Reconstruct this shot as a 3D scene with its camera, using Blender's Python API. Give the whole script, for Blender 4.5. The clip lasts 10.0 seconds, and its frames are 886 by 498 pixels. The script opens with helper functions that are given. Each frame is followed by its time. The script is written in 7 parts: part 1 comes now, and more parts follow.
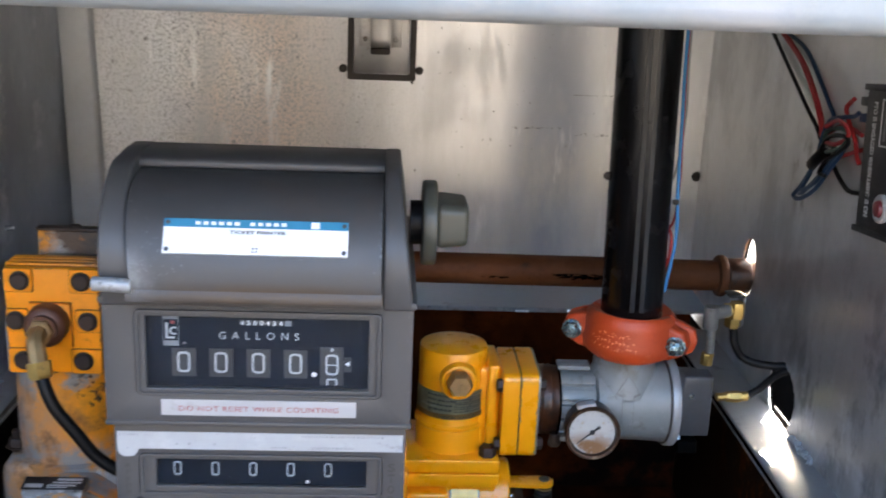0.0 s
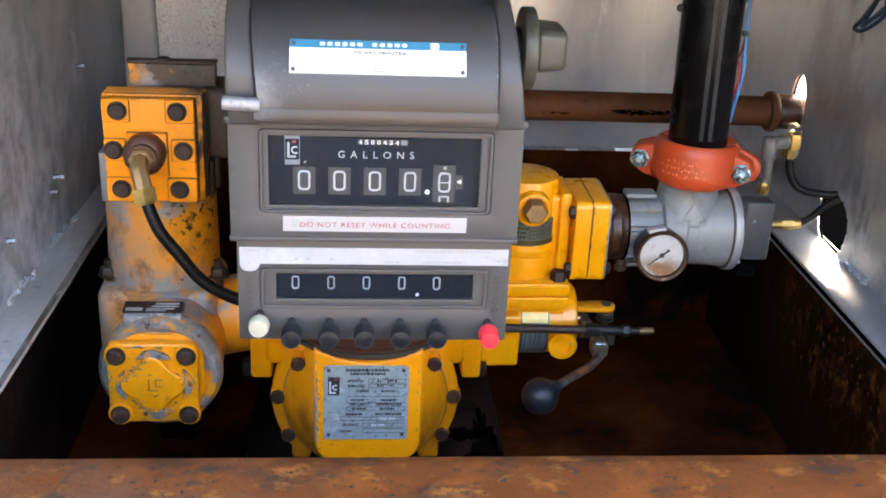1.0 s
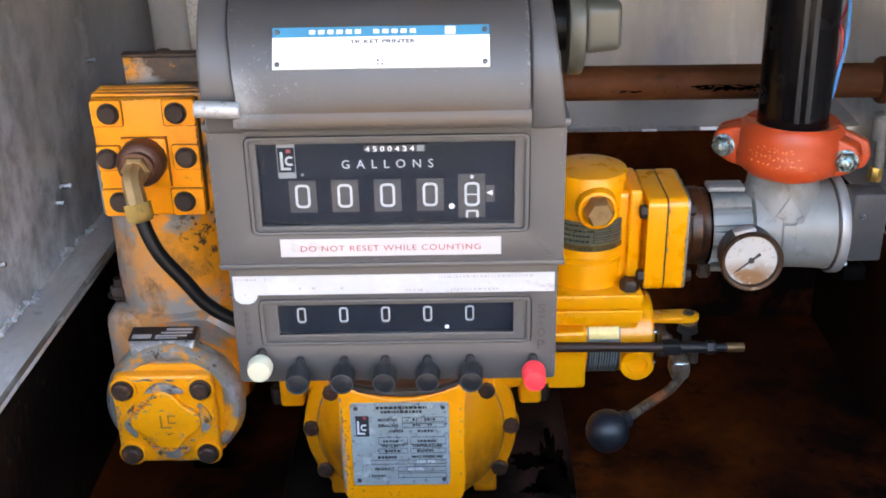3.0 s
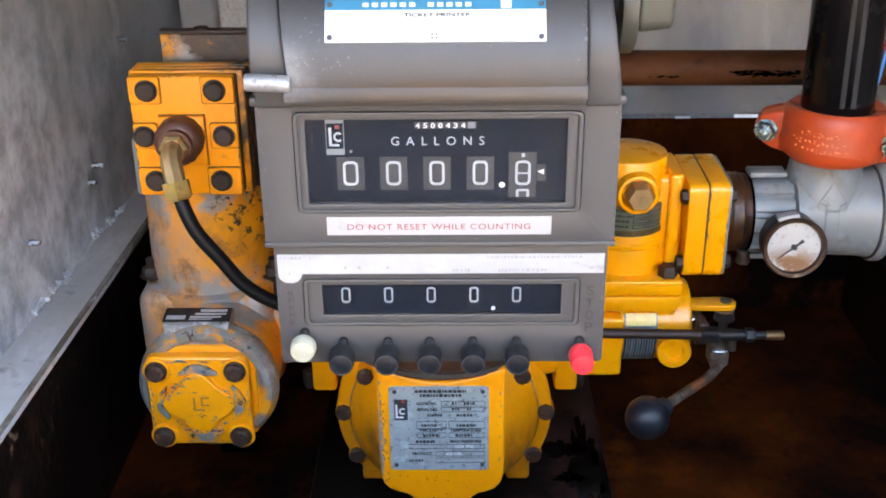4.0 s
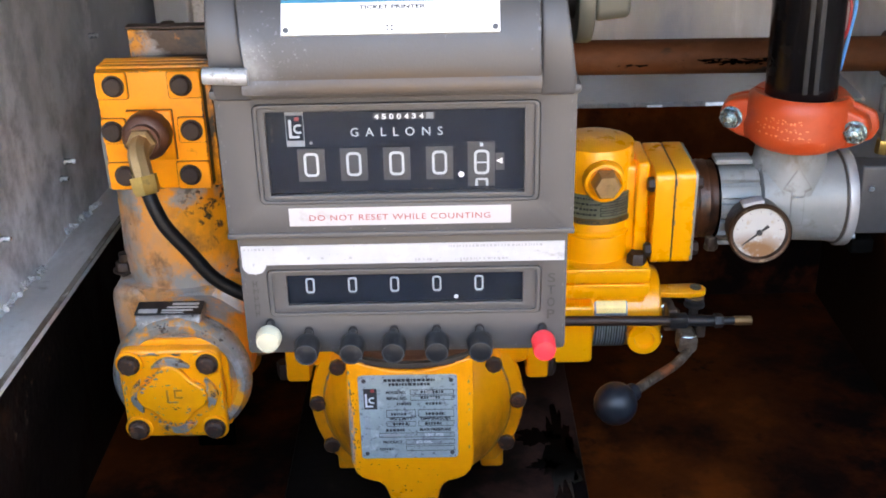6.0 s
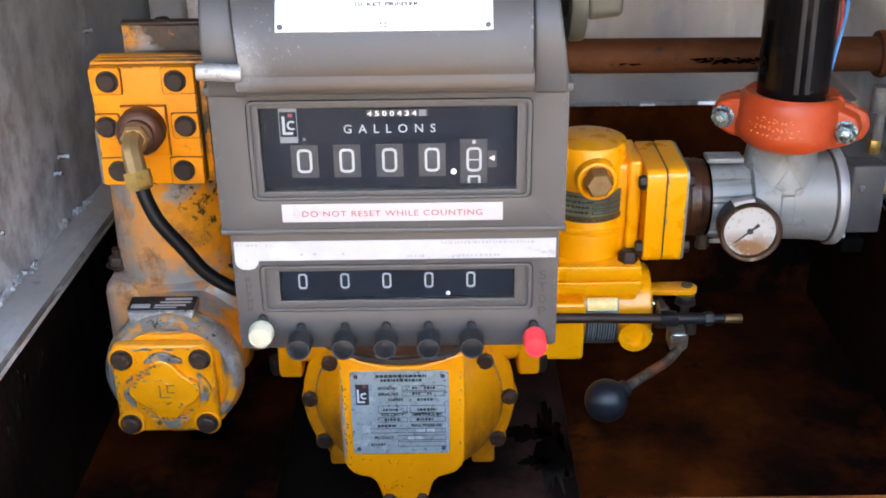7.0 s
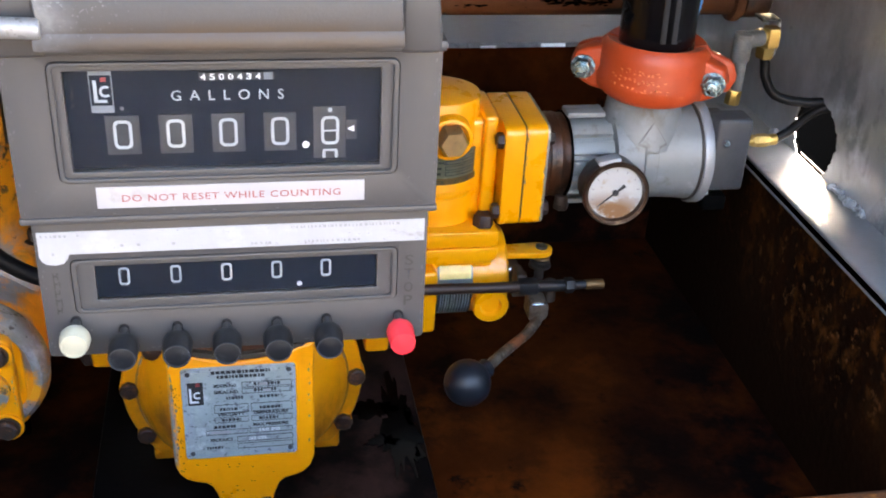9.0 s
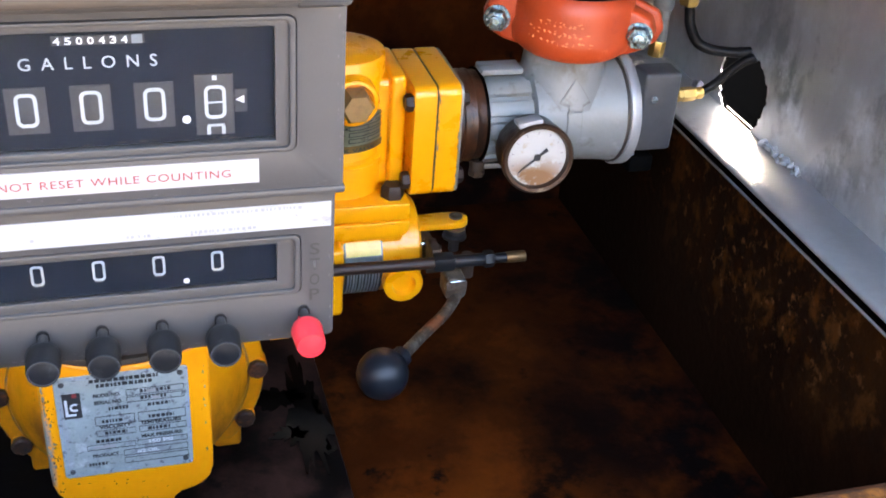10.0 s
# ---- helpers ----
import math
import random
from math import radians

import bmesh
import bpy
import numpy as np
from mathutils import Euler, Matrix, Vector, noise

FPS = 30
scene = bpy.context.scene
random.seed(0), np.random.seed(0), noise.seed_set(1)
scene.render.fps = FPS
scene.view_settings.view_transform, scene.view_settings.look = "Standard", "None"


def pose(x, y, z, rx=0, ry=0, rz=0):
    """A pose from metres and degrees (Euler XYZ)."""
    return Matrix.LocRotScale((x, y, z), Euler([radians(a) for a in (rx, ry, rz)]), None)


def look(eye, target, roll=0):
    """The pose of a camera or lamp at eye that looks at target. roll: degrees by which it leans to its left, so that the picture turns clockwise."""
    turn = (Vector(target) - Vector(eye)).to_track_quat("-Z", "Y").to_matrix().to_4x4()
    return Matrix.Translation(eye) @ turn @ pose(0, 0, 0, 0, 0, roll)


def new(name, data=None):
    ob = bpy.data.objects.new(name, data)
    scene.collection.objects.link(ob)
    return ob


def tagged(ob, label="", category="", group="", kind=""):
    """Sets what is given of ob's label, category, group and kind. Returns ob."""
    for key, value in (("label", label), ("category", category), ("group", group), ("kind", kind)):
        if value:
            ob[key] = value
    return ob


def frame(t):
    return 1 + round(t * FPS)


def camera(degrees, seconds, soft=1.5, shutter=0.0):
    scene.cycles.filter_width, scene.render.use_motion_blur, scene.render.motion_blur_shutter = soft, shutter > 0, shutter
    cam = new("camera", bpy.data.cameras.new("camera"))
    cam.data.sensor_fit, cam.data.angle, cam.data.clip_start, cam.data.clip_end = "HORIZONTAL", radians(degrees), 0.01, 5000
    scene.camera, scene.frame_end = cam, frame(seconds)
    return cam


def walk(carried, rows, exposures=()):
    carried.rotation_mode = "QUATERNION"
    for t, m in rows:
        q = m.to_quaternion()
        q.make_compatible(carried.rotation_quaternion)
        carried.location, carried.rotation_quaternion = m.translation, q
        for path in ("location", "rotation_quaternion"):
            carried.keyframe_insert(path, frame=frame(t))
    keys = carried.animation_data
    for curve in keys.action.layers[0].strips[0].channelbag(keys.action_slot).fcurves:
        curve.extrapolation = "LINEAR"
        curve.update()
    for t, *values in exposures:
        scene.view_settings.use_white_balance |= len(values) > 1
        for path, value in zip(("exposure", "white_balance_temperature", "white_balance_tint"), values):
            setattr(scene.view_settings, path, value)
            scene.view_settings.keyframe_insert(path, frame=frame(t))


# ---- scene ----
cam = camera(43.2, 10.0, soft=1.8, shutter=0.2)
PATH = [
    (0, (-0.03, -0.002, 0.798), (0.08, 1.914, 0.237), 2.4),
    (0.1, (-0.032, -0.028, 0.806), (0.041, 1.884, 0.234), 1.9),
    (0.2, (-0.039, -0.049, 0.809), (0.023, 1.860, 0.222), 2.2),
    (0.4, (-0.061, -0.074, 0.799), (0.019, 1.811, 0.141), 3.8),
    (0.5, (-0.073, -0.074, 0.794), (0.003, 1.801, 0.102), 4.1),
    (0.7, (-0.111, -0.065, 0.787), (0.015, 1.787, 0.046), 3.7),
    (1, (-0.147, -0.051, 0.77), (0.025, 1.783, -0.009), 2.7),
    (1.5, (-0.156, -0.013, 0.763), (0.003, 1.804, -0.059), 2.5),
    (2, (-0.123, 0.045, 0.756), (-0.082, 1.871, -0.06), 0.3),
    (2.5, (-0.084, 0.094, 0.747), (-0.098, 1.917, -0.075), -1.2),
    (2.7, (-0.076, 0.107, 0.748), (-0.093, 1.925, -0.086), -1.2),
    (4, (-0.111, 0.12, 0.732), (-0.136, 1.931, -0.117), -0.6),
    (4.5, (-0.113, 0.129, 0.73), (-0.155, 1.932, -0.134), -0.4),
    (5, (-0.101, 0.125, 0.736), (-0.132, 1.931, -0.123), -0.9),
    (5.5, (-0.09, 0.117, 0.732), (-0.109, 1.923, -0.127), -1.4),
    (7, (-0.087, 0.107, 0.734), (-0.091, 1.911, -0.13), -0.8),
    (7.5, (-0.086, 0.136, 0.722), (-0.093, 1.907, -0.207), -0.3),
    (8, (-0.096, 0.163, 0.715), (0.024, 1.925, -0.223), 2.9),
    (8.5, (-0.114, 0.196, 0.721), (0.122, 1.949, -0.213), 3.6),
    (9, (-0.117, 0.225, 0.719), (0.229, 1.935, -0.261), 3.2),
    (9.5, (-0.113, 0.256, 0.702), (0.347, 1.904, -0.334), 3.5),
    (10, (-0.107, 0.313, 0.69), (0.411, 1.938, -0.355), 4.4),
]
EXPOSURE = [(0.0, 4.00, 6600, 11), (0.5, 4.26, 7000, 13), (1.0, 4.50, 7400, 15), (2.0, 4.64, 7600, 15), (7.0, 4.66, 7700, 15), (8.0, 4.57, 7700, 15), (9.0, 4.64, 7500, 15), (10.0, 4.88, 7300, 16)]
walk(cam, [(t, look(eye, target, roll)) for t, eye, target, roll in PATH], EXPOSURE)

# ---- light ----
SUN = Vector((0.92, 1.74, 1.0)).normalized()
world = bpy.data.worlds.new("sky")
scene.world = world
world.use_nodes = True
wn = world.node_tree.nodes
sky = wn.new("ShaderNodeTexSky")
sky.sky_type, sky.sun_disc = "NISHITA", False
sky.sun_elevation, sky.sun_rotation = math.asin(SUN.z), math.atan2(SUN.x, SUN.y)
sky.air_density, sky.dust_density, sky.ozone_density = 1.0, 4.0, 1.0
world.node_tree.links.new(sky.outputs[0], wn["Background"].inputs[0])
wn["Background"].inputs[1].default_value = 0.15
sun = new("sun", bpy.data.lights.new("sun", "SUN"))
sun.data.energy, sun.data.angle, sun.data.color = 2.6, radians(0.5), (1.0, 0.96, 0.91)
sun.matrix_world = look(SUN * 5, (0, 0, 0))


# ---- materials ----
def mat(name, base, rough=0.5, metal=0.0, var=0.12, scale=40.0, stretch=(1, 1, 1), layers=(), bump=(400.0, 0.05), rvar=0.1,
        coat=0.0, spec=0.5, random=0.0):
    """A surface: base colour with soft variation, worn or stained layers (colour, scale, low, high, rough, metal, stretch), fine relief."""
    m = bpy.data.materials.new(name)
    m.use_nodes = True
    nt = m.node_tree
    N, L = nt.nodes.new, nt.links.new
    bsdf = nt.nodes["Principled BSDF"]
    tc = N("ShaderNodeTexCoord")

    def coords(st):
        mp = N("ShaderNodeMapping")
        mp.inputs["Scale"].default_value = st
        L(tc.outputs["Object"], mp.inputs["Vector"])
        return mp.outputs[0]

    def noise_tex(sc, st=(1, 1, 1), detail=6.0, roughness=0.6):
        n = N("ShaderNodeTexNoise")
        n.inputs["Scale"].default_value, n.inputs["Detail"].default_value = sc, detail
        n.inputs["Roughness"].default_value = roughness
        L(coords(st), n.inputs["Vector"])
        return n.outputs[0]

    def remap(v, a, b, c, d):
        r = N("ShaderNodeMapRange")
        for i, x in enumerate((a, b, c, d)):
            r.inputs[i + 1].default_value = x
        L(v, r.inputs[0])
        return r.outputs[0]

    def mix_col(f, a, b, kind="MIX"):
        x = N("ShaderNodeMix")
        x.data_type, x.blend_type = "RGBA", kind
        for sock, v in ((x.inputs[0], f), (x.inputs[6], a), (x.inputs[7], b)):
            if isinstance(v, (int, float)):
                sock.default_value = v
            elif isinstance(v, tuple):
                sock.default_value = (*v, 1)
            else:
                L(v, sock)
        return x.outputs[2]

    def mix_val(f, a, b):
        x = N("ShaderNodeMix")
        for sock, v in ((x.inputs[0], f), (x.inputs[2], a), (x.inputs[3], b)):
            if isinstance(v, (int, float)):
                sock.default_value = v
            else:
                L(v, sock)
        return x.outputs[0]

    big = noise_tex(scale, stretch)
    fine = noise_tex(scale * 7, stretch)
    shade = N("ShaderNodeMath")
    shade.operation = "ADD"
    L(remap(big, 0.25, 0.75, 1 - var, 1 + var), shade.inputs[0])
    L(remap(fine, 0.25, 0.75, -var * 0.4, var * 0.4), shade.inputs[1])
    sh = shade.outputs[0]
    if random:
        oi = N("ShaderNodeObjectInfo")
        add = N("ShaderNodeMath")
        add.operation = "ADD"
        L(sh, add.inputs[0])
        L(remap(oi.outputs["Random"], 0, 1, -random, random), add.inputs[1])
        sh = add.outputs[0]
    col = mix_col(1.0, base, sh, "MULTIPLY")
    ro = remap(big, 0.2, 0.8, max(0.03, rough - rvar), min(1, rough + rvar))
    me = metal
    for lay in layers:
        c, sc, lo, hi, r, mt = lay[:6]
        st = lay[6] if len(lay) > 6 else (1, 1, 1)
        f = remap(noise_tex(sc, st, 8.0, 0.65), lo, hi, 0, 1)
        if len(lay) > 7:
            centre, radius, squash = lay[7]
            v = N("ShaderNodeVectorMath")
            v.operation = "MULTIPLY_ADD"
            L(tc.outputs["Object"], v.inputs[0])
            v.inputs[1].default_value = squash
            v.inputs[2].default_value = [-c * s for c, s in zip(centre, squash)]
            n = N("ShaderNodeVectorMath")
            n.operation = "LENGTH"
            L(v.outputs[0], n.inputs[0])
            k = N("ShaderNodeMath")
            k.operation = "MULTIPLY"
            L(f, k.inputs[0])
            L(remap(n.outputs["Value"], radius * 0.4, radius, 1, 0), k.inputs[1])
            f = k.outputs[0]
        col, ro, me = mix_col(f, col, c), mix_val(f, ro, r), mix_val(f, me, mt)
    L(col, bsdf.inputs["Base Color"])
    L(ro, bsdf.inputs["Roughness"])
    if isinstance(me, (int, float)):
        bsdf.inputs["Metallic"].default_value = me
    else:
        L(me, bsdf.inputs["Metallic"])
    bsdf.inputs["Coat Weight"].default_value = coat
    bsdf.inputs["Specular IOR Level"].default_value = spec
    if bump:
        b = N("ShaderNodeBump")
        b.inputs["Strength"].default_value, b.inputs["Distance"].default_value = bump[1], 0.002
        L(noise_tex(bump[0], stretch), b.inputs["Height"])
        L(b.outputs[0], bsdf.inputs["Normal"])
    return m


ALU_BACK = mat("aluminium_sheet_stained", (0.71, 0.712, 0.715), 0.36, 0.72, 0.13, 9, (1, 1, 0.25), bump=(80, 0.12), rvar=0.14, layers=[
    ((0.70, 0.70, 0.69), 45, 0.54, 0.72, 0.55, 0.6, (1, 1, 0.25)),
    # peach patch: the rusty lip's reflection painted into the sheet
    ((0.82, 0.70, 0.62), 10, 0.28, 0.55, 0.50, 0.6, (1, 1, 0.5), ((-0.20, 0.0, 0.27), 0.13, (1.0, 1, 0.6))),
    ((0.50, 0.50, 0.495), 240, 0.46, 0.62, 0.7, 0.1, (1, 1, 1), ((-0.32, 0.0, 0.28), 0.36, (1.0, 1, 0.7))), ((0.36, 0.355, 0.35), 130, 0.585, 0.66, 0.7, 0.2, (1, 1, 0.8), ((-0.30, 0.0, 0.32), 0.34, (1.0, 1, 0.7))), ((0.46, 0.49, 0.55), 9, 0.15, 0.50, 0.5, 0.6, (1, 1, 0.3), ((0.20, 0.0, 0.20), 0.17, (2.4, 1, 0.6))),
    ((0.12, 0.12, 0.12), 30, 0.66, 0.68, 0.7, 0.2, (0.3, 1, 3.0), ((0.12, 0.0, 0.28), 0.12, (1.0, 1, 1.0))),
    ((0.62, 0.62, 0.61), 10, 0.50, 0.70, 0.55, 0.6, (1, 1, 0.4)),
    ((0.76, 0.74, 0.715), 6, 0.54, 0.72, 0.50, 0.6, (1, 1, 0.35)),
    ((0.22, 0.215, 0.21), 110, 0.66, 0.70, 0.7, 0.3, (1, 1, 0.7)),
    ((0.88, 0.88, 0.87), 30, 0.58, 0.70, 0.5, 0.6, (1, 1, 0.2))])
# for the unseen roof: dark, to take light off the tops below
CEILING = mat("dull_grey_roof_paint", (0.16, 0.16, 0.16), 0.6, 0.0, 0.12, 8, bump=(60, 0.1), layers=[((0.10, 0.095, 0.09), 12, 0.55, 0.7, 0.7, 0.0)])
ALU_POST = mat("aluminium_post", (0.56, 0.575, 0.585), 0.45, 0.3, 0.08, 12, bump=(60, 0.05), layers=[((0.40, 0.40, 0.40), 20, 0.60, 0.74, 0.5, 0.3, (1, 1, 0.3))])
# darker copy of the side-wall sheet, with a pale pool low by the ledge
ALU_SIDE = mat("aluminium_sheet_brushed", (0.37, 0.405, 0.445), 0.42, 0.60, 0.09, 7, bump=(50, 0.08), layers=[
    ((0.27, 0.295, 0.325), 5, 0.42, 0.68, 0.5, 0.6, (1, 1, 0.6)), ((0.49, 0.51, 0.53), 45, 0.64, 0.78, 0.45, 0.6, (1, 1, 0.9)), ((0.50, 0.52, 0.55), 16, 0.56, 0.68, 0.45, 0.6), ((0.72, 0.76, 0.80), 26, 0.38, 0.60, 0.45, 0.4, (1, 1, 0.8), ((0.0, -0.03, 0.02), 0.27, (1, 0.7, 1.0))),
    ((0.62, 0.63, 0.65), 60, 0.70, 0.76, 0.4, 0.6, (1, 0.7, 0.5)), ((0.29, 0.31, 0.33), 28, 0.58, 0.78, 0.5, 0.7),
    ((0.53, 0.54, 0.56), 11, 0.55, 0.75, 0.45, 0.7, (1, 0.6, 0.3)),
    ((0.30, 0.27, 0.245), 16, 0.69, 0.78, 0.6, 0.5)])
ALU_EDGE = mat("aluminium_angle", (0.36, 0.365, 0.37), 0.38, 0.70, 0.10, 14, bump=(80, 0.05), layers=[
    ((0.22, 0.20, 0.18), 30, 0.62, 0.74, 0.6, 0.4)])
# lit copy of ALU_EDGE for the left ledge, brightness put into the base
ALU_LEFT = mat("aluminium_angle_lit", (0.47, 0.475, 0.48), 0.42, 0.55, 0.12, 14, bump=(80, 0.05), layers=[
    ((0.26, 0.24, 0.22), 30, 0.62, 0.74, 0.6, 0.4), ((0.62, 0.63, 0.64), 20, 0.56, 0.70, 0.4, 0.5, (1, 0.4, 1))])
# shaded copy of ALU_EDGE for the right ledge; its stains are real
ALU_EDGE_SHADED = mat("aluminium_angle_shaded", (0.29, 0.30, 0.31), 0.42, 0.55, 0.14, 14, bump=(80, 0.05), layers=[
    ((0.10, 0.092, 0.085), 26, 0.60, 0.74, 0.6, 0.4), ((0.34, 0.345, 0.35), 40, 0.62, 0.74, 0.4, 0.5, (1, 0.4, 1))])
PAINT_BEAM = mat("grey_white_paint", (0.30, 0.325, 0.335), 0.40, 0.3, 0.06, 12, layers=[
    ((0.36, 0.33, 0.29), 22, 0.66, 0.78, 0.6, 0.1, (0.4, 1, 1)), ((0.37, 0.375, 0.38), 9, 0.52, 0.66, 0.35, 0.2)])
EDGE_DIRT = mat("stained_aluminium_edge", (0.17, 0.155, 0.135), 0.6, 0.3, 0.25, 60, bump=(200, 0.3), layers=[
    ((0.07, 0.048, 0.03), 40, 0.48, 0.60, 0.7, 0.1, (1, 0.5, 1)), ((0.40, 0.38, 0.34), 90, 0.60, 0.70, 0.5, 0.3, (1, 0.4, 1))])
BRACKET_BROWN = mat("dull_brown_grey_steel", (0.055, 0.046, 0.038), 0.6, 0.1, 0.2, 40, bump=(200, 0.2))
RED_DULL = mat("dull_red_lens", (0.20, 0.03, 0.035), 0.35, 0.0, 0.1, 90, bump=None)
# same sheet as ALU_SIDE, base paler for the right wall's light; real scuffs
ALU_RIGHT = mat("aluminium_sheet_scuffed_lit", (0.66, 0.68, 0.69), 0.34, 0.80, 0.12, 7, bump=(50, 0.08), layers=[
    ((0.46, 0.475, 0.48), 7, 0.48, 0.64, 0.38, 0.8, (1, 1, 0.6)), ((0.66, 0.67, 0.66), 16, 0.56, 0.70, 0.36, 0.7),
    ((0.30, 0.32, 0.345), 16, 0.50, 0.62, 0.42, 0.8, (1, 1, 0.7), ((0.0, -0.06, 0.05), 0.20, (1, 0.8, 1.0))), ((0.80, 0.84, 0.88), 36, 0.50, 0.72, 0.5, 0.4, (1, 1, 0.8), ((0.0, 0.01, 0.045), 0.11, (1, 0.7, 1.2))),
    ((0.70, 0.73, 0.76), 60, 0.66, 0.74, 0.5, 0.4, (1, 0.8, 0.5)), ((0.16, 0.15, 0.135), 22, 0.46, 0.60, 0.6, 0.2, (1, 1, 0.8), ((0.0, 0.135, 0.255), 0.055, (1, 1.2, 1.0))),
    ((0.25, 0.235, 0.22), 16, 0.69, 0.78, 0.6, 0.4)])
WELD = mat("weld_bead", (0.36, 0.38, 0.40), 0.55, 0.5, 0.25, 160, bump=(160, 0.35), layers=[((0.22, 0.225, 0.23), 120, 0.52, 0.66, 0.6, 0.4)])
RUST_LIP = mat("rusted_steel_lip", (0.125, 0.036, 0.0095), 0.75, 0.0, 0.25, 14, bump=(160, 0.8), spec=0.10, layers=[
    ((0.21, 0.060, 0.012), 10, 0.48, 0.62, 0.8, 0.0), ((0.062, 0.026, 0.013), 22, 0.50, 0.62, 0.75, 0.0, (0.7, 1, 1)), ((0.24, 0.085, 0.018), 46, 0.56, 0.66, 0.8, 0.0, (0.8, 1, 1)),
    ((0.085, 0.052, 0.034), 5, 0.40, 0.60, 0.7, 0.0, (1, 1, 1), ((-0.36, 0.0, 0.2), 0.22, (1, 1, 1))),
    ((0.046, 0.029, 0.018), 40, 0.60, 0.68, 0.6, 0.0, (0.75, 1, 1.2)), ((0.034, 0.026, 0.019), 95, 0.61, 0.66, 0.65, 0.0, (0.8, 1, 1)), ((0.018, 0.014, 0.011), 180, 0.62, 0.66, 0.6, 0.0),
    ((0.30, 0.19, 0.085), 110, 0.68, 0.71, 0.8, 0.0)])
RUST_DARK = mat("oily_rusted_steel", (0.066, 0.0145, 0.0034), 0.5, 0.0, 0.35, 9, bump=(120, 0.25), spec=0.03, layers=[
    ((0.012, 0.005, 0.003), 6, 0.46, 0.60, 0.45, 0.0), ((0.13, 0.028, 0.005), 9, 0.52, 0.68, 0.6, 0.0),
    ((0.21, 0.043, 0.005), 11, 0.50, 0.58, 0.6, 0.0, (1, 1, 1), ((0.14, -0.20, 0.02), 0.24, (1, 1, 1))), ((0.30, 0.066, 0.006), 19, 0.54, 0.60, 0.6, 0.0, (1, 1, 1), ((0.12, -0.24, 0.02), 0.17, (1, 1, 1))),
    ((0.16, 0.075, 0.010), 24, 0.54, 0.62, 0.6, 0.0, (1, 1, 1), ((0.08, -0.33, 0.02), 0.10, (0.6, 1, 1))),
    # black masks: along the right wall, and between strainer and meter
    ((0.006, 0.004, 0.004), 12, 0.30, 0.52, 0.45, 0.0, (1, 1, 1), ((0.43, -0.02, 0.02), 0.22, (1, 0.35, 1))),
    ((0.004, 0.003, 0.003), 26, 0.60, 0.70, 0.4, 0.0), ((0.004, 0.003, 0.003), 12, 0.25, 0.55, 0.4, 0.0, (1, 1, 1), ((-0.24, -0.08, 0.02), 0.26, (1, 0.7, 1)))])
# last layer turns the plate black towards its left front
OILY_PLATE = mat("oily_steel_plate", (0.048, 0.022, 0.017), 0.40, 0.0, 0.30, 12, bump=(140, 0.2), spec=0.2, layers=[
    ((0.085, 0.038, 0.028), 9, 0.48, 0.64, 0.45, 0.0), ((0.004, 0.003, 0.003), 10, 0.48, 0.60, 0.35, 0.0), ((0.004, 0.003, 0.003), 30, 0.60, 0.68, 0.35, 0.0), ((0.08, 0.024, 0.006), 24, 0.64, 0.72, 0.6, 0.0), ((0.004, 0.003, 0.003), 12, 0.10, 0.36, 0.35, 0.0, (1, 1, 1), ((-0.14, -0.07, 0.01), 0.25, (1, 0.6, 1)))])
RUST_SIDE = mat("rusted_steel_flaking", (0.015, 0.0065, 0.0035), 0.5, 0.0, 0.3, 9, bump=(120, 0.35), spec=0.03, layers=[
    # brown masked in near the top, base almost black below
    ((0.042, 0.015, 0.0048), 11, 0.44, 0.60, 0.7, 0.0, (1, 1, 0.55), ((0.0, -0.08, 0.215), 0.22, (1, 0.7, 1.7))), ((0.10, 0.036, 0.010), 26, 0.52, 0.62, 0.7, 0.0, (1, 1, 0.8), ((0.0, 0.0, 0.215), 0.20, (1, 0.6, 1.6))),
    ((0.20, 0.085, 0.030), 90, 0.58, 0.70, 0.6, 0.1, (1, 1, 0.8), ((0.0, 0.03, 0.21), 0.15, (1, 0.6, 1.2)))])
# almost black base, brown masked in towards the front and top
RUST_BLACK = mat("black_rusted_steel", (0.007, 0.0042, 0.0035), 0.5, 0.0, 0.3, 9, bump=(120, 0.35), spec=0.10, layers=[
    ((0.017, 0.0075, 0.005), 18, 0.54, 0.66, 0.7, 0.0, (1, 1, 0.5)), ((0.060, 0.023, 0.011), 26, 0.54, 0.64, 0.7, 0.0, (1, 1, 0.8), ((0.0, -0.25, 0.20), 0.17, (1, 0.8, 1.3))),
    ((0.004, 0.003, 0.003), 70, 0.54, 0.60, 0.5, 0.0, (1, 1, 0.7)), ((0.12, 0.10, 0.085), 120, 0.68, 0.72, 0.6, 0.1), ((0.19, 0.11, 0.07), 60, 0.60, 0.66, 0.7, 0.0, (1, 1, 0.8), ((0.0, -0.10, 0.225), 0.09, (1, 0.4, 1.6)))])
RUST_PIPE = mat("rusted_pipe", (0.098, 0.033, 0.0115), 0.62, 0.05, 0.30, 26, (0.35, 1, 1), bump=(220, 0.3), spec=0.22, layers=[
    ((0.13, 0.050, 0.022), 18, 0.54, 0.7, 0.7, 0.0), ((0.016, 0.012, 0.011), 17, 0.62, 0.66, 0.4, 0.1, (0.35, 1, 1.6))])
YELLOW = mat("yellow_enamel", (0.92, 0.355, 0.005), 0.30, 0.0, 0.05, 30, bump=(90, 0.10), coat=0.25, layers=[
    ((0.60, 0.235, 0.010), 20, 0.62, 0.80, 0.45, 0.0), ((0.20, 0.085, 0.015), 75, 0.72, 0.75, 0.5, 0.0)])
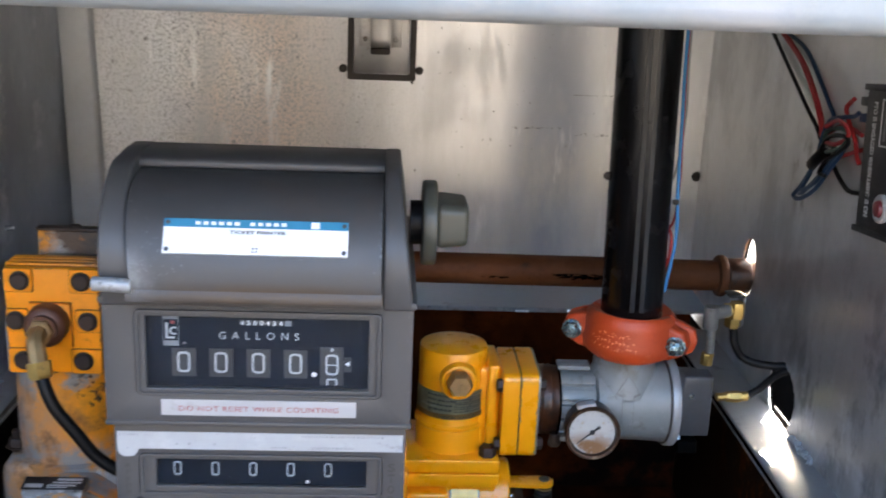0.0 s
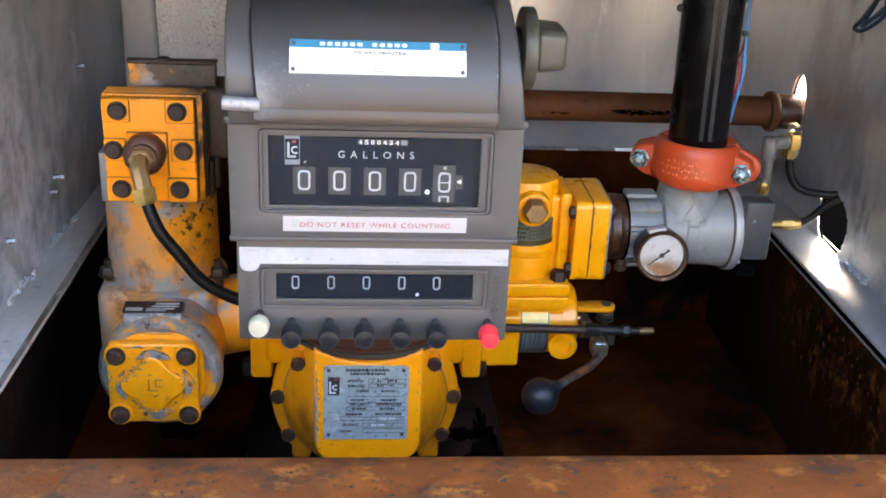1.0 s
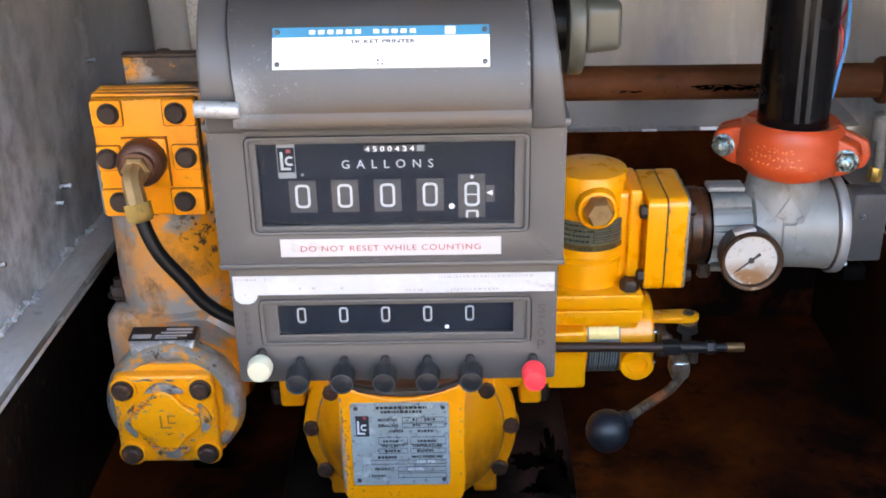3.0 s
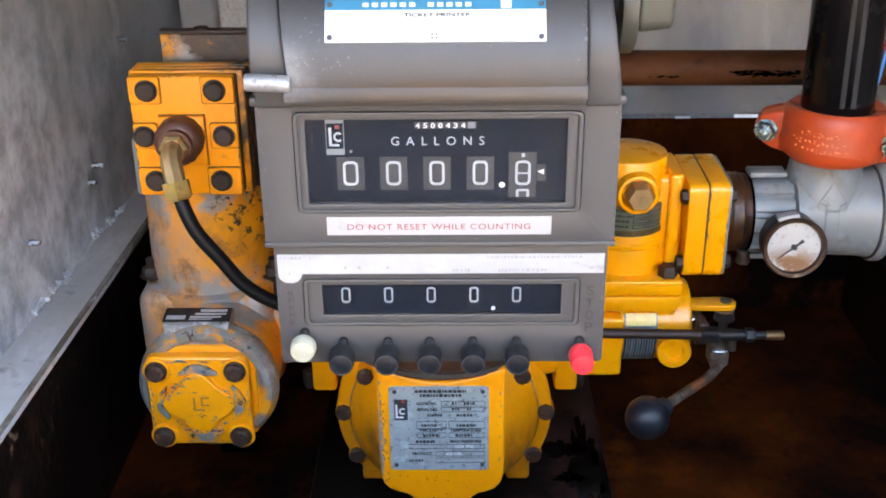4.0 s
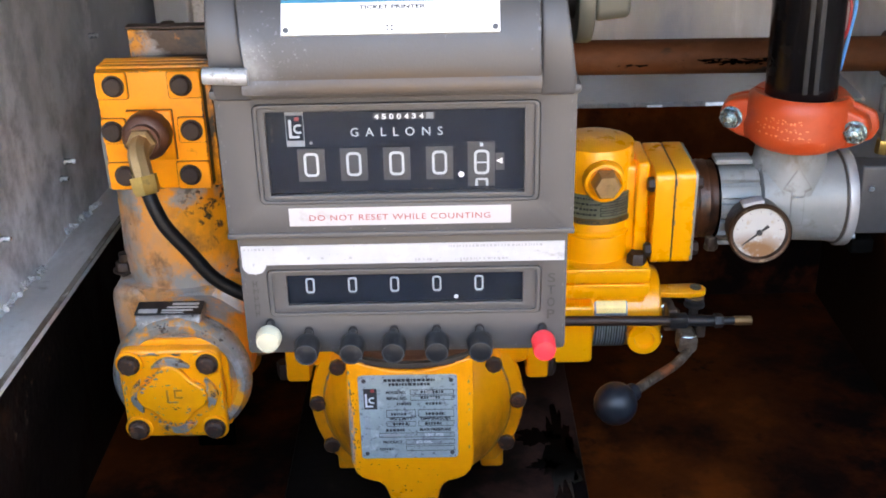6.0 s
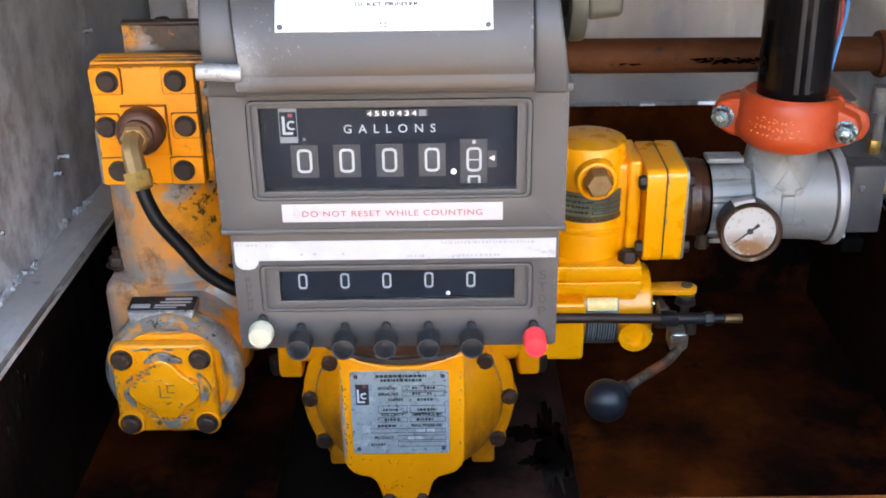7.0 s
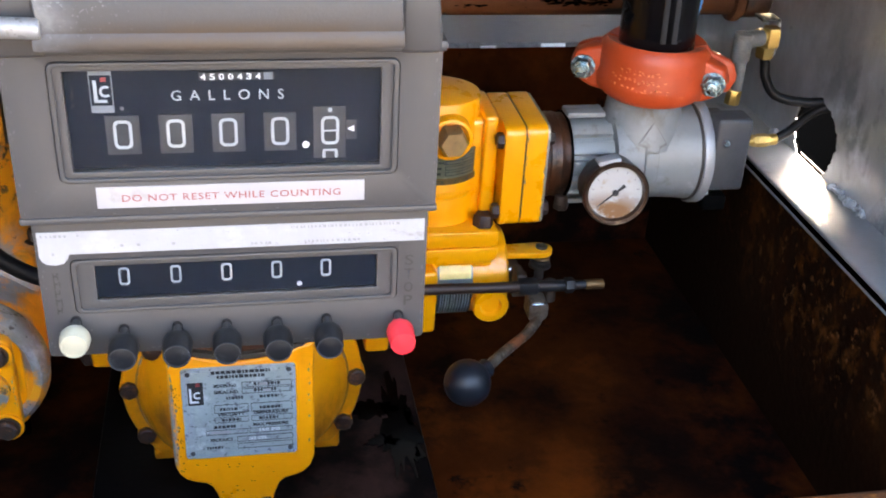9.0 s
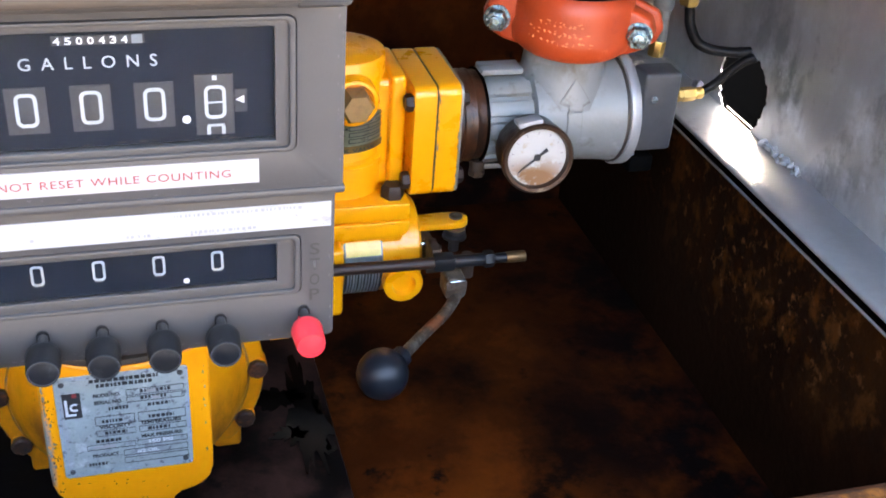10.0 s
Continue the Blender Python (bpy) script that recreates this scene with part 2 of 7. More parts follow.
YELLOW_COVER = mat("yellow_enamel_grimy", (0.88, 0.285, 0.004), 0.42, 0.0, 0.08, 30, bump=(90, 0.15), spec=0.35, layers=[
    ((0.66, 0.215, 0.006), 16, 0.54, 0.74, 0.5, 0.0), ((0.42, 0.14, 0.008), 60, 0.64, 0.74, 0.5, 0.0), ((0.06, 0.03, 0.014), 95, 0.69, 0.72, 0.6, 0.0)])
YELLOW_METER = mat("yellow_enamel_chipped", (0.92, 0.312, 0.005), 0.33, 0.0, 0.06, 30, bump=(90, 0.12), coat=0.2, layers=[
    ((0.74, 0.255, 0.008), 18, 0.58, 0.78, 0.45, 0.0), ((0.55, 0.17, 0.008), 70, 0.64, 0.74, 0.5, 0.0), ((0.10, 0.05, 0.02), 90, 0.71, 0.735, 0.6, 0.0),
    ((0.34, 0.115, 0.010), 30, 0.38, 0.64, 0.5, 0.0, (1, 1, 0.6), ((-0.070, -0.04, 0.075), 0.050, (1.2, 0.5, 0.8))), ((0.36, 0.12, 0.010), 30, 0.40, 0.66, 0.5, 0.0, (1, 1, 0.6), ((0.075, -0.04, 0.070), 0.045, (1.2, 0.5, 0.8))),
    ((0.30, 0.28, 0.26), 42, 0.72, 0.735, 0.5, 0.4),
    ((0.28, 0.265, 0.25), 90, 0.40, 0.47, 0.5, 0.4, (1, 1, 1), ((-0.053, -0.153, 0.155), 0.0050, (1.0, 0.3, 0.10)))])
# darker than TAUPE: the letters' relief shade put into colour; also knob stems
EMBOSS = mat("taupe_letters_shaded", (0.034, 0.031, 0.030), 0.5, 0.0, 0.05, 60, bump=None)
ROD_TIP = mat("worn_thread", (0.15, 0.085, 0.035), 0.45, 0.7, 0.2, 120)
YELLOW_WORN = mat("yellow_enamel_worn_to_metal", (0.80, 0.29, 0.008), 0.42, 0.0, 0.08, 26, bump=(110, 0.25), layers=[
    ((0.33, 0.32, 0.31), 15, 0.54, 0.61, 0.5, 0.35), ((0.60, 0.24, 0.02), 24, 0.60, 0.70, 0.55, 0.0),
    ((0.30, 0.285, 0.275), 22, 0.30, 0.62, 0.5, 0.35, (1, 1, 0.7), ((-0.058, -0.035, 0.250), 0.075, (1.0, 0.6, 0.6))), ((0.20, 0.10, 0.045), 34, 0.50, 0.64, 0.6, 0.1, (1, 1, 0.7), ((-0.03, -0.035, 0.235), 0.095, (0.8, 0.6, 0.9))),
    ((0.30, 0.295, 0.285), 30, 0.47, 0.60, 0.5, 0.35, (1, 1, 1), ((0.0, -0.055, 0.235), 0.080, (0.9, 0.5, 2.6))),
    ((0.22, 0.205, 0.20), 40, 0.40, 0.52, 0.5, 0.35, (1, 1, 1), ((0.022, -0.055, 0.342), 0.022, (0.9, 0.4, 1.2))),
    ((0.035, 0.025, 0.018), 95, 0.55, 0.60, 0.65, 0.0, (1, 1, 1), ((0.048, -0.045, 0.315), 0.050, (1.0, 0.6, 0.8))),
    ((0.045, 0.032, 0.022), 85, 0.655, 0.685, 0.65, 0.0)])
CAP_FACE = mat("cap_worn_paint", (0.060, 0.036, 0.023), 0.5, 0.2, 0.3, 40, bump=(160, 0.4), layers=[
    ((0.30, 0.29, 0.28), 24, 0.48, 0.58, 0.5, 0.3, (1, 1, 1), ((-0.004, -0.03, 0.462), 0.036, (0.9, 0.3, 1.6))), ((0.60, 0.23, 0.012), 34, 0.49, 0.55, 0.45, 0.0, (1, 1, 1), ((-0.020, -0.03, 0.462), 0.022, (1.0, 0.3, 1.2))),
    ((0.30, 0.105, 0.012), 60, 0.60, 0.66, 0.5, 0.0), ((0.014, 0.011, 0.010), 50, 0.42, 0.56, 0.5, 0.0, (1, 1, 1), ((0.038, -0.03, 0.455), 0.030, (1.0, 0.3, 0.6)))])
CAST_GREY = mat("dirty_grey_casting", (0.22, 0.21, 0.20), 0.5, 0.4, 0.15, 60, bump=(200, 0.35), layers=[((0.48, 0.46, 0.44), 70, 0.52, 0.64, 0.4, 0.4), ((0.05, 0.035, 0.025), 110, 0.58, 0.66, 0.6, 0.1)])
CHIP_DARK = mat("chip_bare_rust", (0.045, 0.025, 0.016), 0.6, 0.1, 0.3, 200, bump=None)
GREY_WORN = mat("cast_metal_worn", (0.285, 0.275, 0.25), 0.48, 0.55, 0.15, 40, bump=(160, 0.35), layers=[
    ((0.72, 0.27, 0.010), 18, 0.52, 0.58, 0.45, 0.0), ((0.42, 0.41, 0.40), 40, 0.56, 0.66, 0.4, 0.4), ((0.06, 0.045, 0.035), 110, 0.60, 0.65, 0.6, 0.1)])
CAST_MARK = mat("ochre_brown_mottled", (0.42, 0.16, 0.02), 0.5, 0.1, 0.2, 120, layers=[((0.20, 0.17, 0.14), 120, 0.52, 0.60, 0.5, 0.3)])
RIB_WORN = mat("rib_worn_to_grey", (0.27, 0.255, 0.235), 0.48, 0.4, 0.2, 70, bump=(200, 0.4), layers=[((0.74, 0.27, 0.010), 70, 0.52, 0.58, 0.45, 0.0), ((0.07, 0.045, 0.03), 95, 0.54, 0.60, 0.6, 0.1)])
RUSTY_CAST = mat("rusty_dark_casting", (0.045, 0.028, 0.019), 0.55, 0.2, 0.3, 35, bump=(160, 0.4), layers=[
    ((0.45, 0.17, 0.015), 30, 0.66, 0.69, 0.45, 0.0), ((0.20, 0.18, 0.16), 40, 0.66, 0.72, 0.5, 0.3),
    ((0.015, 0.012, 0.01), 40, 0.58, 0.66, 0.5, 0.0)])
BOLT_BROWN = mat("oxidised_bolt", (0.033, 0.019, 0.0135), 0.55, 0.25, 0.3, 120, bump=(500, 0.3), random=0.25)
BOLT_RUST = mat("rusty_bolt", (0.060, 0.030, 0.018), 0.6, 0.2, 0.3, 90, bump=(400, 0.4), random=0.25, layers=[((0.16, 0.060, 0.020), 120, 0.54, 0.64, 0.7, 0.0), ((0.022, 0.016, 0.013), 90, 0.52, 0.62, 0.5, 0.1)])
REDUCER = mat("brown_iron_fitting", (0.105, 0.044, 0.026), 0.42, 0.3, 0.2, 70, bump=(300, 0.25))
DRUM = mat("brown_drum", (0.075, 0.032, 0.018), 0.40, 0.2, 0.25, 40, bump=(200, 0.2))
TAUPE = mat("taupe_enamel", (0.056, 0.0535, 0.0530), 0.45, 0.0, 0.06, 14, bump=(700, 0.06), layers=[
    ((0.051, 0.048, 0.047), 9, 0.52, 0.70, 0.5, 0.0), ((0.24, 0.235, 0.23), 150, 0.70, 0.74, 0.5, 0.2)])
TAUPE_DOOR = mat("taupe_enamel_rubbed", (0.050, 0.0475, 0.0470), 0.48, 0.0, 0.06, 16, bump=(600, 0.08), layers=[
    ((0.060, 0.048, 0.041), 12, 0.55, 0.74, 0.5, 0.0), ((0.20, 0.20, 0.20), 160, 0.68, 0.73, 0.4, 0.3),
    ((0.155, 0.157, 0.160), 70, 0.30, 0.62, 0.42, 0.15, (1, 1, 1), ((-0.098, -0.130, 0.213), 0.026, (1.0, 0.7, 0.8))), ((0.20, 0.203, 0.206), 420, 0.60, 0.68, 0.45, 0.15, (1, 1, 1), ((-0.094, -0.126, 0.218), 0.046, (0.85, 0.8, 0.9))),
    ((0.20, 0.20, 0.20), 300, 0.52, 0.60, 0.4, 0.3, (1, 1, 1), ((0.098, -0.100, 0.240), 0.008, (1.0, 0.1, 0.12))),
    ((0.060, 0.040, 0.026), 40, 0.30, 0.55, 0.5, 0.0, (0.3, 1, 1), ((0.01, -0.131, 0.2080), 0.017, (0.12, 0.6, 1.5)))])
WORN_TAUPE = mat("taupe_rubbed_pale", (0.115, 0.112, 0.109), 0.45, 0.2, 0.3, 200, bump=None)
EDGE_SHADE_GREY = mat("grey_edge_shade", (0.16, 0.158, 0.15), 0.6, 0.0, 0.3, 200, bump=None)
GRIME = mat("brown_grime", (0.018, 0.013, 0.010), 0.7, 0.0, 0.3, 200, bump=None)
PIN = mat("worn_pin_pale", (0.30, 0.30, 0.30), 0.45, 0.4, 0.15, 200, bump=(400, 0.2), layers=[((0.12, 0.11, 0.10), 120, 0.58, 0.68, 0.5, 0.2)])
OLIVE = mat("grey_green_plastic", (0.060, 0.060, 0.047), 0.42, 0.0, 0.06, 40)
DIAL = mat("black_dial", (0.0110, 0.0150, 0.0225), 0.6, 0.0, 0.1, 40, spec=0.05)
WHEEL = mat("number_wheel", (0.026, 0.029, 0.034), 0.45, 0.0, 0.25, 120, layers=[((0.060, 0.064, 0.070), 130, 0.60, 0.72, 0.5, 0.0)])
DIGIT = mat("white_digit", (0.35, 0.385, 0.405), 0.5, 0.0, 0.06, 120, bump=None)
EMBLEM_PRINT = mat("emblem_pale_print", (0.17, 0.19, 0.21), 0.5, 0.0, 0.08, 120, bump=None)
WHITE = mat("white_print", (0.66, 0.67, 0.68), 0.5, 0.0, 0.03, 60, bump=None)
STICKER = mat("white_sticker", (0.35, 0.34, 0.34), 0.45, 0.0, 0.04, 50, bump=(300, 0.05), layers=[((0.27, 0.25, 0.23), 50, 0.56, 0.70, 0.6, 0.0), ((0.20, 0.17, 0.15), 140, 0.68, 0.72, 0.6, 0.0)])
STRIP = mat("worn_white_strip", (0.34, 0.345, 0.35), 0.5, 0.0, 0.05, 40, bump=(200, 0.1), layers=[
    ((0.25, 0.24, 0.235), 90, 0.62, 0.70, 0.6, 0.0, (0.4, 1, 1)), ((0.40, 0.405, 0.41), 30, 0.55, 0.7, 0.5, 0.0)])
BLUE = mat("blue_print", (0.010, 0.15, 0.26), 0.4, 0.0, 0.08, 60)
RED_INK = mat("red_ink", (0.27, 0.035, 0.033), 0.5, 0.0, 0.08, 90, bump=None)
BLACK_INK = mat("black_ink", (0.02, 0.02, 0.022), 0.5, 0.0, 0.1, 90, bump=None)
FAINT_INK = mat("rubbed_off_ink", (0.245, 0.245, 0.25), 0.5, 0.0, 0.15, 120, bump=None)
PALE_INK = mat("faded_ink", (0.16, 0.15, 0.15), 0.5, 0.0, 0.15, 120, bump=None)
PLATE = mat("etched_steel_plate", (0.35, 0.395, 0.392), 0.45, 0.3, 0.15, 50, bump=(400, 0.2), layers=[
    ((0.15, 0.16, 0.175), 230, 0.56, 0.64, 0.5, 0.3), ((0.54, 0.58, 0.585), 75, 0.58, 0.70, 0.4, 0.3), ((0.22, 0.235, 0.26), 90, 0.50, 0.64, 0.5, 0.3, (1, 1, 1), ((0.0, -0.155, 0.155), 0.030, (1.0, 0.3, 1.6)))])
PLATE_INK = mat("etched_lines", (0.018, 0.020, 0.025), 0.5, 0.2, 0.2, 150, bump=None)
LEVER = mat("lever_steel_rubbed", (0.13, 0.10, 0.075), 0.45, 0.5, 0.25, 70, bump=(300, 0.2), layers=[((0.20, 0.060, 0.020), 40, 0.30, 0.50, 0.6, 0.1, (1, 1, 1), ((-0.035, -0.041, 0.026), 0.026, (1, 1, 1))), ((0.05, 0.028, 0.016), 60, 0.46, 0.58, 0.6, 0.1), ((0.26, 0.23, 0.19), 90, 0.62, 0.70, 0.4, 0.6)])
# yellow enamel, masked to near black at the right end
YELLOW_DARK_SIDE = mat("yellow_enamel_dark_side", (0.80, 0.265, 0.004), 0.42, 0.0, 0.06, 30, bump=(90, 0.1), layers=[((0.020, 0.014, 0.010), 60, 0.34, 0.48, 0.4, 0.0, (1, 1, 0.5), ((0.062, -0.05, 0.40), 0.042, (1.3, 0.3, 0.15)))])
TAG_GOLD = mat("tag_pale_gold", (0.93, 0.70, 0.24), 0.4, 0.0, 0.15, 60)
TAG_OCHRE = mat("tag_dark_ochre", (0.14, 0.085, 0.022), 0.4, 0.2, 0.2, 60)
GREEN_TAG = mat("green_printed_tag", (0.25, 0.265, 0.185), 0.4, 0.2, 0.2, 60, layers=[((0.42, 0.46, 0.40), 130, 0.54, 0.66, 0.4, 0.2, (0.4, 0.4, 1.4)), ((0.12, 0.10, 0.05), 90, 0.58, 0.68, 0.5, 0.1)])
TEAL_TAG = mat("teal_printed_tag", (0.20, 0.25, 0.255), 0.4, 0.3, 0.25, 70, layers=[((0.30, 0.33, 0.33), 150, 0.54, 0.64, 0.4, 0.3, (1.5, 0.3, 0.3))])
TAG_LINE = mat("tag_dark_lines", (0.030, 0.045, 0.042), 0.4, 0.5, 0.2, 90, bump=None)
KNOB_BLACK = mat("black_knob_plastic", (0.010, 0.010, 0.011), 0.45, 0.0, 0.15, 120, spec=0.3, layers=[((0.07, 0.065, 0.06), 150, 0.66, 0.74, 0.6, 0.0)])
KNOB_FACE = mat("knob_end_scuffed", (0.007, 0.0085, 0.011), 0.38, 0.0, 0.25, 120, spec=0.4, layers=[((0.030, 0.033, 0.037), 110, 0.56, 0.72, 0.5, 0.0)])
# paler than the knob body, for the thin ring on its end
KNOB_EDGE = mat("knob_rim_pale", (0.030, 0.032, 0.036), 0.5, 0.0, 0.3, 200, spec=0.4)
KNOB_CREAM = mat("cream_plastic", (0.40, 0.385, 0.29), 0.4, 0.0, 0.06, 90)
KNOB_RED = mat("red_plastic", (0.78, 0.035, 0.045), 0.35, 0.0, 0.05, 90)
BLACK_PIPE = mat("black_gloss_paint", (0.0035, 0.0035, 0.0042), 0.24, 0.0, 0.2, 30, bump=(40, 0.06), spec=0.38)
ORANGE = mat("orange_red_paint", (0.47, 0.057, 0.013), 0.42, 0.0, 0.08, 40, bump=(220, 0.25), layers=[
    ((0.36, 0.04, 0.015), 30, 0.60, 0.75, 0.5, 0.0), ((0.66, 0.15, 0.06), 60, 0.66, 0.74, 0.4, 0.0)])
# paler ORANGE: highlights on the raised marks put into the colour
ORANGE_HIGHLIGHT = mat("orange_paint_highlight", (0.72, 0.20, 0.075), 0.45, 0.0, 0.1, 90, bump=None)
GREY_PAINT = mat("grey_cast_paint", (0.218, 0.228, 0.226), 0.42, 0.1, 0.07, 34, bump=(260, 0.2), layers=[
    ((0.020, 0.016, 0.013), 60, 0.60, 0.68, 0.4, 0.1, (0.25, 1, 1.4), ((-0.050, -0.02, 0.05), 0.045, (1.2, 0.4, 0.6))), ((0.14, 0.115, 0.085), 40, 0.50, 0.66, 0.6, 0.1, (1, 1, 0.5), ((0.01, -0.03, 0.095), 0.030, (0.7, 0.4, 1.5))),
    ((0.11, 0.085, 0.065), 30, 0.60, 0.76, 0.6, 0.1), ((0.36, 0.365, 0.37), 22, 0.58, 0.72, 0.35, 0.2)])
GREY_RING = mat("machined_flange", (0.36, 0.365, 0.37), 0.5, 0.45, 0.08, 60)
DARK_GREY = mat("dark_grey_casting", (0.052, 0.054, 0.058), 0.45, 0.1, 0.15, 40, bump=(220, 0.2), layers=[((0.10, 0.098, 0.095), 28, 0.6, 0.72, 0.5, 0.1)])
ZINC_NUT = mat("zinc_plated_nut", (0.30, 0.42, 0.48), 0.26, 1.0, 0.3, 160, bump=(260, 0.5), layers=[((0.16, 0.20, 0.22), 140, 0.54, 0.64, 0.5, 0.8)])
EDGE_GLINT = mat("bright_glint_aluminium", (0.92, 0.93, 0.94), 0.35, 0.3, 0.08, 60, bump=(200, 0.1))
ZINC = mat("zinc_plated_steel", (0.54, 0.62, 0.67), 0.25, 1.0, 0.12, 120, bump=(600, 0.1))
STEEL = mat("bare_steel_dull", (0.17, 0.163, 0.155), 0.38, 0.9, 0.2, 90, bump=(500, 0.15), layers=[((0.16, 0.075, 0.035), 50, 0.58, 0.68, 0.7, 0.1)])
BRASS = mat("brass", (0.60, 0.40, 0.13), 0.33, 0.95, 0.12, 90, bump=(500, 0.12), layers=[((0.26, 0.19, 0.09), 60, 0.56, 0.70, 0.5, 0.7)])
BRASS_DULL = mat("dull_brass", (0.40, 0.26, 0.12), 0.42, 0.6, 0.15, 90, bump=(500, 0.15), layers=[((0.15, 0.10, 0.055), 50, 0.56, 0.70, 0.6, 0.5)])
RUBBER = mat("black_rubber", (0.0045, 0.0045, 0.005), 0.45, 0.0, 0.2, 80, bump=(300, 0.15), spec=0.2)
PIPE_SEAM_HIGHLIGHT = mat("black_paint_seam_highlight", (0.030, 0.030, 0.032), 0.45, 0.0, 0.25, 60, (1, 1, 0.3), bump=(120, 0.2))
BALL = mat("black_ball_plastic", (0.009, 0.0105, 0.014), 0.40, 0.0, 0.2, 60, bump=(200, 0.1), spec=0.35)
ELBOW_GREY = mat("dirty_grey_elbow", (0.15, 0.146, 0.135), 0.5, 0.15, 0.2, 60, bump=(260, 0.3), layers=[((0.08, 0.075, 0.065), 70, 0.54, 0.66, 0.6, 0.1)])
ROD = mat("dark_rusty_rod", (0.035, 0.020, 0.015), 0.5, 0.4, 0.3, 60, (0.2, 1, 1), bump=(300, 0.2))
GAUGE_FACE = mat("gauge_face_stained", (0.43, 0.42, 0.395), 0.5, 0.0, 0.05, 40, bump=None, layers=[
    ((0.34, 0.23, 0.13), 60, 0.57, 0.70, 0.6, 0.0), ((0.22, 0.105, 0.040), 70, 0.38, 0.47, 0.6, 0.0, (1, 1, 1), ((-0.002, 0.0, 0.006), 0.028, (0.7, 1, 1.2)))])
GAUGE_RIM = mat("gauge_case_rusted", (0.060, 0.034, 0.022), 0.4, 0.6, 0.3, 60, bump=(300, 0.25), layers=[((0.34, 0.26, 0.17), 45, 0.60, 0.68, 0.4, 0.6)])
GAUGE_CASE = mat("gauge_case_black", (0.020, 0.016, 0.014), 0.4, 0.3, 0.2, 60, bump=(300, 0.25))
CABLE_BLUE = mat("blue_wire", (0.045, 0.26, 0.60), 0.45, 0.0, 0.1, 60, bump=None)
CABLE_RED = mat("red_wire", (0.36, 0.025, 0.03), 0.45, 0.0, 0.1, 60, bump=None)
CABLE_NAVY = mat("dark_blue_wire", (0.010, 0.040, 0.10), 0.45, 0.0, 0.1, 60, bump=None)
CABLE_GREEN = mat("green_wire", (0.012, 0.05, 0.04), 0.45, 0.0, 0.1, 60, bump=None)
BOX_BLACK = mat("black_switch_box", (0.014, 0.014, 0.015), 0.45, 0.0, 0.15, 60, bump=(500, 0.15))
SHADE_WALL = mat("shade_wall_plaster", (0.12, 0.115, 0.108), 0.8, 0.0, 0.12, 2.0, bump=(40, 0.2))
YARD_GROUND = mat("worn_concrete", (0.085, 0.084, 0.081), 0.85, 0.0, 0.15, 0.8, bump=(30, 0.3), layers=[((0.07, 0.069, 0.067), 2.0, 0.5, 0.7, 0.9, 0.0)])
DEEP_BLACK = mat("deep_black_paint", (0.0025, 0.0025, 0.0025), 0.9, 0.0, 0.2, 10, spec=0.0)
LATCH_STEEL = mat("latch_pressed_steel", (0.42, 0.41, 0.39), 0.38, 0.8, 0.12, 30, bump=(200, 0.15), layers=[((0.13, 0.105, 0.085), 40, 0.60, 0.72, 0.6, 0.3)])
SEALANT = mat("dark_gasket", (0.045, 0.036, 0.030), 0.6, 0.1, 0.25, 60)
OIL = mat("black_oil", (0.002, 0.0016, 0.0016), 0.2, 0.0, 0.1, 40, spec=0.03, bump=None)
DARK_EDGE = mat("dark_mottled_edge", (0.016, 0.010, 0.007), 0.35, 0.0, 0.3, 60, bump=(300, 0.3), spec=0.25, layers=[((0.30, 0.11, 0.008), 46, 0.55, 0.62, 0.4, 0.0, (1, 1, 0.35)), ((0.10, 0.045, 0.012), 90, 0.56, 0.66, 0.5, 0.0)])
OIL_POOL = mat("black_oil_pool", (0.003, 0.0022, 0.002), 0.10, 0.0, 0.1, 40, spec=0.35, bump=(60, 0.05))
NIPPLE = mat("dark_rusty_thread", (0.056, 0.020, 0.008), 0.34, 0.2, 0.3, 50, bump=(300, 0.3), layers=[((0.012, 0.009, 0.008), 40, 0.52, 0.64, 0.4, 0.2)])
RED_LENS = mat("lamp_lens_grey", (0.45, 0.44, 0.43), 0.3, 0.2, 0.15, 60)


def glass_mat():
    m = bpy.data.materials.new("window_glass")
    m.use_nodes = True
    nt = m.node_tree
    nt.nodes.remove(nt.nodes["Principled BSDF"])
    a, g, x, f = (nt.nodes.new(k) for k in ("ShaderNodeBsdfTransparent", "ShaderNodeBsdfGlossy", "ShaderNodeMixShader", "ShaderNodeFresnel"))
    g.inputs["Roughness"].default_value = 0.08
    f.inputs["IOR"].default_value = 1.22
    nt.links.new(f.outputs[0], x.inputs[0])
    nt.links.new(a.outputs[0], x.inputs[1])
    nt.links.new(g.outputs[0], x.inputs[2])
    nt.links.new(x.outputs[0], nt.nodes["Material Output"].inputs[0])
    return m


GLASS = glass_mat()

# ---- mesh tools (all in world places) ----
BASE = {}


def thing(name, base, label, category, group="", kind=""):
    ob = new(name)
    ob.empty_display_size = 0.02
    ob.location = base
    BASE[ob.name] = Vector(base)
    return tagged(ob, label, category, group, kind)


def mesh_of(name, bm, material, base, smooth=38):
    bmesh.ops.recalc_face_normals(bm, faces=bm.faces)
    bmesh.ops.translate(bm, verts=bm.verts, vec=-base)
    me = bpy.data.meshes.new(name)
    for f in bm.faces:
        f.smooth = True
    bm.to_mesh(me)
    bm.free()
    me.set_sharp_from_angle(angle=radians(smooth))
    me.materials.append(material)
    return me


def part(name, bm, material, parent, label="", smooth=38):
    base = BASE[parent.name]
    ob = new(name, mesh_of(name, bm, material, base, smooth))
    ob.parent = parent
    BASE[ob.name] = base
    if label:
        ob["label"] = label
    return ob


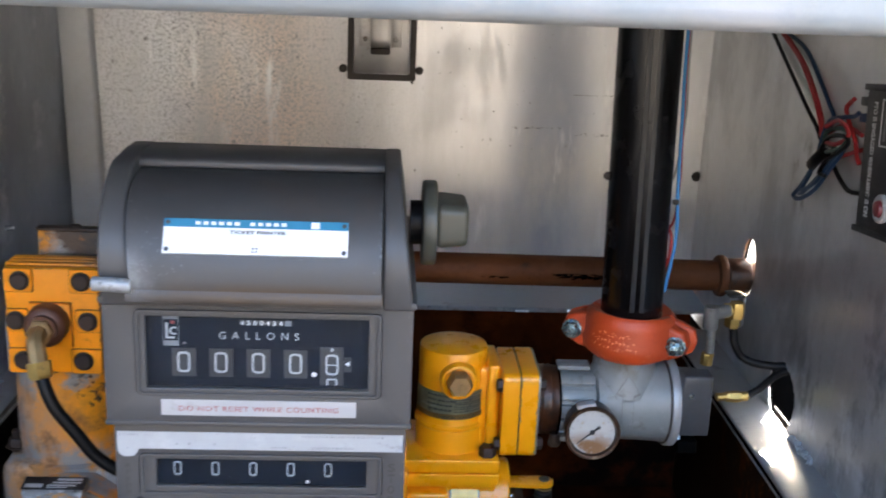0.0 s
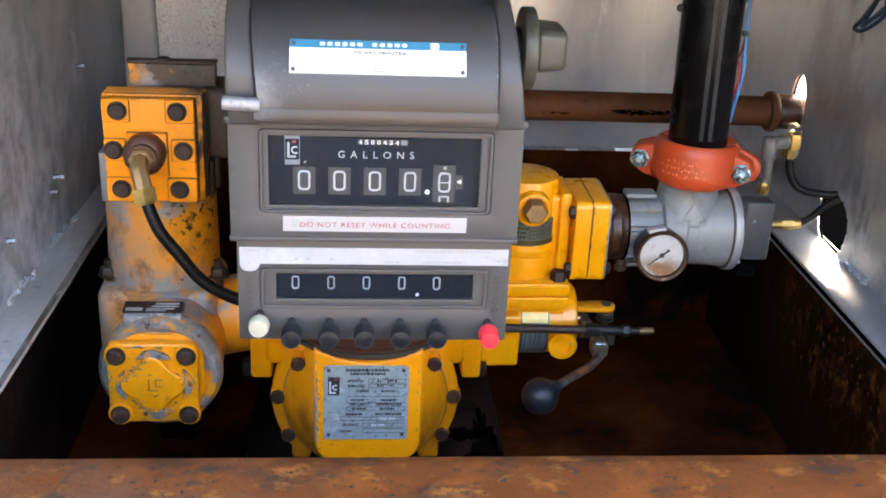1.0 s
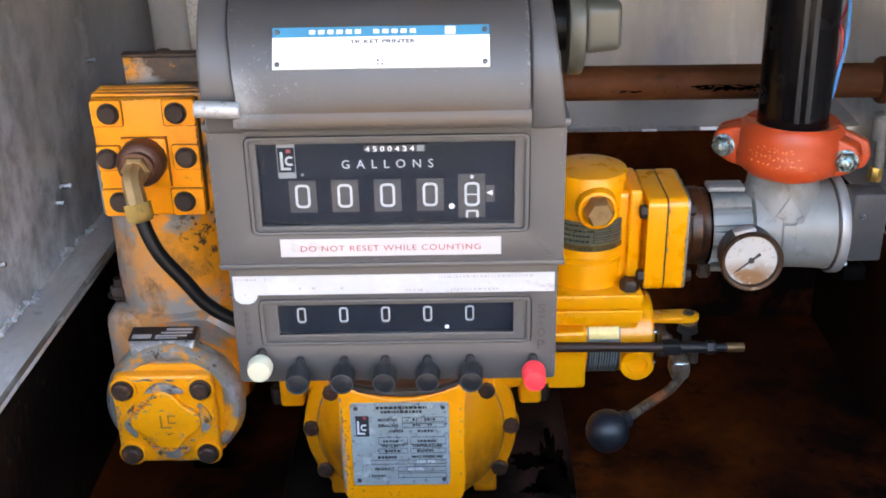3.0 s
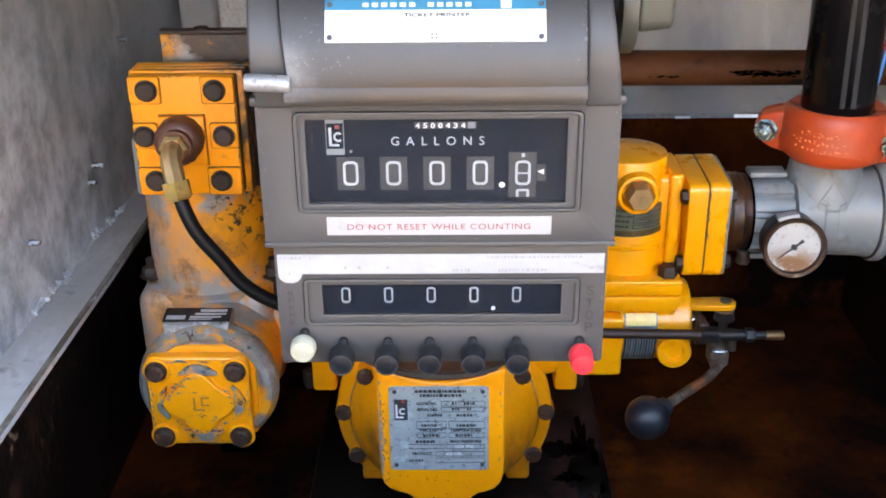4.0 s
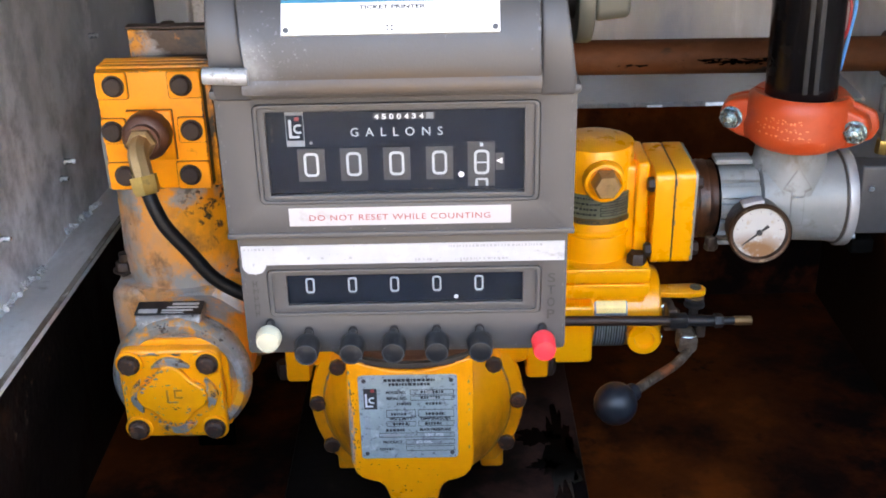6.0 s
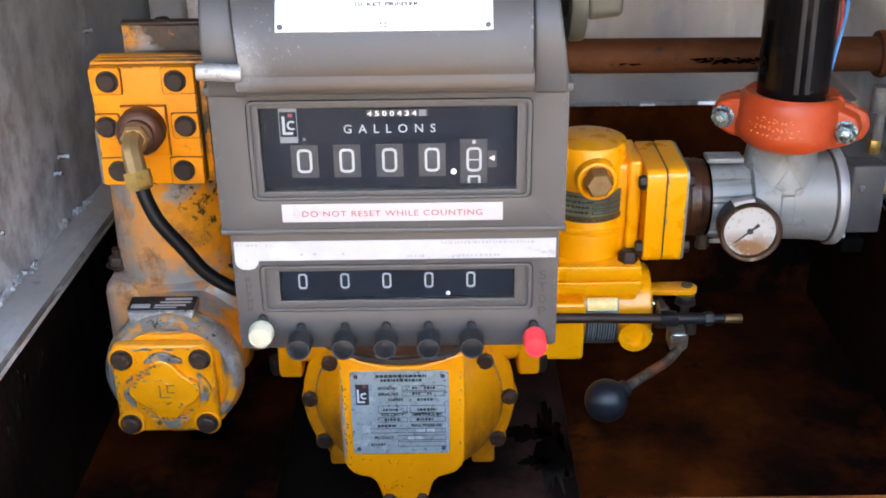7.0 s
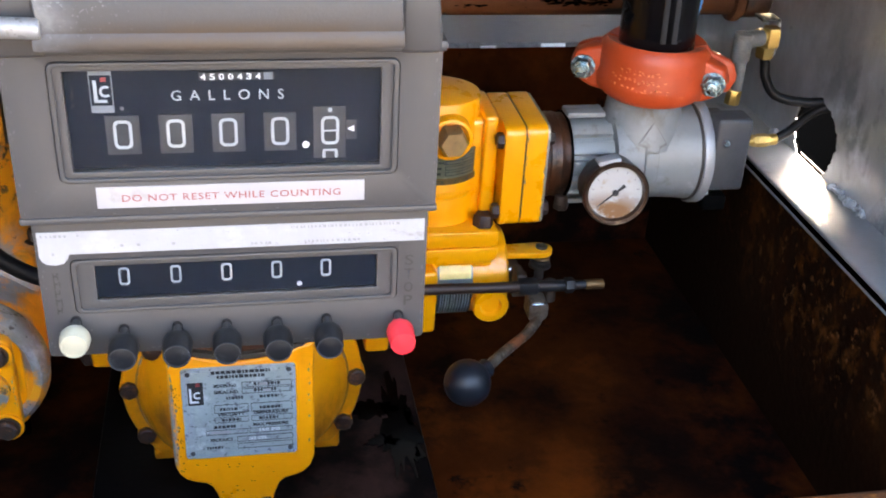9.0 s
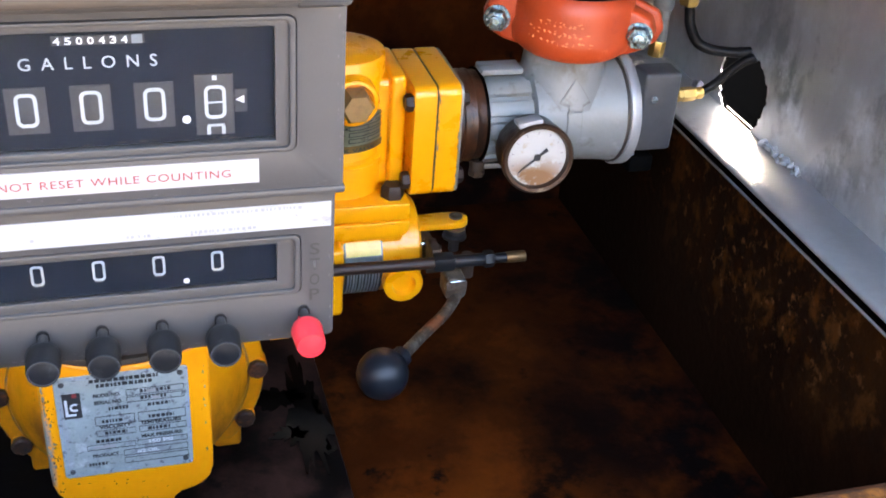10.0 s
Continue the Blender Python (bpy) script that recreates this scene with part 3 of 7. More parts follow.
def solid(name, bm, material, base, label, category, group="", kind="", smooth=38):
    base = Vector(base)
    ob = new(name, mesh_of(name, bm, material, base, smooth))
    ob.location = base
    BASE[ob.name] = base
    return tagged(ob, label, category, group, kind)


def bevel(bm, off, seg=2, angle=35):
    if off:
        es = [e for e in bm.edges if len(e.link_faces) == 2 and e.calc_face_angle(0) > radians(angle)]
        bmesh.ops.bevel(bm, geom=es, offset=off, segments=seg, affect="EDGES", profile=0.5, clamp_overlap=True)
    return bm


def box(x0, x1, y0, y1, z0, z1, bev=0.0015, seg=2, turn=None):
    bm = bmesh.new()
    c = Vector(((x0 + x1) / 2, (y0 + y1) / 2, (z0 + z1) / 2))
    bmesh.ops.create_cube(bm, size=1)
    bmesh.ops.scale(bm, vec=(x1 - x0, y1 - y0, z1 - z0), verts=bm.verts)
    bevel(bm, bev, seg)
    if turn is not None:
        bmesh.ops.transform(bm, matrix=turn, verts=bm.verts)
    bmesh.ops.translate(bm, verts=bm.verts, vec=c)
    return bm


def axis_frame(p, d, up=(0, 0, 1)):
    d = Vector(d).normalized()
    u = Vector(up)
    if abs(d.dot(u)) > 0.95:
        u = Vector((0, 1, 0))
    x = u.cross(d).normalized()
    y = d.cross(x)
    return Matrix(((x.x, y.x, d.x, p[0]), (x.y, y.y, d.y, p[1]), (x.z, y.z, d.z, p[2]), (0, 0, 0, 1)))


def lathe(profile, p, d, seg=32, up=(0, 0, 1)):
    """A turned shape: (radius, distance along d from p)."""
    bm = bmesh.new()
    rings = []
    for r, h in profile:
        if r < 1e-6:
            rings.append([bm.verts.new((0, 0, h))])
        else:
            rings.append([bm.verts.new((r * math.cos(2 * math.pi * i / seg), r * math.sin(2 * math.pi * i / seg), h)) for i in range(seg)])
    for a, b in zip(rings, rings[1:]):
        for i in range(seg):
            j = (i + 1) % seg
            vs = [a[i % len(a)], a[j % len(a)], b[j % len(b)], b[i % len(b)]]
            vs = list(dict.fromkeys(vs))
            if len(vs) > 2:
                bm.faces.new(vs)
    for ring in (rings[0], rings[-1]):
        if len(ring) > 1:
            bm.faces.new(ring)
    bmesh.ops.transform(bm, matrix=axis_frame(p, d, up), verts=bm.verts)
    return bm


def cyl(p, q, r, r2=None, seg=28, ch=0.0):
    d = Vector(q) - Vector(p)
    n = d.length
    r2 = r if r2 is None else r2
    prof = [(r, 0), (r2, n)] if not ch else [(r - ch, 0), (r - ch * 0.3, ch * 0.3), (r, ch), (r2, n - ch), (r2 - ch * 0.3, n - ch * 0.3), (r2 - ch, n)]
    return lathe(prof, p, d, seg)


def prism(poly, ax, a, b, bev=0.0, seg=2, angle=35):
    """A flat outline drawn in the two other axes (in the order x, y, z) and drawn out along ax from a to b."""
    bm = bmesh.new()

    def put(u, v, w):
        return {"x": (w, u, v), "y": (u, w, v), "z": (u, v, w)}[ax]

    lo = [bm.verts.new(put(u, v, a)) for u, v in poly]
    hi = [bm.verts.new(put(u, v, b)) for u, v in poly]
    n = len(poly)
    bm.faces.new(lo)
    bm.faces.new(hi)
    for i in range(n):
        bm.faces.new((lo[i], lo[(i + 1) % n], hi[(i + 1) % n], hi[i]))
    bmesh.ops.recalc_face_normals(bm, faces=bm.faces)
    return bevel(bm, bev, seg, angle)


def rrect(x0, x1, z0, z1, r, n=5):
    """A rectangle's outline with rounded corners."""
    out = []
    for cx, cz, a in ((x1 - r, z1 - r, 0), (x0 + r, z1 - r, 90), (x0 + r, z0 + r, 180), (x1 - r, z0 + r, 270)):
        out += [(cx + r * math.cos(radians(a + 90 * i / n)), cz + r * math.sin(radians(a + 90 * i / n))) for i in range(n + 1)]
    return out


def circle(cx, cz, r, n=28, a0=0.0):
    return [(cx + r * math.cos(a0 + 2 * math.pi * i / n), cz + r * math.sin(a0 + 2 * math.pi * i / n)) for i in range(n)]


def plate(outer, holes, ax, a, b, bev=0.0):
    """A flat sheet with holes through it."""
    bm = bmesh.new()
    bmesh.ops.create_cube(bm, size=1e-6)
    bm.clear()

    def put(u, v, w):
        return {"x": (w, u, v), "y": (u, w, v), "z": (u, v, w)}[ax]

    edges = []
    for loop in (outer, *holes):
        vs = [bm.verts.new(put(u, v, a)) for u, v in loop]
        edges += [bm.edges.new((vs[i], vs[(i + 1) % len(vs)])) for i in range(len(vs))]
    bmesh.ops.triangle_fill(bm, edges=edges, use_beauty=True, use_dissolve=False)
    res = bmesh.ops.extrude_face_region(bm, geom=bm.faces[:])
    vec = {"x": (b - a, 0, 0), "y": (0, b - a, 0), "z": (0, 0, b - a)}[ax]
    bmesh.ops.translate(bm, verts=[v for v in res["geom"] if isinstance(v, bmesh.types.BMVert)], vec=vec)
    bmesh.ops.recalc_face_normals(bm, faces=bm.faces)
    return bevel(bm, bev, 2, 60)


def ring(outer, inner, ax, a, b, bev=0.0):
    return plate(outer, [inner], ax, a, b, bev)


def smooth_path(pts, n=8):
    ps = [Vector(p) for p in pts]
    ps = [ps[0] * 2 - ps[1], *ps, ps[-1] * 2 - ps[-2]]
    out = []
    for i in range(1, len(ps) - 2):
        a, b, c, d = ps[i - 1:i + 3]
        for k in range(n):
            t = k / n
            out.append(0.5 * (2 * b + (c - a) * t + (2 * a - 5 * b + 4 * c - d) * t * t + (3 * b - a - 3 * c + d) * t ** 3))
    out.append(ps[-2])
    return out


def tube(pts, r, seg=12, n=8):
    """A round bar or hose along a smooth line; r is one radius or a list of two."""
    path = smooth_path(pts, n) if n else [Vector(p) for p in pts]
    bm = bmesh.new()
    rings, side = [], None
    for i, p in enumerate(path):
        d = (path[min(i + 1, len(path) - 1)] - path[max(i - 1, 0)]).normalized()
        if side is None:
            side = d.orthogonal().normalized()
        side = (side - d * side.dot(d)).normalized()
        up = d.cross(side)
        rings.append([bm.verts.new(p + (side * math.cos(2 * math.pi * k / seg) + up * math.sin(2 * math.pi * k / seg)) * r) for k in range(seg)])
    for a, b in zip(rings, rings[1:]):
        for k in range(seg):
            bm.faces.new((a[k], a[(k + 1) % seg], b[(k + 1) % seg], b[k]))
    bm.faces.new(rings[0])
    bm.faces.new(rings[-1])
    return bm


def join(*bms):
    """Several shells of one piece in one mesh."""
    out = bmesh.new()
    for b in bms:
        me = bpy.data.meshes.new("tmp")
        b.to_mesh(me)
        b.free()
        out.from_mesh(me)
        bpy.data.meshes.remove(me)
    return out


def hexhead(p, d, r, h, washer=0.0, seg=6):
    """A bolt's head with chamfered corners, over a washer."""
    prof = [(r, 0), (r, h * 0.75), (r * 0.82, h), (0, h)]
    a = lathe(prof, p, d, seg)
    if washer:
        a = join(a, cyl(p, Vector(p) + Vector(d).normalized() * 0.0015, washer, seg=20))
    return a


def roundhead(p, d, r, h):
    return lathe([(r, 0), (r, h * 0.6), (r * 0.88, h * 0.88), (r * 0.6, h), (0, h)], p, d, 20)


def text(name, s, at, width, material, parent, right=(1, 0, 0), up=(0, 0, 1), height=None, thick=0.0002, spacing=1.0, bold=0.012):
    """Lettering whose lower left corner stands at a place, drawn to a width (and height)."""
    cu = bpy.data.curves.new(name, "FONT")
    cu.body, cu.extrude, cu.resolution_u, cu.space_character, cu.offset = s, 0.0, 3, spacing, bold
    tmp = bpy.data.objects.new("tmp", cu)
    me = bpy.data.meshes.new_from_object(tmp)
    bpy.data.objects.remove(tmp)
    co = [v.co.copy() for v in me.vertices]
    x0, x1 = min(c.x for c in co), max(c.x for c in co)
    y0, y1 = min(c.y for c in co), max(c.y for c in co)
    sx = width / (x1 - x0)
    sy = sx if height is None else height / (y1 - y0)
    r, u = Vector(right).normalized(), Vector(up).normalized()
    n = r.cross(u)
    base = BASE[parent.name]
    for v, c in zip(me.vertices, co):
        v.co = Vector(at) + r * (c.x - x0) * sx + u * (c.y - y0) * sy + n * thick - base
    me.name = name
    me.materials.clear()
    me.materials.append(material)
    ob = new(name, me)
    ob.parent = parent
    BASE[ob.name] = base
    return ob


def bars(rects, y, thick=0.0003):
    """Thin raised bars on an upright face that looks to -y: (x0, x1, z0, z1)."""
    return join(*[box(a, b, y - thick, y + 0.0003, c, d, 0) for a, b, c, d in rects])


def zero_ring(cx, cz, w, h, t, y, ythick=0.0004):
    return ring(rrect(cx - w / 2, cx + w / 2, cz - h / 2, cz + h / 2, w * 0.33, 4), rrect(cx - w / 2 + t, cx + w / 2 - t, cz - h / 2 + t, cz + h / 2 - t, w * 0.18, 4), "y", y - ythick, y)


def arc_bar(cx, cz, r, r_in, y):
    """An open ring, thin on an upright face."""
    turn = [radians(a) for a in range(50, 311, 20)]
    return prism([(cx + r * math.cos(a), cz + r * math.sin(a)) for a in turn] + [(cx + r_in * math.cos(a), cz + r_in * math.sin(a)) for a in reversed(turn)], "y", y - 0.0003, y)


def chips(parent, areas, y, material, seed, label="chipped paint", name="chipped_paint"):
    """Ragged flakes lost from a face that looks to -y: areas of (x0, x1, z0, z1, count, width, height)."""
    rng = random.Random(seed)
    bm = bmesh.new()
    for x0, x1, z0, z1, count, w, h in areas:
        for i in range(count):
            cx, cz = rng.uniform(x0, x1), rng.uniform(z0, z1)
            k, s = rng.randint(6, 10), rng.uniform(0.35, 1.0)
            lo = [bm.verts.new((cx + 0.5 * w * s * math.cos(2 * math.pi * j / k) * rng.uniform(0.45, 1.1), y - 0.00025, cz + 0.5 * h * s * math.sin(2 * math.pi * j / k) * rng.uniform(0.45, 1.1))) for j in range(k)]
            bm.faces.new(lo)
    return tagged(part(name, bm, material, parent, label), kind="stuff")

# ---- the cabinet ----
XL, XR, YF, YB = -0.478, 0.414, 0.660, 1.520
TOE = 0.042  # the left wall closes in towards the back
FLOOR = 0.020


def toed(bm, slope=TOE):
    for v in bm.verts:
        v.co.x += slope * (v.co.y - 1.05)
    return bm


solid("ground", box(-30, 30, -30, 30, -1.02, -1.0, 0), YARD_GROUND, (0, 0, -1), "pale worn concrete yard under the parked tank truck", "ground", kind="structure")
# two unseen walls, added to cut side light and the low sky
solid("wall_yard", box(-3.2, -3.0, -8.0, 0.2, -1.0, 2.6, 0), SHADE_WALL, (-3.1, -4, -1), "unseen grey wall added to cut light from the left", "wall", kind="structure")
solid("wall_yard_opposite", box(-14.0, 12.0, -7.2, -7.0, -1.0, 3.1, 0), SHADE_WALL, (0, -7.1, -1), "unseen grey wall added to block the low sky", "wall", kind="structure")
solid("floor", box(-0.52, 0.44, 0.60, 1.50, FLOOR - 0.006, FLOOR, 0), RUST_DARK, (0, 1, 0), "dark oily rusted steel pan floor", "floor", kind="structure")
solid("wall_lower_left", box(-0.473, -0.467, 0.64, 1.48, FLOOR, 0.254, 0), RUST_BLACK, (-0.47, 1, 0), "black flaking rusted steel sump wall", "wall", kind="structure")
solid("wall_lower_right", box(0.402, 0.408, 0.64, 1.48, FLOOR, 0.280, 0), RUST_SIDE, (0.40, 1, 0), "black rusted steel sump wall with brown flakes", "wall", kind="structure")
solid("wall_lower_back", box(-0.467, 0.402, 1.450, 1.456, FLOOR, 0.306, 0), RUST_DARK, (0, 1.45, 0), "dark brown rusted steel sump wall", "wall", kind="structure")
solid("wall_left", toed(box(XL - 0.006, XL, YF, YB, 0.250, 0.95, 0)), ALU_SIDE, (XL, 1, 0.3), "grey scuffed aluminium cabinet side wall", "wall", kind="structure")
hole = [(1.1180 + 0.0400 * math.copysign(abs(math.cos(a)) ** 0.8, math.cos(a)) * (1 + 0.03 * math.sin(5 * a) + 0.022 * math.sin(17 * a) + 0.018 * math.sin(29 * a + 1)), 0.3125 + 0.0340 * math.sin(a) * (1 + 0.022 * math.sin(17 * a) + 0.018 * math.sin(29 * a + 1))) for a in [2 * math.pi * i / 84 for i in range(84)]]
pipe_hole = [(1.272 + 0.0235 * math.cos(a), 0.4125 + 0.036 * math.sin(a)) for a in [2 * math.pi * i / 28 for i in range(28)]]
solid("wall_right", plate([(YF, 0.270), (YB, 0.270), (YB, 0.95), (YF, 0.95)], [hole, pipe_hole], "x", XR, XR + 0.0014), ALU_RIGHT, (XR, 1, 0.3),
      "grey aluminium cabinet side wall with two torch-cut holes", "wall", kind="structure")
# added black skin keeps the sheet's outside from bouncing light into view
solid("wall_right_outer", plate([(YF + 0.003, 0.270), (YB, 0.270), (YB, 0.95), (YF + 0.003, 0.95)], [hole, pipe_hole], "x", XR + 0.0018, XR + 0.0050), DEEP_BLACK, (XR, 1, 0.3), "black outer skin added to stop bounce through the holes", "wall", kind="structure")
back_wall = solid("wall_back", box(XL, XR, YB, YB + 0.006, 0.270, 0.95, 0), ALU_BACK, (0, YB, 0.3), "stained and streaked bare aluminium back wall", "wall", kind="structure")
solid("ceiling", box(XL - 0.026, XR + 0.01, YF, YB + 0.01, 0.95, 0.956, 0), CEILING, (0, 1, 0.95), "unseen cabinet roof sheet, dark grey to cut light", "ceiling", kind="structure")
# truck side beyond the opening is unseen, drawn large to shade the yard
solid("wall_front", box(-5.0, 3.0, YF - 0.004, YF + 0.002, 0.79, 2.10, 0), PAINT_BEAM, (0, YF, 0.9), "grey painted truck side panel over the opening", "wall", kind="structure")
solid("wall_front_left", box(-5.0, XL - 0.0185, YF - 0.004, YF + 0.002, -0.10, 0.79, 0), PAINT_BEAM, (-0.6, YF, 0.4), "grey painted truck side panel beside the opening", "wall", kind="structure")
solid("wall_front_right", box(XR + 0.002, 3.0, YF - 0.004, YF + 0.002, -0.10, 0.79, 0), PAINT_BEAM, (0.6, YF, 0.4), "grey painted truck side panel beside the opening", "wall", kind="structure")
solid("header_trim", box(-0.90, 0.90, 0.640, 0.690, 0.743, 0.800, 0.014, 5), PAINT_BEAM, (0, 0.66, 0.74), "rounded grey-white painted beam over the opening", "beam", kind="structure")
lip = [(0.668, FLOOR), (0.668, 0.286), (0.665, 0.294), (0.657, 0.300), (0.640, 0.3015), (0.575, 0.300), (0.560, 0.296), (0.552, 0.284), (0.550, 0.268), (0.550, 0.10), (0.60, FLOOR)]
solid("front_lip_trim", prism(lip, "x", XL - 0.018, XR + 0.001), RUST_LIP, (0, 0.6, 0.1), "brown rusted steel channel lip with dark worn patches", "channel", kind="structure", smooth=60)
# unseen black blocks, added outside so the torch-cut hole reads dark
solid("chassis_cross_member", box(0.424, 0.70, 1.7005, 1.76, -0.35, 0.200, 0.004), DEEP_BLACK, (0.52, 1.7, -0.35), "unseen black block added to stop glare in the hole", "chassis", kind="structure")
solid("chassis_floor_plate", box(0.424, 0.62, 0.68, 1.70, -0.35, -0.34, 0), DEEP_BLACK, (0.52, 1.0, -0.35), "unseen black plate added to close off light from below", "chassis", kind="structure")
chassis = solid("chassis_rail", box(0.62, 0.70, 0.68, 1.70, -0.35, 0.420, 0.006), DEEP_BLACK, (0.66, 1.8, -0.35), "unseen black block added to keep the hole dark", "chassis", kind="structure")
# unseen plate, added to keep the sun off the pipe sleeve
solid("tank_saddle", box(0.620, 0.628, 1.578, 1.700, 0.4205, 0.760, 0.002), DEEP_BLACK, (0.624, 1.64, 0.42), "unseen black plate added to block sun at the pipe hole", "chassis", kind="structure")


def ledge(name, poly, ax, a, b, base, label, slope=0.0):
    return solid(name, toed(prism(poly, ax, a, b, 0.0008, 1), slope), ALU_EDGE_SHADED if "right" in name else ALU_LEFT if "left" in name else ALU_EDGE, base, label, "ledge", kind="structure")


def weld(parent, pts, rmin, rmax, seed):
    """A wandering bead of weld along a line."""
    rng = random.Random(seed)
    lumps = []
    for p, q in zip(pts, pts[1:]):
        p, q = Vector(p), Vector(q)
        n = max(4, int((q - p).length / 0.0016))
        for i in range(n):
            c = p.lerp(q, i / n) + Vector((rng.uniform(-1, 1), rng.uniform(-1, 1), rng.uniform(-1, 1))) * 0.0026
            b = bmesh.new()
            bmesh.ops.create_icosphere(b, subdivisions=2, radius=rng.uniform(rmin, rmax))
            bmesh.ops.transform(b, matrix=Matrix.Translation(c) @ Euler((rng.uniform(0, 3), rng.uniform(0, 3), 0)).to_matrix().to_4x4() @ Matrix.Diagonal((1.4, rng.uniform(0.5, 1.6), 0.42, 1)), verts=b.verts)
            lumps.append(b)
    return part("weld_bead", join(*lumps), WELD, parent, "bright aluminium weld bead", smooth=180)


led_l = ledge("ledge_left_trim", [(XL - 0.004, 0.267), (-0.4410, 0.2615), (-0.4395, 0.2600), (-0.4395, 0.2550), (-0.4425, 0.2550), (-0.4425, 0.2570), (XL - 0.004, 0.2625)], "y", 0.666, 1.40, (XL, 1, 0.25), "aluminium angle ledge along the side wall", 0.032)
part("worn_edge", toed(box(-0.4450, -0.4392, 0.667, 1.399, 0.2606, 0.2622, 0.0006, 1), 0.032), EDGE_DIRT, led_l, "edge rubbed and stained brown")
led_r = ledge("ledge_right_trim", [(XR, 0.284), (0.3620, 0.2855), (0.3605, 0.2845), (0.3605, 0.2815), (XR, 0.280)], "y", 0.666, 1.40, (XR, 1, 0.28), "aluminium angle ledge along the side wall")
led_b = ledge("ledge_back_trim", [(1.401, 0.309), (YB, 0.312), (YB, 0.307), (1.405, 0.3055), (1.401, 0.3040)], "x", XL + 0.002, XR - 0.002, (0, 1.4, 0.29), "aluminium angle ledge along the back wall")
part("front_edge", box(XL + 0.03, XR - 0.06, 1.3985, 1.4008, 0.3035, 0.3092, 0.0005, 1), WELD, led_b, "bright worn front edge")
# near-white strips paint the glints along the ledge's front edge
part("rubbed_edge", join(prism([(1.3962, 0.3046), (1.3984, 0.3046), (1.3984, 0.3082), (1.3975, 0.3082)], "x", 0.2200, 0.2480), prism([(1.3964, 0.3040), (1.3984, 0.3040), (1.3984, 0.3062), (1.3976, 0.3062)], "x", 0.1500, 0.1680)), EDGE_GLINT, led_b, "bright strip painted as a glint on the edge")
# black strip put in for the shaded gap below the ledge edge
part("flange", box(0.3612, 0.3630, 0.667, 1.400, 0.2755, 0.2813, 0), OIL, led_r, "black strip standing for the shaded gap under the ledge")
part("flange_edge", box(0.3598, 0.3630, 0.667, 1.400, 0.2735, 0.2753, 0.0004, 1), ALU_EDGE, led_r, "bright worn lower edge")
solid("outer_bracket_trim", box(0.4280, 0.4300, 1.050, 1.170, 0.240, 0.2760, 0.0005), BRACKET_BROWN, (0.429, 1.1, 0.24), "dull brown-grey steel bracket outside the torch-cut hole", "bracket", kind="structure")
weld(led_l, [(-0.4780, 0.9680, 0.2750), (-0.4770, 1.0030, 0.2720)], 0.0010, 0.0023, 3)
weld(led_l, [(-0.4770, 1.0110, 0.2730), (-0.4740, 1.0630, 0.2690)], 0.0010, 0.0023, 4)
weld(led_l, [(-0.4720, 1.1270, 0.2750), (-0.4710, 1.1560, 0.2700)], 0.0010, 0.0023, 5)
weld(led_l, [(-0.4700, 1.1610, 0.2720), (-0.4680, 1.2240, 0.2650)], 0.0010, 0.0023, 6)
weld(led_r, [(XR - 0.003, 1.066, 0.2865), (XR - 0.004, 1.030, 0.2865), (XR - 0.004, 1.003, 0.2865)], 0.0014, 0.0032, 7)
weld(led_r, [(XR - 0.003, 1.178, 0.286), (XR - 0.003, 1.19, 0.286)], 0.003, 0.0050, 8)
post = prism([(-0.4525, 1.519), (-0.4525, 1.503), (-0.4505, 1.500), (-0.4125, 1.500), (-0.4095, 1.503), (-0.4095, 1.519)], "z", 0.304, 0.949, 0.001)
for v in post.verts:
    v.co.x -= 0.026 * (v.co.z - 0.39)
solid("corner_post_trim", post, ALU_POST, (-0.44, 1.5, 0.3),
      "light grey aluminium corner post against the back wall", "post", kind="structure")
for y, z, n in ((1.2810, 0.4340, 0.010), (1.1600, 0.3380, 0.012), (1.1440, 0.3260, 0.008), (0.9960, 0.3290, 0.009)):
    x = XL + TOE * (y - 1.05)
    solid("screw_tip", cyl((x - 0.002, y, z), (x + n, y - 0.002, z + 0.001), 0.0034, 0.0024, 10, 0.0005), ZINC, (x, y, z), "bright screw tip poking through the side wall", "screw", "screw tips in the side wall")
solid("rivet_stain", lathe([(0.0075, 0), (0.0066, 0.002), (0.003, 0.004), (0, 0.0045)], (0.4105, YB, 0.468), (0, -1, 0), 8), SEALANT, (0.4105, YB, 0.468), "rusty dark bolt head on the back wall", "bolt")

chips(back_wall, [(0.226, 0.290, 0.5765, 0.5775, 26, 0.0050, 0.0010), (0.145, 0.215, 0.5285, 0.5315, 26, 0.0050, 0.0014), (0.236, 0.296, 0.520, 0.5245, 20, 0.0055, 0.0014), (0.02, 0.20, 0.50, 0.70, 34, 0.0022, 0.0030)], YB, SEALANT, 41, "fine dark scratches", "scratch")

# recessed latch pan in the back wall
latch = thing("paddle_latch", (-0.036, YB, 0.59), "recessed steel paddle latch with a dark gasket edge", "latch")
part("gasket", ring(rrect(-0.082, 0.010, 0.589, 0.715, 0.003, 2), rrect(-0.074, 0.002, 0.597, 0.707, 0.003, 2), "y", YB - 0.006, YB - 0.0005), SEALANT, latch, "dark sealant edge")
part("pan", box(-0.073, 0.001, YB - 0.004, YB - 0.0005, 0.598, 0.706, 0.001), LATCH_STEEL, latch)
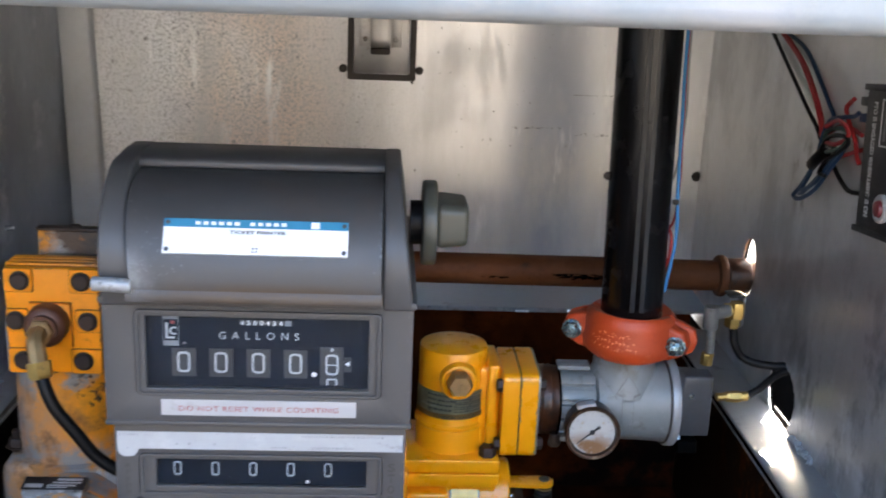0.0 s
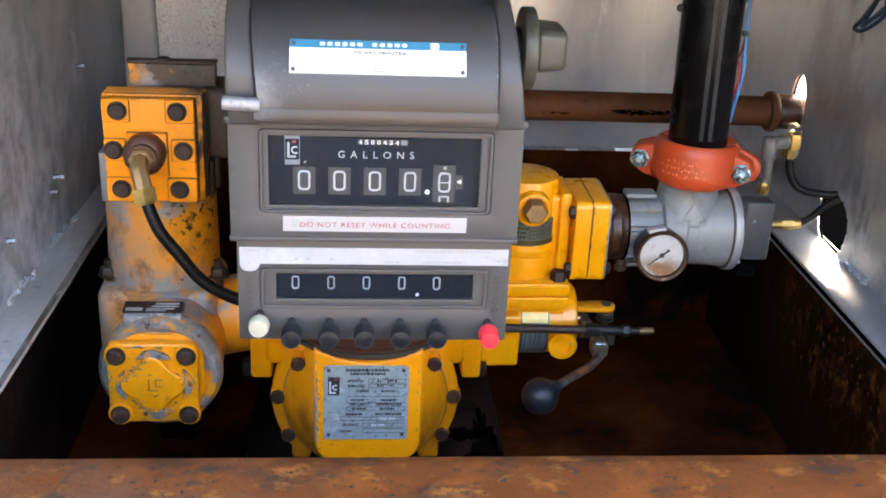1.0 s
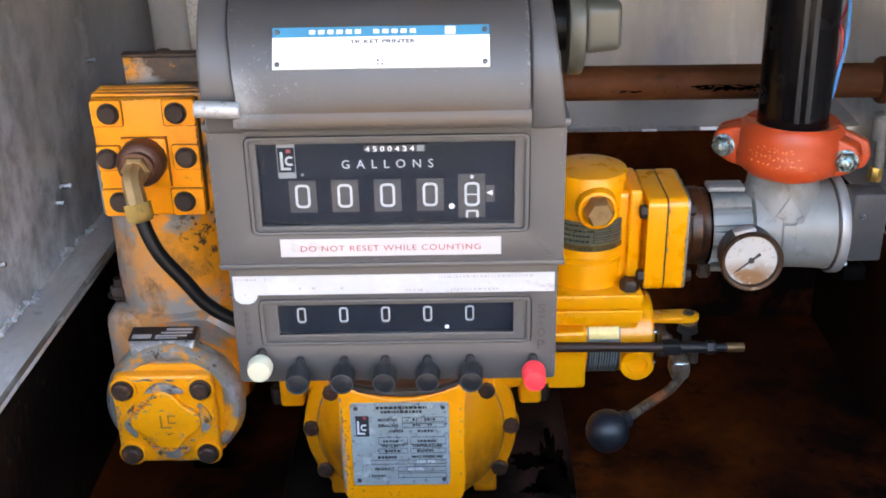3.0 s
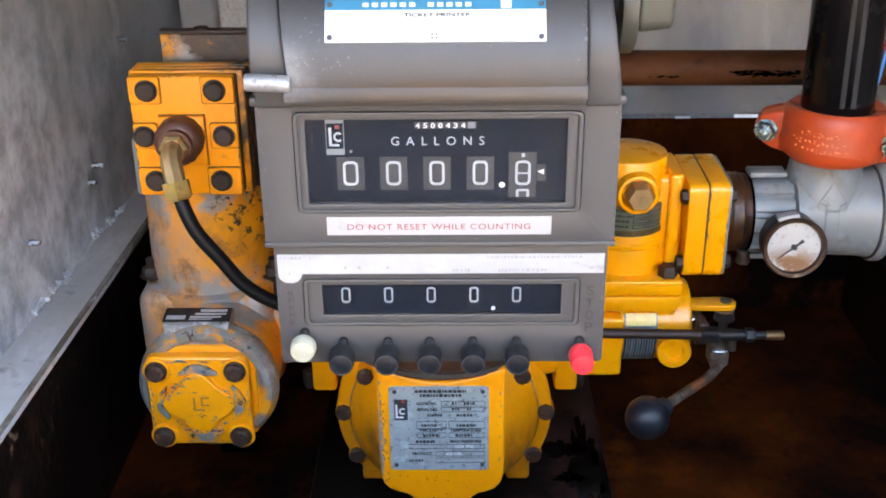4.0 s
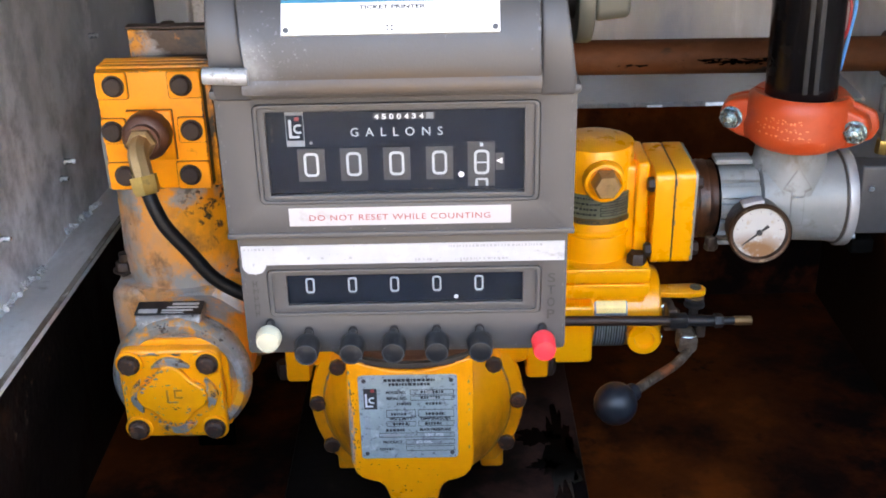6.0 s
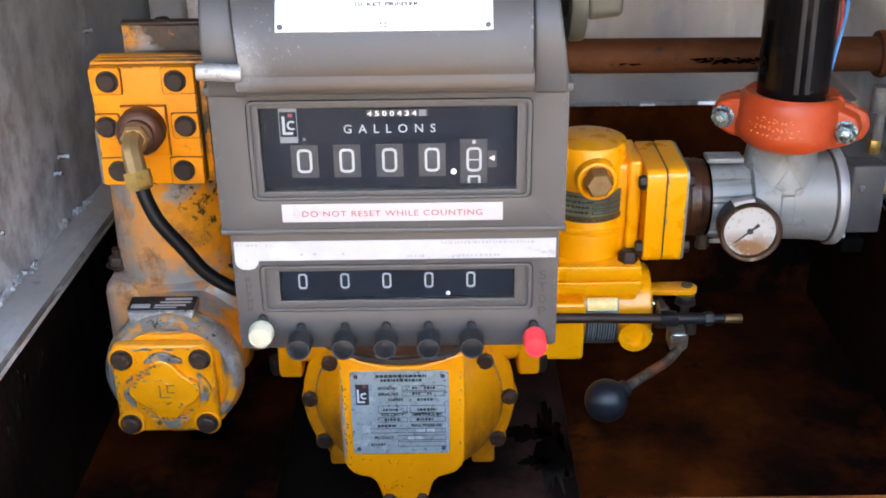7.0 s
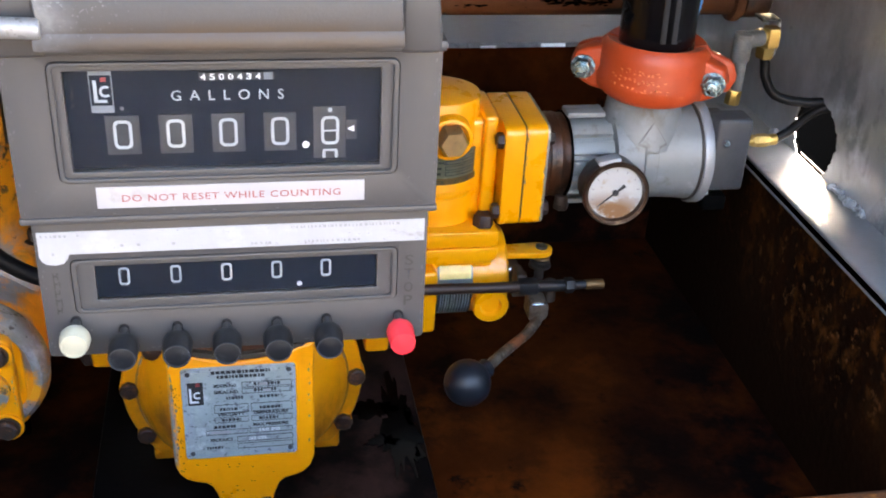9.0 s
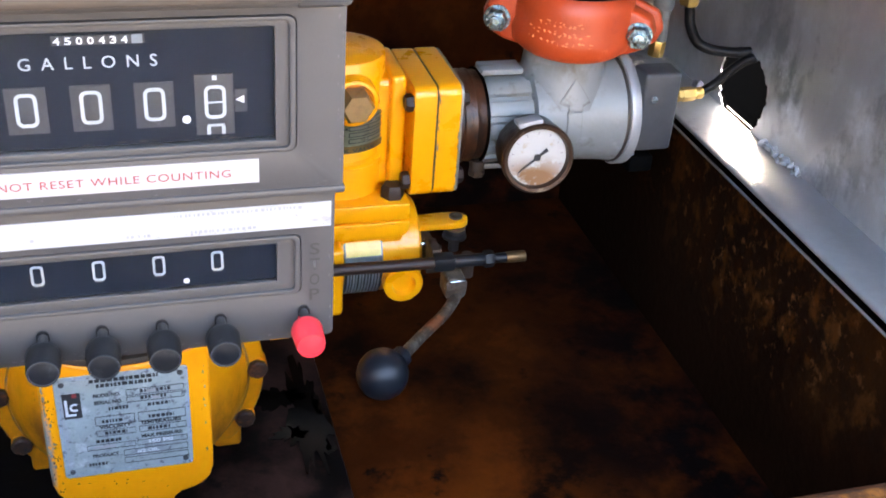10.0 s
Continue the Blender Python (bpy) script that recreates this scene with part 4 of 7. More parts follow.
for x0, x1 in ((-0.066, -0.053), (-0.023, -0.010)):
    b = part("bracket", box(x0, x1, YB - 0.008, YB - 0.0042, 0.634, 0.700, 0.001), LATCH_STEEL, latch)
    part("rivet", roundhead(((x0 + x1) / 2 + (0.001 if x0 < -0.05 else -0.001), YB - 0.0082, 0.644), (0, -1, 0), 0.0035, 0.002), STEEL, b)
part("paddle", prism([(YB - 0.0045, 0.629), (YB - 0.016, 0.634), (YB - 0.019, 0.645), (YB - 0.010, 0.70), (YB - 0.0045, 0.70)], "x", -0.0505, -0.0255, 0.0015), LATCH_STEEL, latch)
part("grip_edge", box(-0.051, -0.025, YB - 0.021, YB - 0.012, 0.625, 0.6335, 0.002), SEALANT, latch, "dark rubber grip edge")
for x in (-0.088, 0.015):
    part("bolt", roundhead((x, YB, 0.603), (0, -1, 0), 0.0055, 0.004), SEALANT, latch)
part("drip", tube([(0.006, YB - 0.001, 0.585), (0.004, YB - 0.001, 0.60), (0.006, YB - 0.001, 0.63)], 0.0018, 6), SEALANT, latch)

# ---- rusty cross pipe through the right wall ----
pipe = thing("cross_pipe", (0.0, 1.27, 0.38), "rust-brown steel pipe running along the back wall", "pipe")
part("pipe", cyl((-0.29, 1.270, 0.4045), (0.56, 1.270, 0.4000), 0.0185, seg=36), RUST_PIPE, pipe)
part("collar", lathe([(0.0188, 0), (0.0240, 0.001), (0.0252, 0.004), (0.0252, 0.008), (0.0235, 0.011), (0.0188, 0.012)], (0.374, 1.270, 0.401), (1, 0, 0), 36), RUST_PIPE, pipe, "raised rusty pipe collar")
part("coupling_sleeve", lathe([(0.0188, 0), (0.0212, 0.001), (0.0216, 0.004), (0.0212, 0.026), (0.0190, 0.028)], (0.3862, 1.270, 0.401), (1, 0, 0), 36), NIPPLE, pipe, "dark threaded sleeve")

chips(pipe, [(0.172, 0.246, 0.3995, 0.4040, 70, 0.0120, 0.0026), (0.196, 0.240, 0.3975, 0.4015, 30, 0.0100, 0.0030), (0.090, 0.120, 0.3965, 0.3990, 18, 0.0090, 0.0022), (0.02, 0.30, 0.3950, 0.4090, 20, 0.0020, 0.0012)], 1.2513, OIL, 71, "black oily flakes on the rust", "oil_patch")

# ---- black riser pipe and its orange clamp ----
PC = Vector((0.2325, 1.090, 0))
riser = thing("riser_pipe", (PC.x, PC.y, 0.40), "glossy black painted upright pipe standing in an orange coupling", "pipe")
lean = Vector((-0.020, 0.0, 1.0))
top = Vector((PC.x, PC.y, 0.39)) + lean * 0.56
part("pipe", cyl((PC.x, PC.y, 0.388), top, 0.0318, seg=48, ch=0.0015), BLACK_PIPE, riser)
# paler strips paint the highlight lines that run down the pipe
for dx in (-0.0065, 0.0030):
    seam = box(PC.x + dx - 0.0022, PC.x + dx + 0.0022, PC.y - 0.0320, PC.y - 0.0280, 0.425, 0.945, 0.0006)
    for v in seam.verts:
        v.co.x -= 0.020 * (v.co.z - 0.39)
    part("seam", seam, PIPE_SEAM_HIGHLIGHT, riser, "flat pipe seam, paler to paint its highlight")

part("side_stud", join(cyl((0.2000, 1.092, 0.5590), (0.1935, 1.092, 0.5590), 0.0042, seg=10, ch=0.0008), cyl((0.1935, 1.092, 0.5590), (0.1920, 1.092, 0.5590), 0.0026, seg=8)), SEALANT, riser, "small rusty stud on the pipe's side")

coupling = thing("pipe_coupling", (PC.x, PC.y, 0.37), "orange-red grooved pipe coupling with zinc bolts", "coupling")
PAD = Vector((0.900, -0.436, 0)).normalized()
NRM = Vector((-PAD.y, PAD.x, 0)) * -1
CZ = 0.3985


def half(sign):
    """One cast half of the clamp: a ribbed half ring with a bolt pad at each end."""
    n = 26
    prof = [(0.0325, -0.024), (0.0415, -0.0265), (0.0460, -0.022), (0.0470, -0.011), (0.0452, -0.004), (0.0452, 0.008), (0.0440, 0.017), (0.0395, 0.022), (0.0325, 0.020)]
    bm = bmesh.new()
    rows = []
    for i in range(n + 1):
        a = math.pi * (0.02 + 0.96 * i / n)
        swell = 1.0 + 0.05 * abs(math.cos(a)) ** 4
        d = PAD * math.cos(a) + NRM * sign * math.sin(a)
        rows.append([bm.verts.new(Vector((PC.x, PC.y, CZ)) + d * (r * (swell if r > 0.034 else 1)) + Vector((0, 0, h * (1 - 0.10 * abs(math.cos(a)) ** 3)))) for r, h in prof])
    m = len(prof)
    for a, b in zip(rows, rows[1:]):
        for k in range(m):
            bm.faces.new((a[k], a[(k + 1) % m], b[(k + 1) % m], b[k]))
    bm.faces.new(rows[0])
    bm.faces.new(rows[-1])
    pads = []
    for s in (-1, 1):
        out = [(-0.016, -0.0230), (0.006, -0.0185), (0.0205, -0.0115), (0.0250, 0.0), (0.0205, 0.0120), (0.006, 0.0175), (-0.016, 0.0215)]
        pb = bmesh.new()
        lo = [pb.verts.new(Vector((PC.x, PC.y, CZ)) + PAD * s * (0.046 - (0.0055 if s * sign > 0 and s > 0 else 0.0) + u) + NRM * sign * 0.002 + Vector((0, 0, v * 1.08 - 0.0055))) for u, v in out]
        hi = [pb.verts.new(Vector((PC.x, PC.y, CZ)) + PAD * s * (0.046 - (0.0055 if s * sign > 0 and s > 0 else 0.0) + u * 0.92) + NRM * sign * 0.0165 + Vector((0, 0, v * 0.95 - 0.0055))) for u, v in out]
        pb.faces.new(lo)
        pb.faces.new(hi)
        for k in range(7):
            pb.faces.new((lo[k], lo[(k + 1) % 7], hi[(k + 1) % 7], hi[k]))
        bmesh.ops.recalc_face_normals(pb, faces=pb.faces)
        bevel(pb, 0.003, 3, 30)
        pads.append(pb)
    return join(bm, *pads)


front_half = part("housing", half(1), ORANGE, coupling, smooth=50)
part("housing", half(-1), ORANGE, coupling, smooth=50)
rng = random.Random(11)
dots = []
for h, a0, a1, n in ((0.004, 0.44, 0.66, 9), (-0.0035, 0.40, 0.72, 12), (-0.0105, 0.38, 0.72, 13)):
    for k in range(n):
        a = math.pi * (a1 + (a0 - a1) * (k + rng.uniform(-0.2, 0.2)) / (n - 1))
        d = PAD * math.cos(a) + NRM * math.sin(a)
        r = 0.0449 if h > -0.008 else 0.0462
        c = Vector((PC.x, PC.y, CZ + h)) + d * r
        for m in range(2):
            w, t = rng.uniform(0.0005, 0.0014), rng.uniform(0.00025, 0.0006)
            x, z = c.x + rng.uniform(-0.001, 0.001), c.z + rng.uniform(-0.0018, 0.0018)
            dots.append(box(x - w, x + w, c.y - 0.0005 - rng.uniform(0, 0.0004), c.y + 0.0010, z - t, z + t, 0, 1, Matrix.Rotation(rng.uniform(-0.5, 0.5), 4, "Y")))
part("cast_marking", join(*dots), ORANGE_HIGHLIGHT, front_half, "illegible casting marks, paler to paint their highlights")
for s in (-1, 1):
    c = Vector((PC.x, PC.y, CZ - 0.0065)) + PAD * s * (0.0520 if s > 0 else 0.0575)
    b = part("bolt", cyl(c - NRM * 0.034, c + NRM * 0.020, 0.0052, seg=16), ZINC, coupling, "zinc-plated track bolt")
    part("nut", join(hexhead(c + NRM * 0.0168, NRM, 0.0098, 0.0085, 0.0106), cyl(c + NRM * 0.024, c + NRM * 0.0300, 0.0052, seg=14, ch=0.0012)), ZINC_NUT, b)
    part("nut", hexhead(c - NRM * 0.0168, -NRM, 0.0100, 0.0085), ZINC_NUT, b)

# ---- grey air valve under the coupling ----
AY, AZ = 1.093, 0.314
valve = thing("air_valve", (0.23, AY, 0.27), "grey painted cast valve body with a bolted end flange", "valve")
part("neck", lathe([(0.040, 0.0), (0.034, 0.020), (0.0315, 0.040), (0.033, 0.055)], (0.230, AY, 0.330), (0, 0, 1), 36), GREY_PAINT, valve)
part("body", lathe([(0.030, 0), (0.0395, 0.004), (0.0410, 0.02), (0.0415, 0.050), (0.0425, 0.068), (0.0440, 0.0775)], (0.196, AY, AZ), (1, 0, 0), 40), GREY_PAINT, valve)
part("end_hub", cyl((0.1605, AY, AZ), (0.1985, AY, AZ), 0.0340, seg=36, ch=0.002), GREY_PAINT, valve)
for a in (-75, -48, -22, 4, 30, 56):
    t = radians(a)
    d = Vector((0, -math.cos(t), math.sin(t)))
    c = Vector((0.1790, AY, AZ)) + d * 0.0355
    part("rib", box(c.x - 0.0185, c.x + 0.0180, c.y - 0.0035, c.y + 0.0035, c.z - 0.0058, c.z + 0.0058, 0.0014, 2, Matrix.Rotation(-t, 4, "X")), GREY_PAINT, valve)
for z0, z1 in ((AZ + 0.0385, AZ + 0.0435), (AZ - 0.0435, AZ - 0.0385)):
    part("rib", box(0.158, 0.192, AY - 0.014, AY + 0.006, z0, z1, 0.0015), GREY_PAINT, valve)


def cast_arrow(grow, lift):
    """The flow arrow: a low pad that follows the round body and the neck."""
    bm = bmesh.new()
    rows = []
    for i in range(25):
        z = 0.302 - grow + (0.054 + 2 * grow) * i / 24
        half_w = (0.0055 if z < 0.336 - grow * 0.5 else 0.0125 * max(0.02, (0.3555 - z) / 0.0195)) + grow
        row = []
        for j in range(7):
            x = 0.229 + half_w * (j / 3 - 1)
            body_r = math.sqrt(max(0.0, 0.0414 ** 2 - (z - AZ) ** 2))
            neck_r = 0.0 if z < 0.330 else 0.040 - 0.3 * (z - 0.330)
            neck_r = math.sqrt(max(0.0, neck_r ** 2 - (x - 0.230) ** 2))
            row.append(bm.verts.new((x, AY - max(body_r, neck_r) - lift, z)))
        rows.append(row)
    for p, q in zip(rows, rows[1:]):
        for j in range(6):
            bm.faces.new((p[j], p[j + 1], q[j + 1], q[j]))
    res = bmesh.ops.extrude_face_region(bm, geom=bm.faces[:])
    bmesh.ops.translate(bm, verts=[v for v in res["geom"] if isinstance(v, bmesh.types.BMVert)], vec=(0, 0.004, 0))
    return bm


part("arrow", cast_arrow(0.0, 0.0012), GREY_PAINT, valve)
# darker, wider arrow underneath: the shade round its edge put into colour
part("arrow_groove", cast_arrow(0.0007, 0.0004), EDGE_SHADE_GREY, valve, "dark line painted as shade round the arrow")
part("oily_ring", cyl((0.1588, AY, AZ), (0.1606, AY, AZ), 0.0385, seg=36), OIL, valve, "black oily joint")
part("rib", box(0.205, 0.224, AY - 0.0428, AY - 0.034, 0.292, 0.299, 0.001), GREY_PAINT, valve)
part("end_flange", cyl((0.2755, AY, AZ), (0.2845, AY, AZ), 0.0475, seg=44, ch=0.0012), GREY_RING, valve, "bare metal end flange")
part("flange_seam", cyl((0.2735, AY, AZ), (0.2757, AY, AZ), 0.0455, seg=44), SEALANT, valve, "dark oily gasket seam")
part("end_cover", join(box(0.2847, 0.3165, AY - 0.041, AY - 0.016, AZ - 0.022, AZ + 0.045, 0.003, 3), box(0.2850, 0.318, AY - 0.017, AY + 0.036, AZ - 0.030, AZ + 0.026, 0.003, 2)), DARK_GREY, valve, "dark grey end cover")
for a in (50, 135, 225, 315):
    y, z = AY + 0.0415 * math.cos(radians(a)), AZ + 0.0415 * math.sin(radians(a))
    part("bolt", hexhead((0.2846, y, z), (1, 0, 0), 0.0042, 0.005, 0.0052), ZINC, valve)
part("bolt", hexhead((0.294, AY - 0.0392, AZ + 0.024), (0, -1, 0), 0.0038, 0.004), ZINC, valve)
part("lower_block", box(0.288, 0.310, AY - 0.030, AY + 0.030, AZ - 0.048, AZ - 0.033, 0.003), DEEP_BLACK, valve, "black lower block")

solid("pipe_nipple", lathe([(0.036, 0.0), (0.0375, 0.004), (0.0365, 0.006), (0.0375, 0.009), (0.0365, 0.012), (0.0375, 0.015), (0.036, 0.018), (0.036, 0.024)], (0.136, AY, AZ), (1, 0, 0), 36), NIPPLE, (0.147, AY, 0.275),
            "rust-brown threaded pipe nipple between two valves", "nipple")
solid("drain_plug", join(cyl((0.158, 1.072, 0.284), (0.158, 1.072, 0.274), 0.0060, seg=14, ch=0.001), hexhead((0.158, 1.072, 0.275), (0, 0, -1), 0.0070, 0.005)), RUSTY_CAST, (0.158, 1.072, 0.27), "small dark rusty plug under the valve end", "plug")

# pressure gauge
gauge = thing("pressure_gauge", (0.187, 1.017, 0.285), "small round pressure gauge with a stained dial and rusty rim", "gauge")
GC, GD = Vector((0.1865, 1.016, 0.3115)), Vector((-0.06, -1, 0.10)).normalized()
part("case", lathe([(0.012, -0.034), (0.024, -0.030), (0.0262, -0.026), (0.0262, -0.0065)], GC, GD, 40), GAUGE_CASE, gauge, "black case")
part("rim", lathe([(0.0250, -0.006), (0.0278, -0.005), (0.0280, 0.001), (0.0265, 0.0030), (0.0240, 0.0025), (0.0230, -0.0015), (0.0230, -0.006)], GC, GD, 44), GAUGE_RIM, gauge, "rusty metal rim")
dial = part("dial", lathe([(0.0243, -0.005), (0.0243, -0.0022), (0, -0.0022)], GC, GD, 40), GAUGE_FACE, gauge, "white dial with brown stains")
gm = axis_frame(GC, GD)


def on_gauge(shapes):
    bmesh.ops.transform(shapes, matrix=gm, verts=shapes.verts)
    return shapes


ticks = []
for k in range(11):
    a = radians(225 - 27 * k)
    t = box(0.0185, 0.0205, -0.0002, 0.0002, -0.0021, -0.0018, 0)
    bmesh.ops.rotate(t, cent=(0, 0, 0), matrix=Matrix.Rotation(a, 3, "Z"), verts=t.verts)
    ticks.append(t)
part("tick_marks", on_gauge(join(*ticks)), PALE_INK, dial)
ptr = join(prism([(-0.019, -0.0002), (0.004, -0.0010), (0.010, -0.0016), (0.010, 0.0016), (0.004, 0.0010), (-0.019, 0.0004)], "z", -0.0014, -0.0009), cyl((0, 0, -0.002), (0, 0, -0.0004), 0.0026, seg=14))
bmesh.ops.rotate(ptr, cent=(0, 0, 0), matrix=Matrix.Rotation(radians(40), 3, "Z"), verts=ptr.verts)
part("pointer", on_gauge(ptr), BLACK_INK, gauge)
part("tape_patch", on_gauge(box(-0.017, 0.002, 0.0255, 0.0295, -0.014, 0.001, 0.0012, 2, Matrix.Rotation(0.22, 4, "Z"))), STICKER, gauge, "pale tape patch on the rim")
part("stem", cyl((0.188, 1.046, 0.309), (0.190, 1.066, 0.308), 0.008, seg=14), BRASS_DULL, gauge, "brass stem")

# air fittings and hoses beside the valve
fit1 = thing("elbow_fitting", (0.33, 1.13, 0.34), "grey elbow with brass nuts behind the orange coupling", "fitting")
part("elbow", tube([(0.3325, 1.130, 0.352), (0.332, 1.130, 0.385), (0.334, 1.132, 0.401), (0.345, 1.134, 0.4035), (0.352, 1.135, 0.4035)], 0.0052, 14), ELBOW_GREY, fit1)
part("elbow_band", join(cyl((0.330, 1.130, 0.384), (0.330, 1.130, 0.410), 0.0088, seg=10, ch=0.0015), cyl((0.330, 1.130, 0.4025), (0.350, 1.134, 0.4040), 0.0078, seg=12, ch=0.001)), ELBOW_GREY, fit1)
part("lower_nut", cyl((0.330, 1.130, 0.342), (0.331, 1.130, 0.356), 0.0072, seg=8, ch=0.001), BRASS, fit1, "brass nut")
part("upper_nut", join(hexhead((0.3585, 1.135, 0.3960), (0, 0, 1), 0.0098, 0.0170), hexhead((0.3560, 1.135, 0.3955), (0, 0, -1), 0.0092, 0.0110), cyl((0.345, 1.135, 0.4045), (0.3585, 1.135, 0.4045), 0.0075, seg=10)), BRASS, fit1, "brass nut")
brk = thing("pipe_bracket", (0.37, 1.16, 0.38), "small bent steel bracket under the rusty pipe", "bracket")
part("plate", box(0.352, 0.3700, 1.142, 1.162, 0.4155, 0.4180, 0.0006), BOX_BLACK, brk)
part("flange", box(0.3682, 0.3705, 1.142, 1.162, 0.384, 0.4153, 0.0006), PIN, brk, "bright worn flange")
part("bolt", hexhead((0.3660, 1.148, 0.3860), (0, -0.2, -1), 0.0045, 0.006), BOX_BLACK, brk)
solid("air_hose", tube([(0.3565, 1.135, 0.388), (0.3585, 1.135, 0.378), (0.3605, 1.133, 0.366), (0.3690, 1.131, 0.352), (0.381, 1.127, 0.3465), (0.396, 1.122, 0.3455), (0.409, 1.119, 0.346), (0.420, 1.119, 0.350), (0.430, 1.121, 0.378), (0.431, 1.122, 0.46)], 0.0046, 12), RUBBER, (0.40, 1.13, 0.33),
             "thin black rubber air hose through the torch-cut hole", "hose")
solid("air_hose", tube([(0.378, 1.1245, 0.3075), (0.390, 1.124, 0.3155), (0.400, 1.120, 0.329), (0.409, 1.1155, 0.339), (0.421, 1.110, 0.349), (0.429, 1.108, 0.380), (0.431, 1.106, 0.46)], 0.0042, 12), RUBBER, (0.40, 1.13, 0.31),
             "thin black rubber air hose from a brass nut", "hose")
fit2 = thing("hose_nut", (0.366, 1.122, 0.30), "brass hose nut on the valve's end cover", "fitting")
part("nut", join(hexhead((0.3595, 1.1245, 0.3065), (1, 0, 0.02), 0.0064, 0.0125), cyl((0.344, 1.1235, 0.3063), (0.360, 1.1245, 0.3065), 0.0046, seg=12), cyl((0.3545, 1.124, 0.3064), (0.3590, 1.1245, 0.3065), 0.0058, seg=6), cyl((0.3715, 1.1245, 0.3068), (0.3790, 1.1245, 0.3075), 0.0054, seg=14, ch=0.0008)), BRASS, fit2)

# wires down the riser
RISER_RUN = [(0.2655, 1.093, 0.437), (0.2695, 1.092, 0.47), (0.2720, 1.092, 0.50), (0.2690, 1.093, 0.55), (0.2665, 1.094, 0.62), (0.2640, 1.095, 0.70), (0.262, 1.095, 0.94)]
solid("wire", tube(RISER_RUN, 0.0018, 8), CABLE_BLUE, (0.27, 1.095, 0.43), "blue wire taped along the black pipe", "wire", "wires along the riser pipe")
for m, dx, dy, cut, lab in ((CABLE_RED, 0.0024, 0.004, 3, "red wire behind the black pipe"), (PIN, 0.0052, 0.007, 4, "pale grey wire beside the black pipe")):
    x, y, z = RISER_RUN[cut - 1]
    run = [(x - 0.010, y + 0.030, z - 0.010), (x - 0.001, y + 0.013, z + 0.010)] + [(px + dx, py + dy, pz) for px, py, pz in RISER_RUN[cut:]]
    solid("wire", tube(run, 0.0014, 8), m, (0.27, 1.10, z), lab, "wire", "wires along the riser pipe")
solid("wire", tube([(0.2615, 1.086, 0.466), (0.2640, 1.083, 0.476), (0.2648, 1.082, 0.490), (0.2640, 1.084, 0.502), (0.2600, 1.096, 0.514)], 0.0015, 8), CABLE_RED, (0.264, 1.08, 0.466), "short loop of red wire against the black pipe", "wire", "wires along the riser pipe")
solid("tape_tab", box(0.264, 0.270, 1.086, 1.092, 0.532, 0.537, 0.001), BOX_BLACK, (0.267, 1.09, 0.532), "bit of black tape holding the wires", "tape")

# ---- switch box and its wiring on the right wall ----
sw = thing("switch_box", (0.404, 0.93, 0.545), "black indicator box with white lettering on the side wall", "switch box")
SX, SYF, SZ = 0.3985, 0.9600, 0.5450  # face, far lower corner
SV = Vector((0, 0.1085, 0.9941))
SU = Vector((0, -0.9941, 0.1085))


def on_switch(u0, u1, v0, v1, x0, x1, bev=0.0):
    """A block on the box's own axes: u towards the opening, v up, x from the wall."""
    bm = box(x0, x1, u0, u1, v0, v1, bev, 2)
    for v in bm.verts:
        v.co = Vector((v.co.x, SYF, SZ)) + SU * v.co.y + SV * v.co.z
    return bm


def switch_point(u, v, lift=0.0):
    return Vector((SX - lift, SYF, SZ)) + SU * u + SV * v


part("body", on_switch(0.0, 0.078, 0.004, 0.126, SX, XR - 0.0005, 0.0015), BOX_BLACK, sw)
part("flange", on_switch(-0.005, 0.082, -0.001, 0.0045, SX - 0.0015, XR - 0.0005, 0.001), BOX_BLACK, sw)
part("flange", on_switch(-0.005, 0.082, 0.1255, 0.131, SX - 0.0015, XR - 0.0005, 0.001), BOX_BLACK, sw)
text("lettering", "PTO IS ENGAGED WHEN LIGHT IS ON", tuple(switch_point(0.0165, 0.1160, 0.0004)), 0.1010, WHITE, sw, right=tuple(-SV), up=tuple(SU), height=0.0082, bold=0.035)
part("frame_line", join(*[on_switch(*r, SX - 0.0005, SX + 0.0002) for r in ((0.033, 0.0342, 0.078, 0.119), (0.068, 0.0692, 0.078, 0.119), (0.0342, 0.068, 0.078, 0.0792), (0.0342, 0.068, 0.1178, 0.119))]), WHITE, sw, "thin white printed frame")
part("printed_rows", join(*[on_switch(u, u + 0.0035, 0.083, 0.114, SX - 0.0005, SX + 0.0002) for u in (0.040, 0.048, 0.056)]), PALE_INK, sw, "illegible printed rows")
lamp = part("indicator_lamp", lathe([(0.0125, 0), (0.0125, 0.003), (0.0110, 0.0045), (0.0080, 0.0035), (0, 0.0035)], switch_point(0.053, 0.026), (-1, 0, 0), 32), RED_LENS, sw, "unlit round indicator lamp")
part("lens", lathe([(0.0078, 0), (0.0066, 0.003), (0, 0.0046)], switch_point(0.053, 0.026, 0.0035), (-1, 0, 0), 24), RED_DULL, lamp, "dull red lens")
for v, m in ((0.115, DARK_GREY), (0.100, CABLE_NAVY)):
    part("terminal", on_switch(-0.022, 0.0, v - 0.004, v + 0.004, 0.402, 0.409, 0.001), m, sw, "push-on wire terminal")
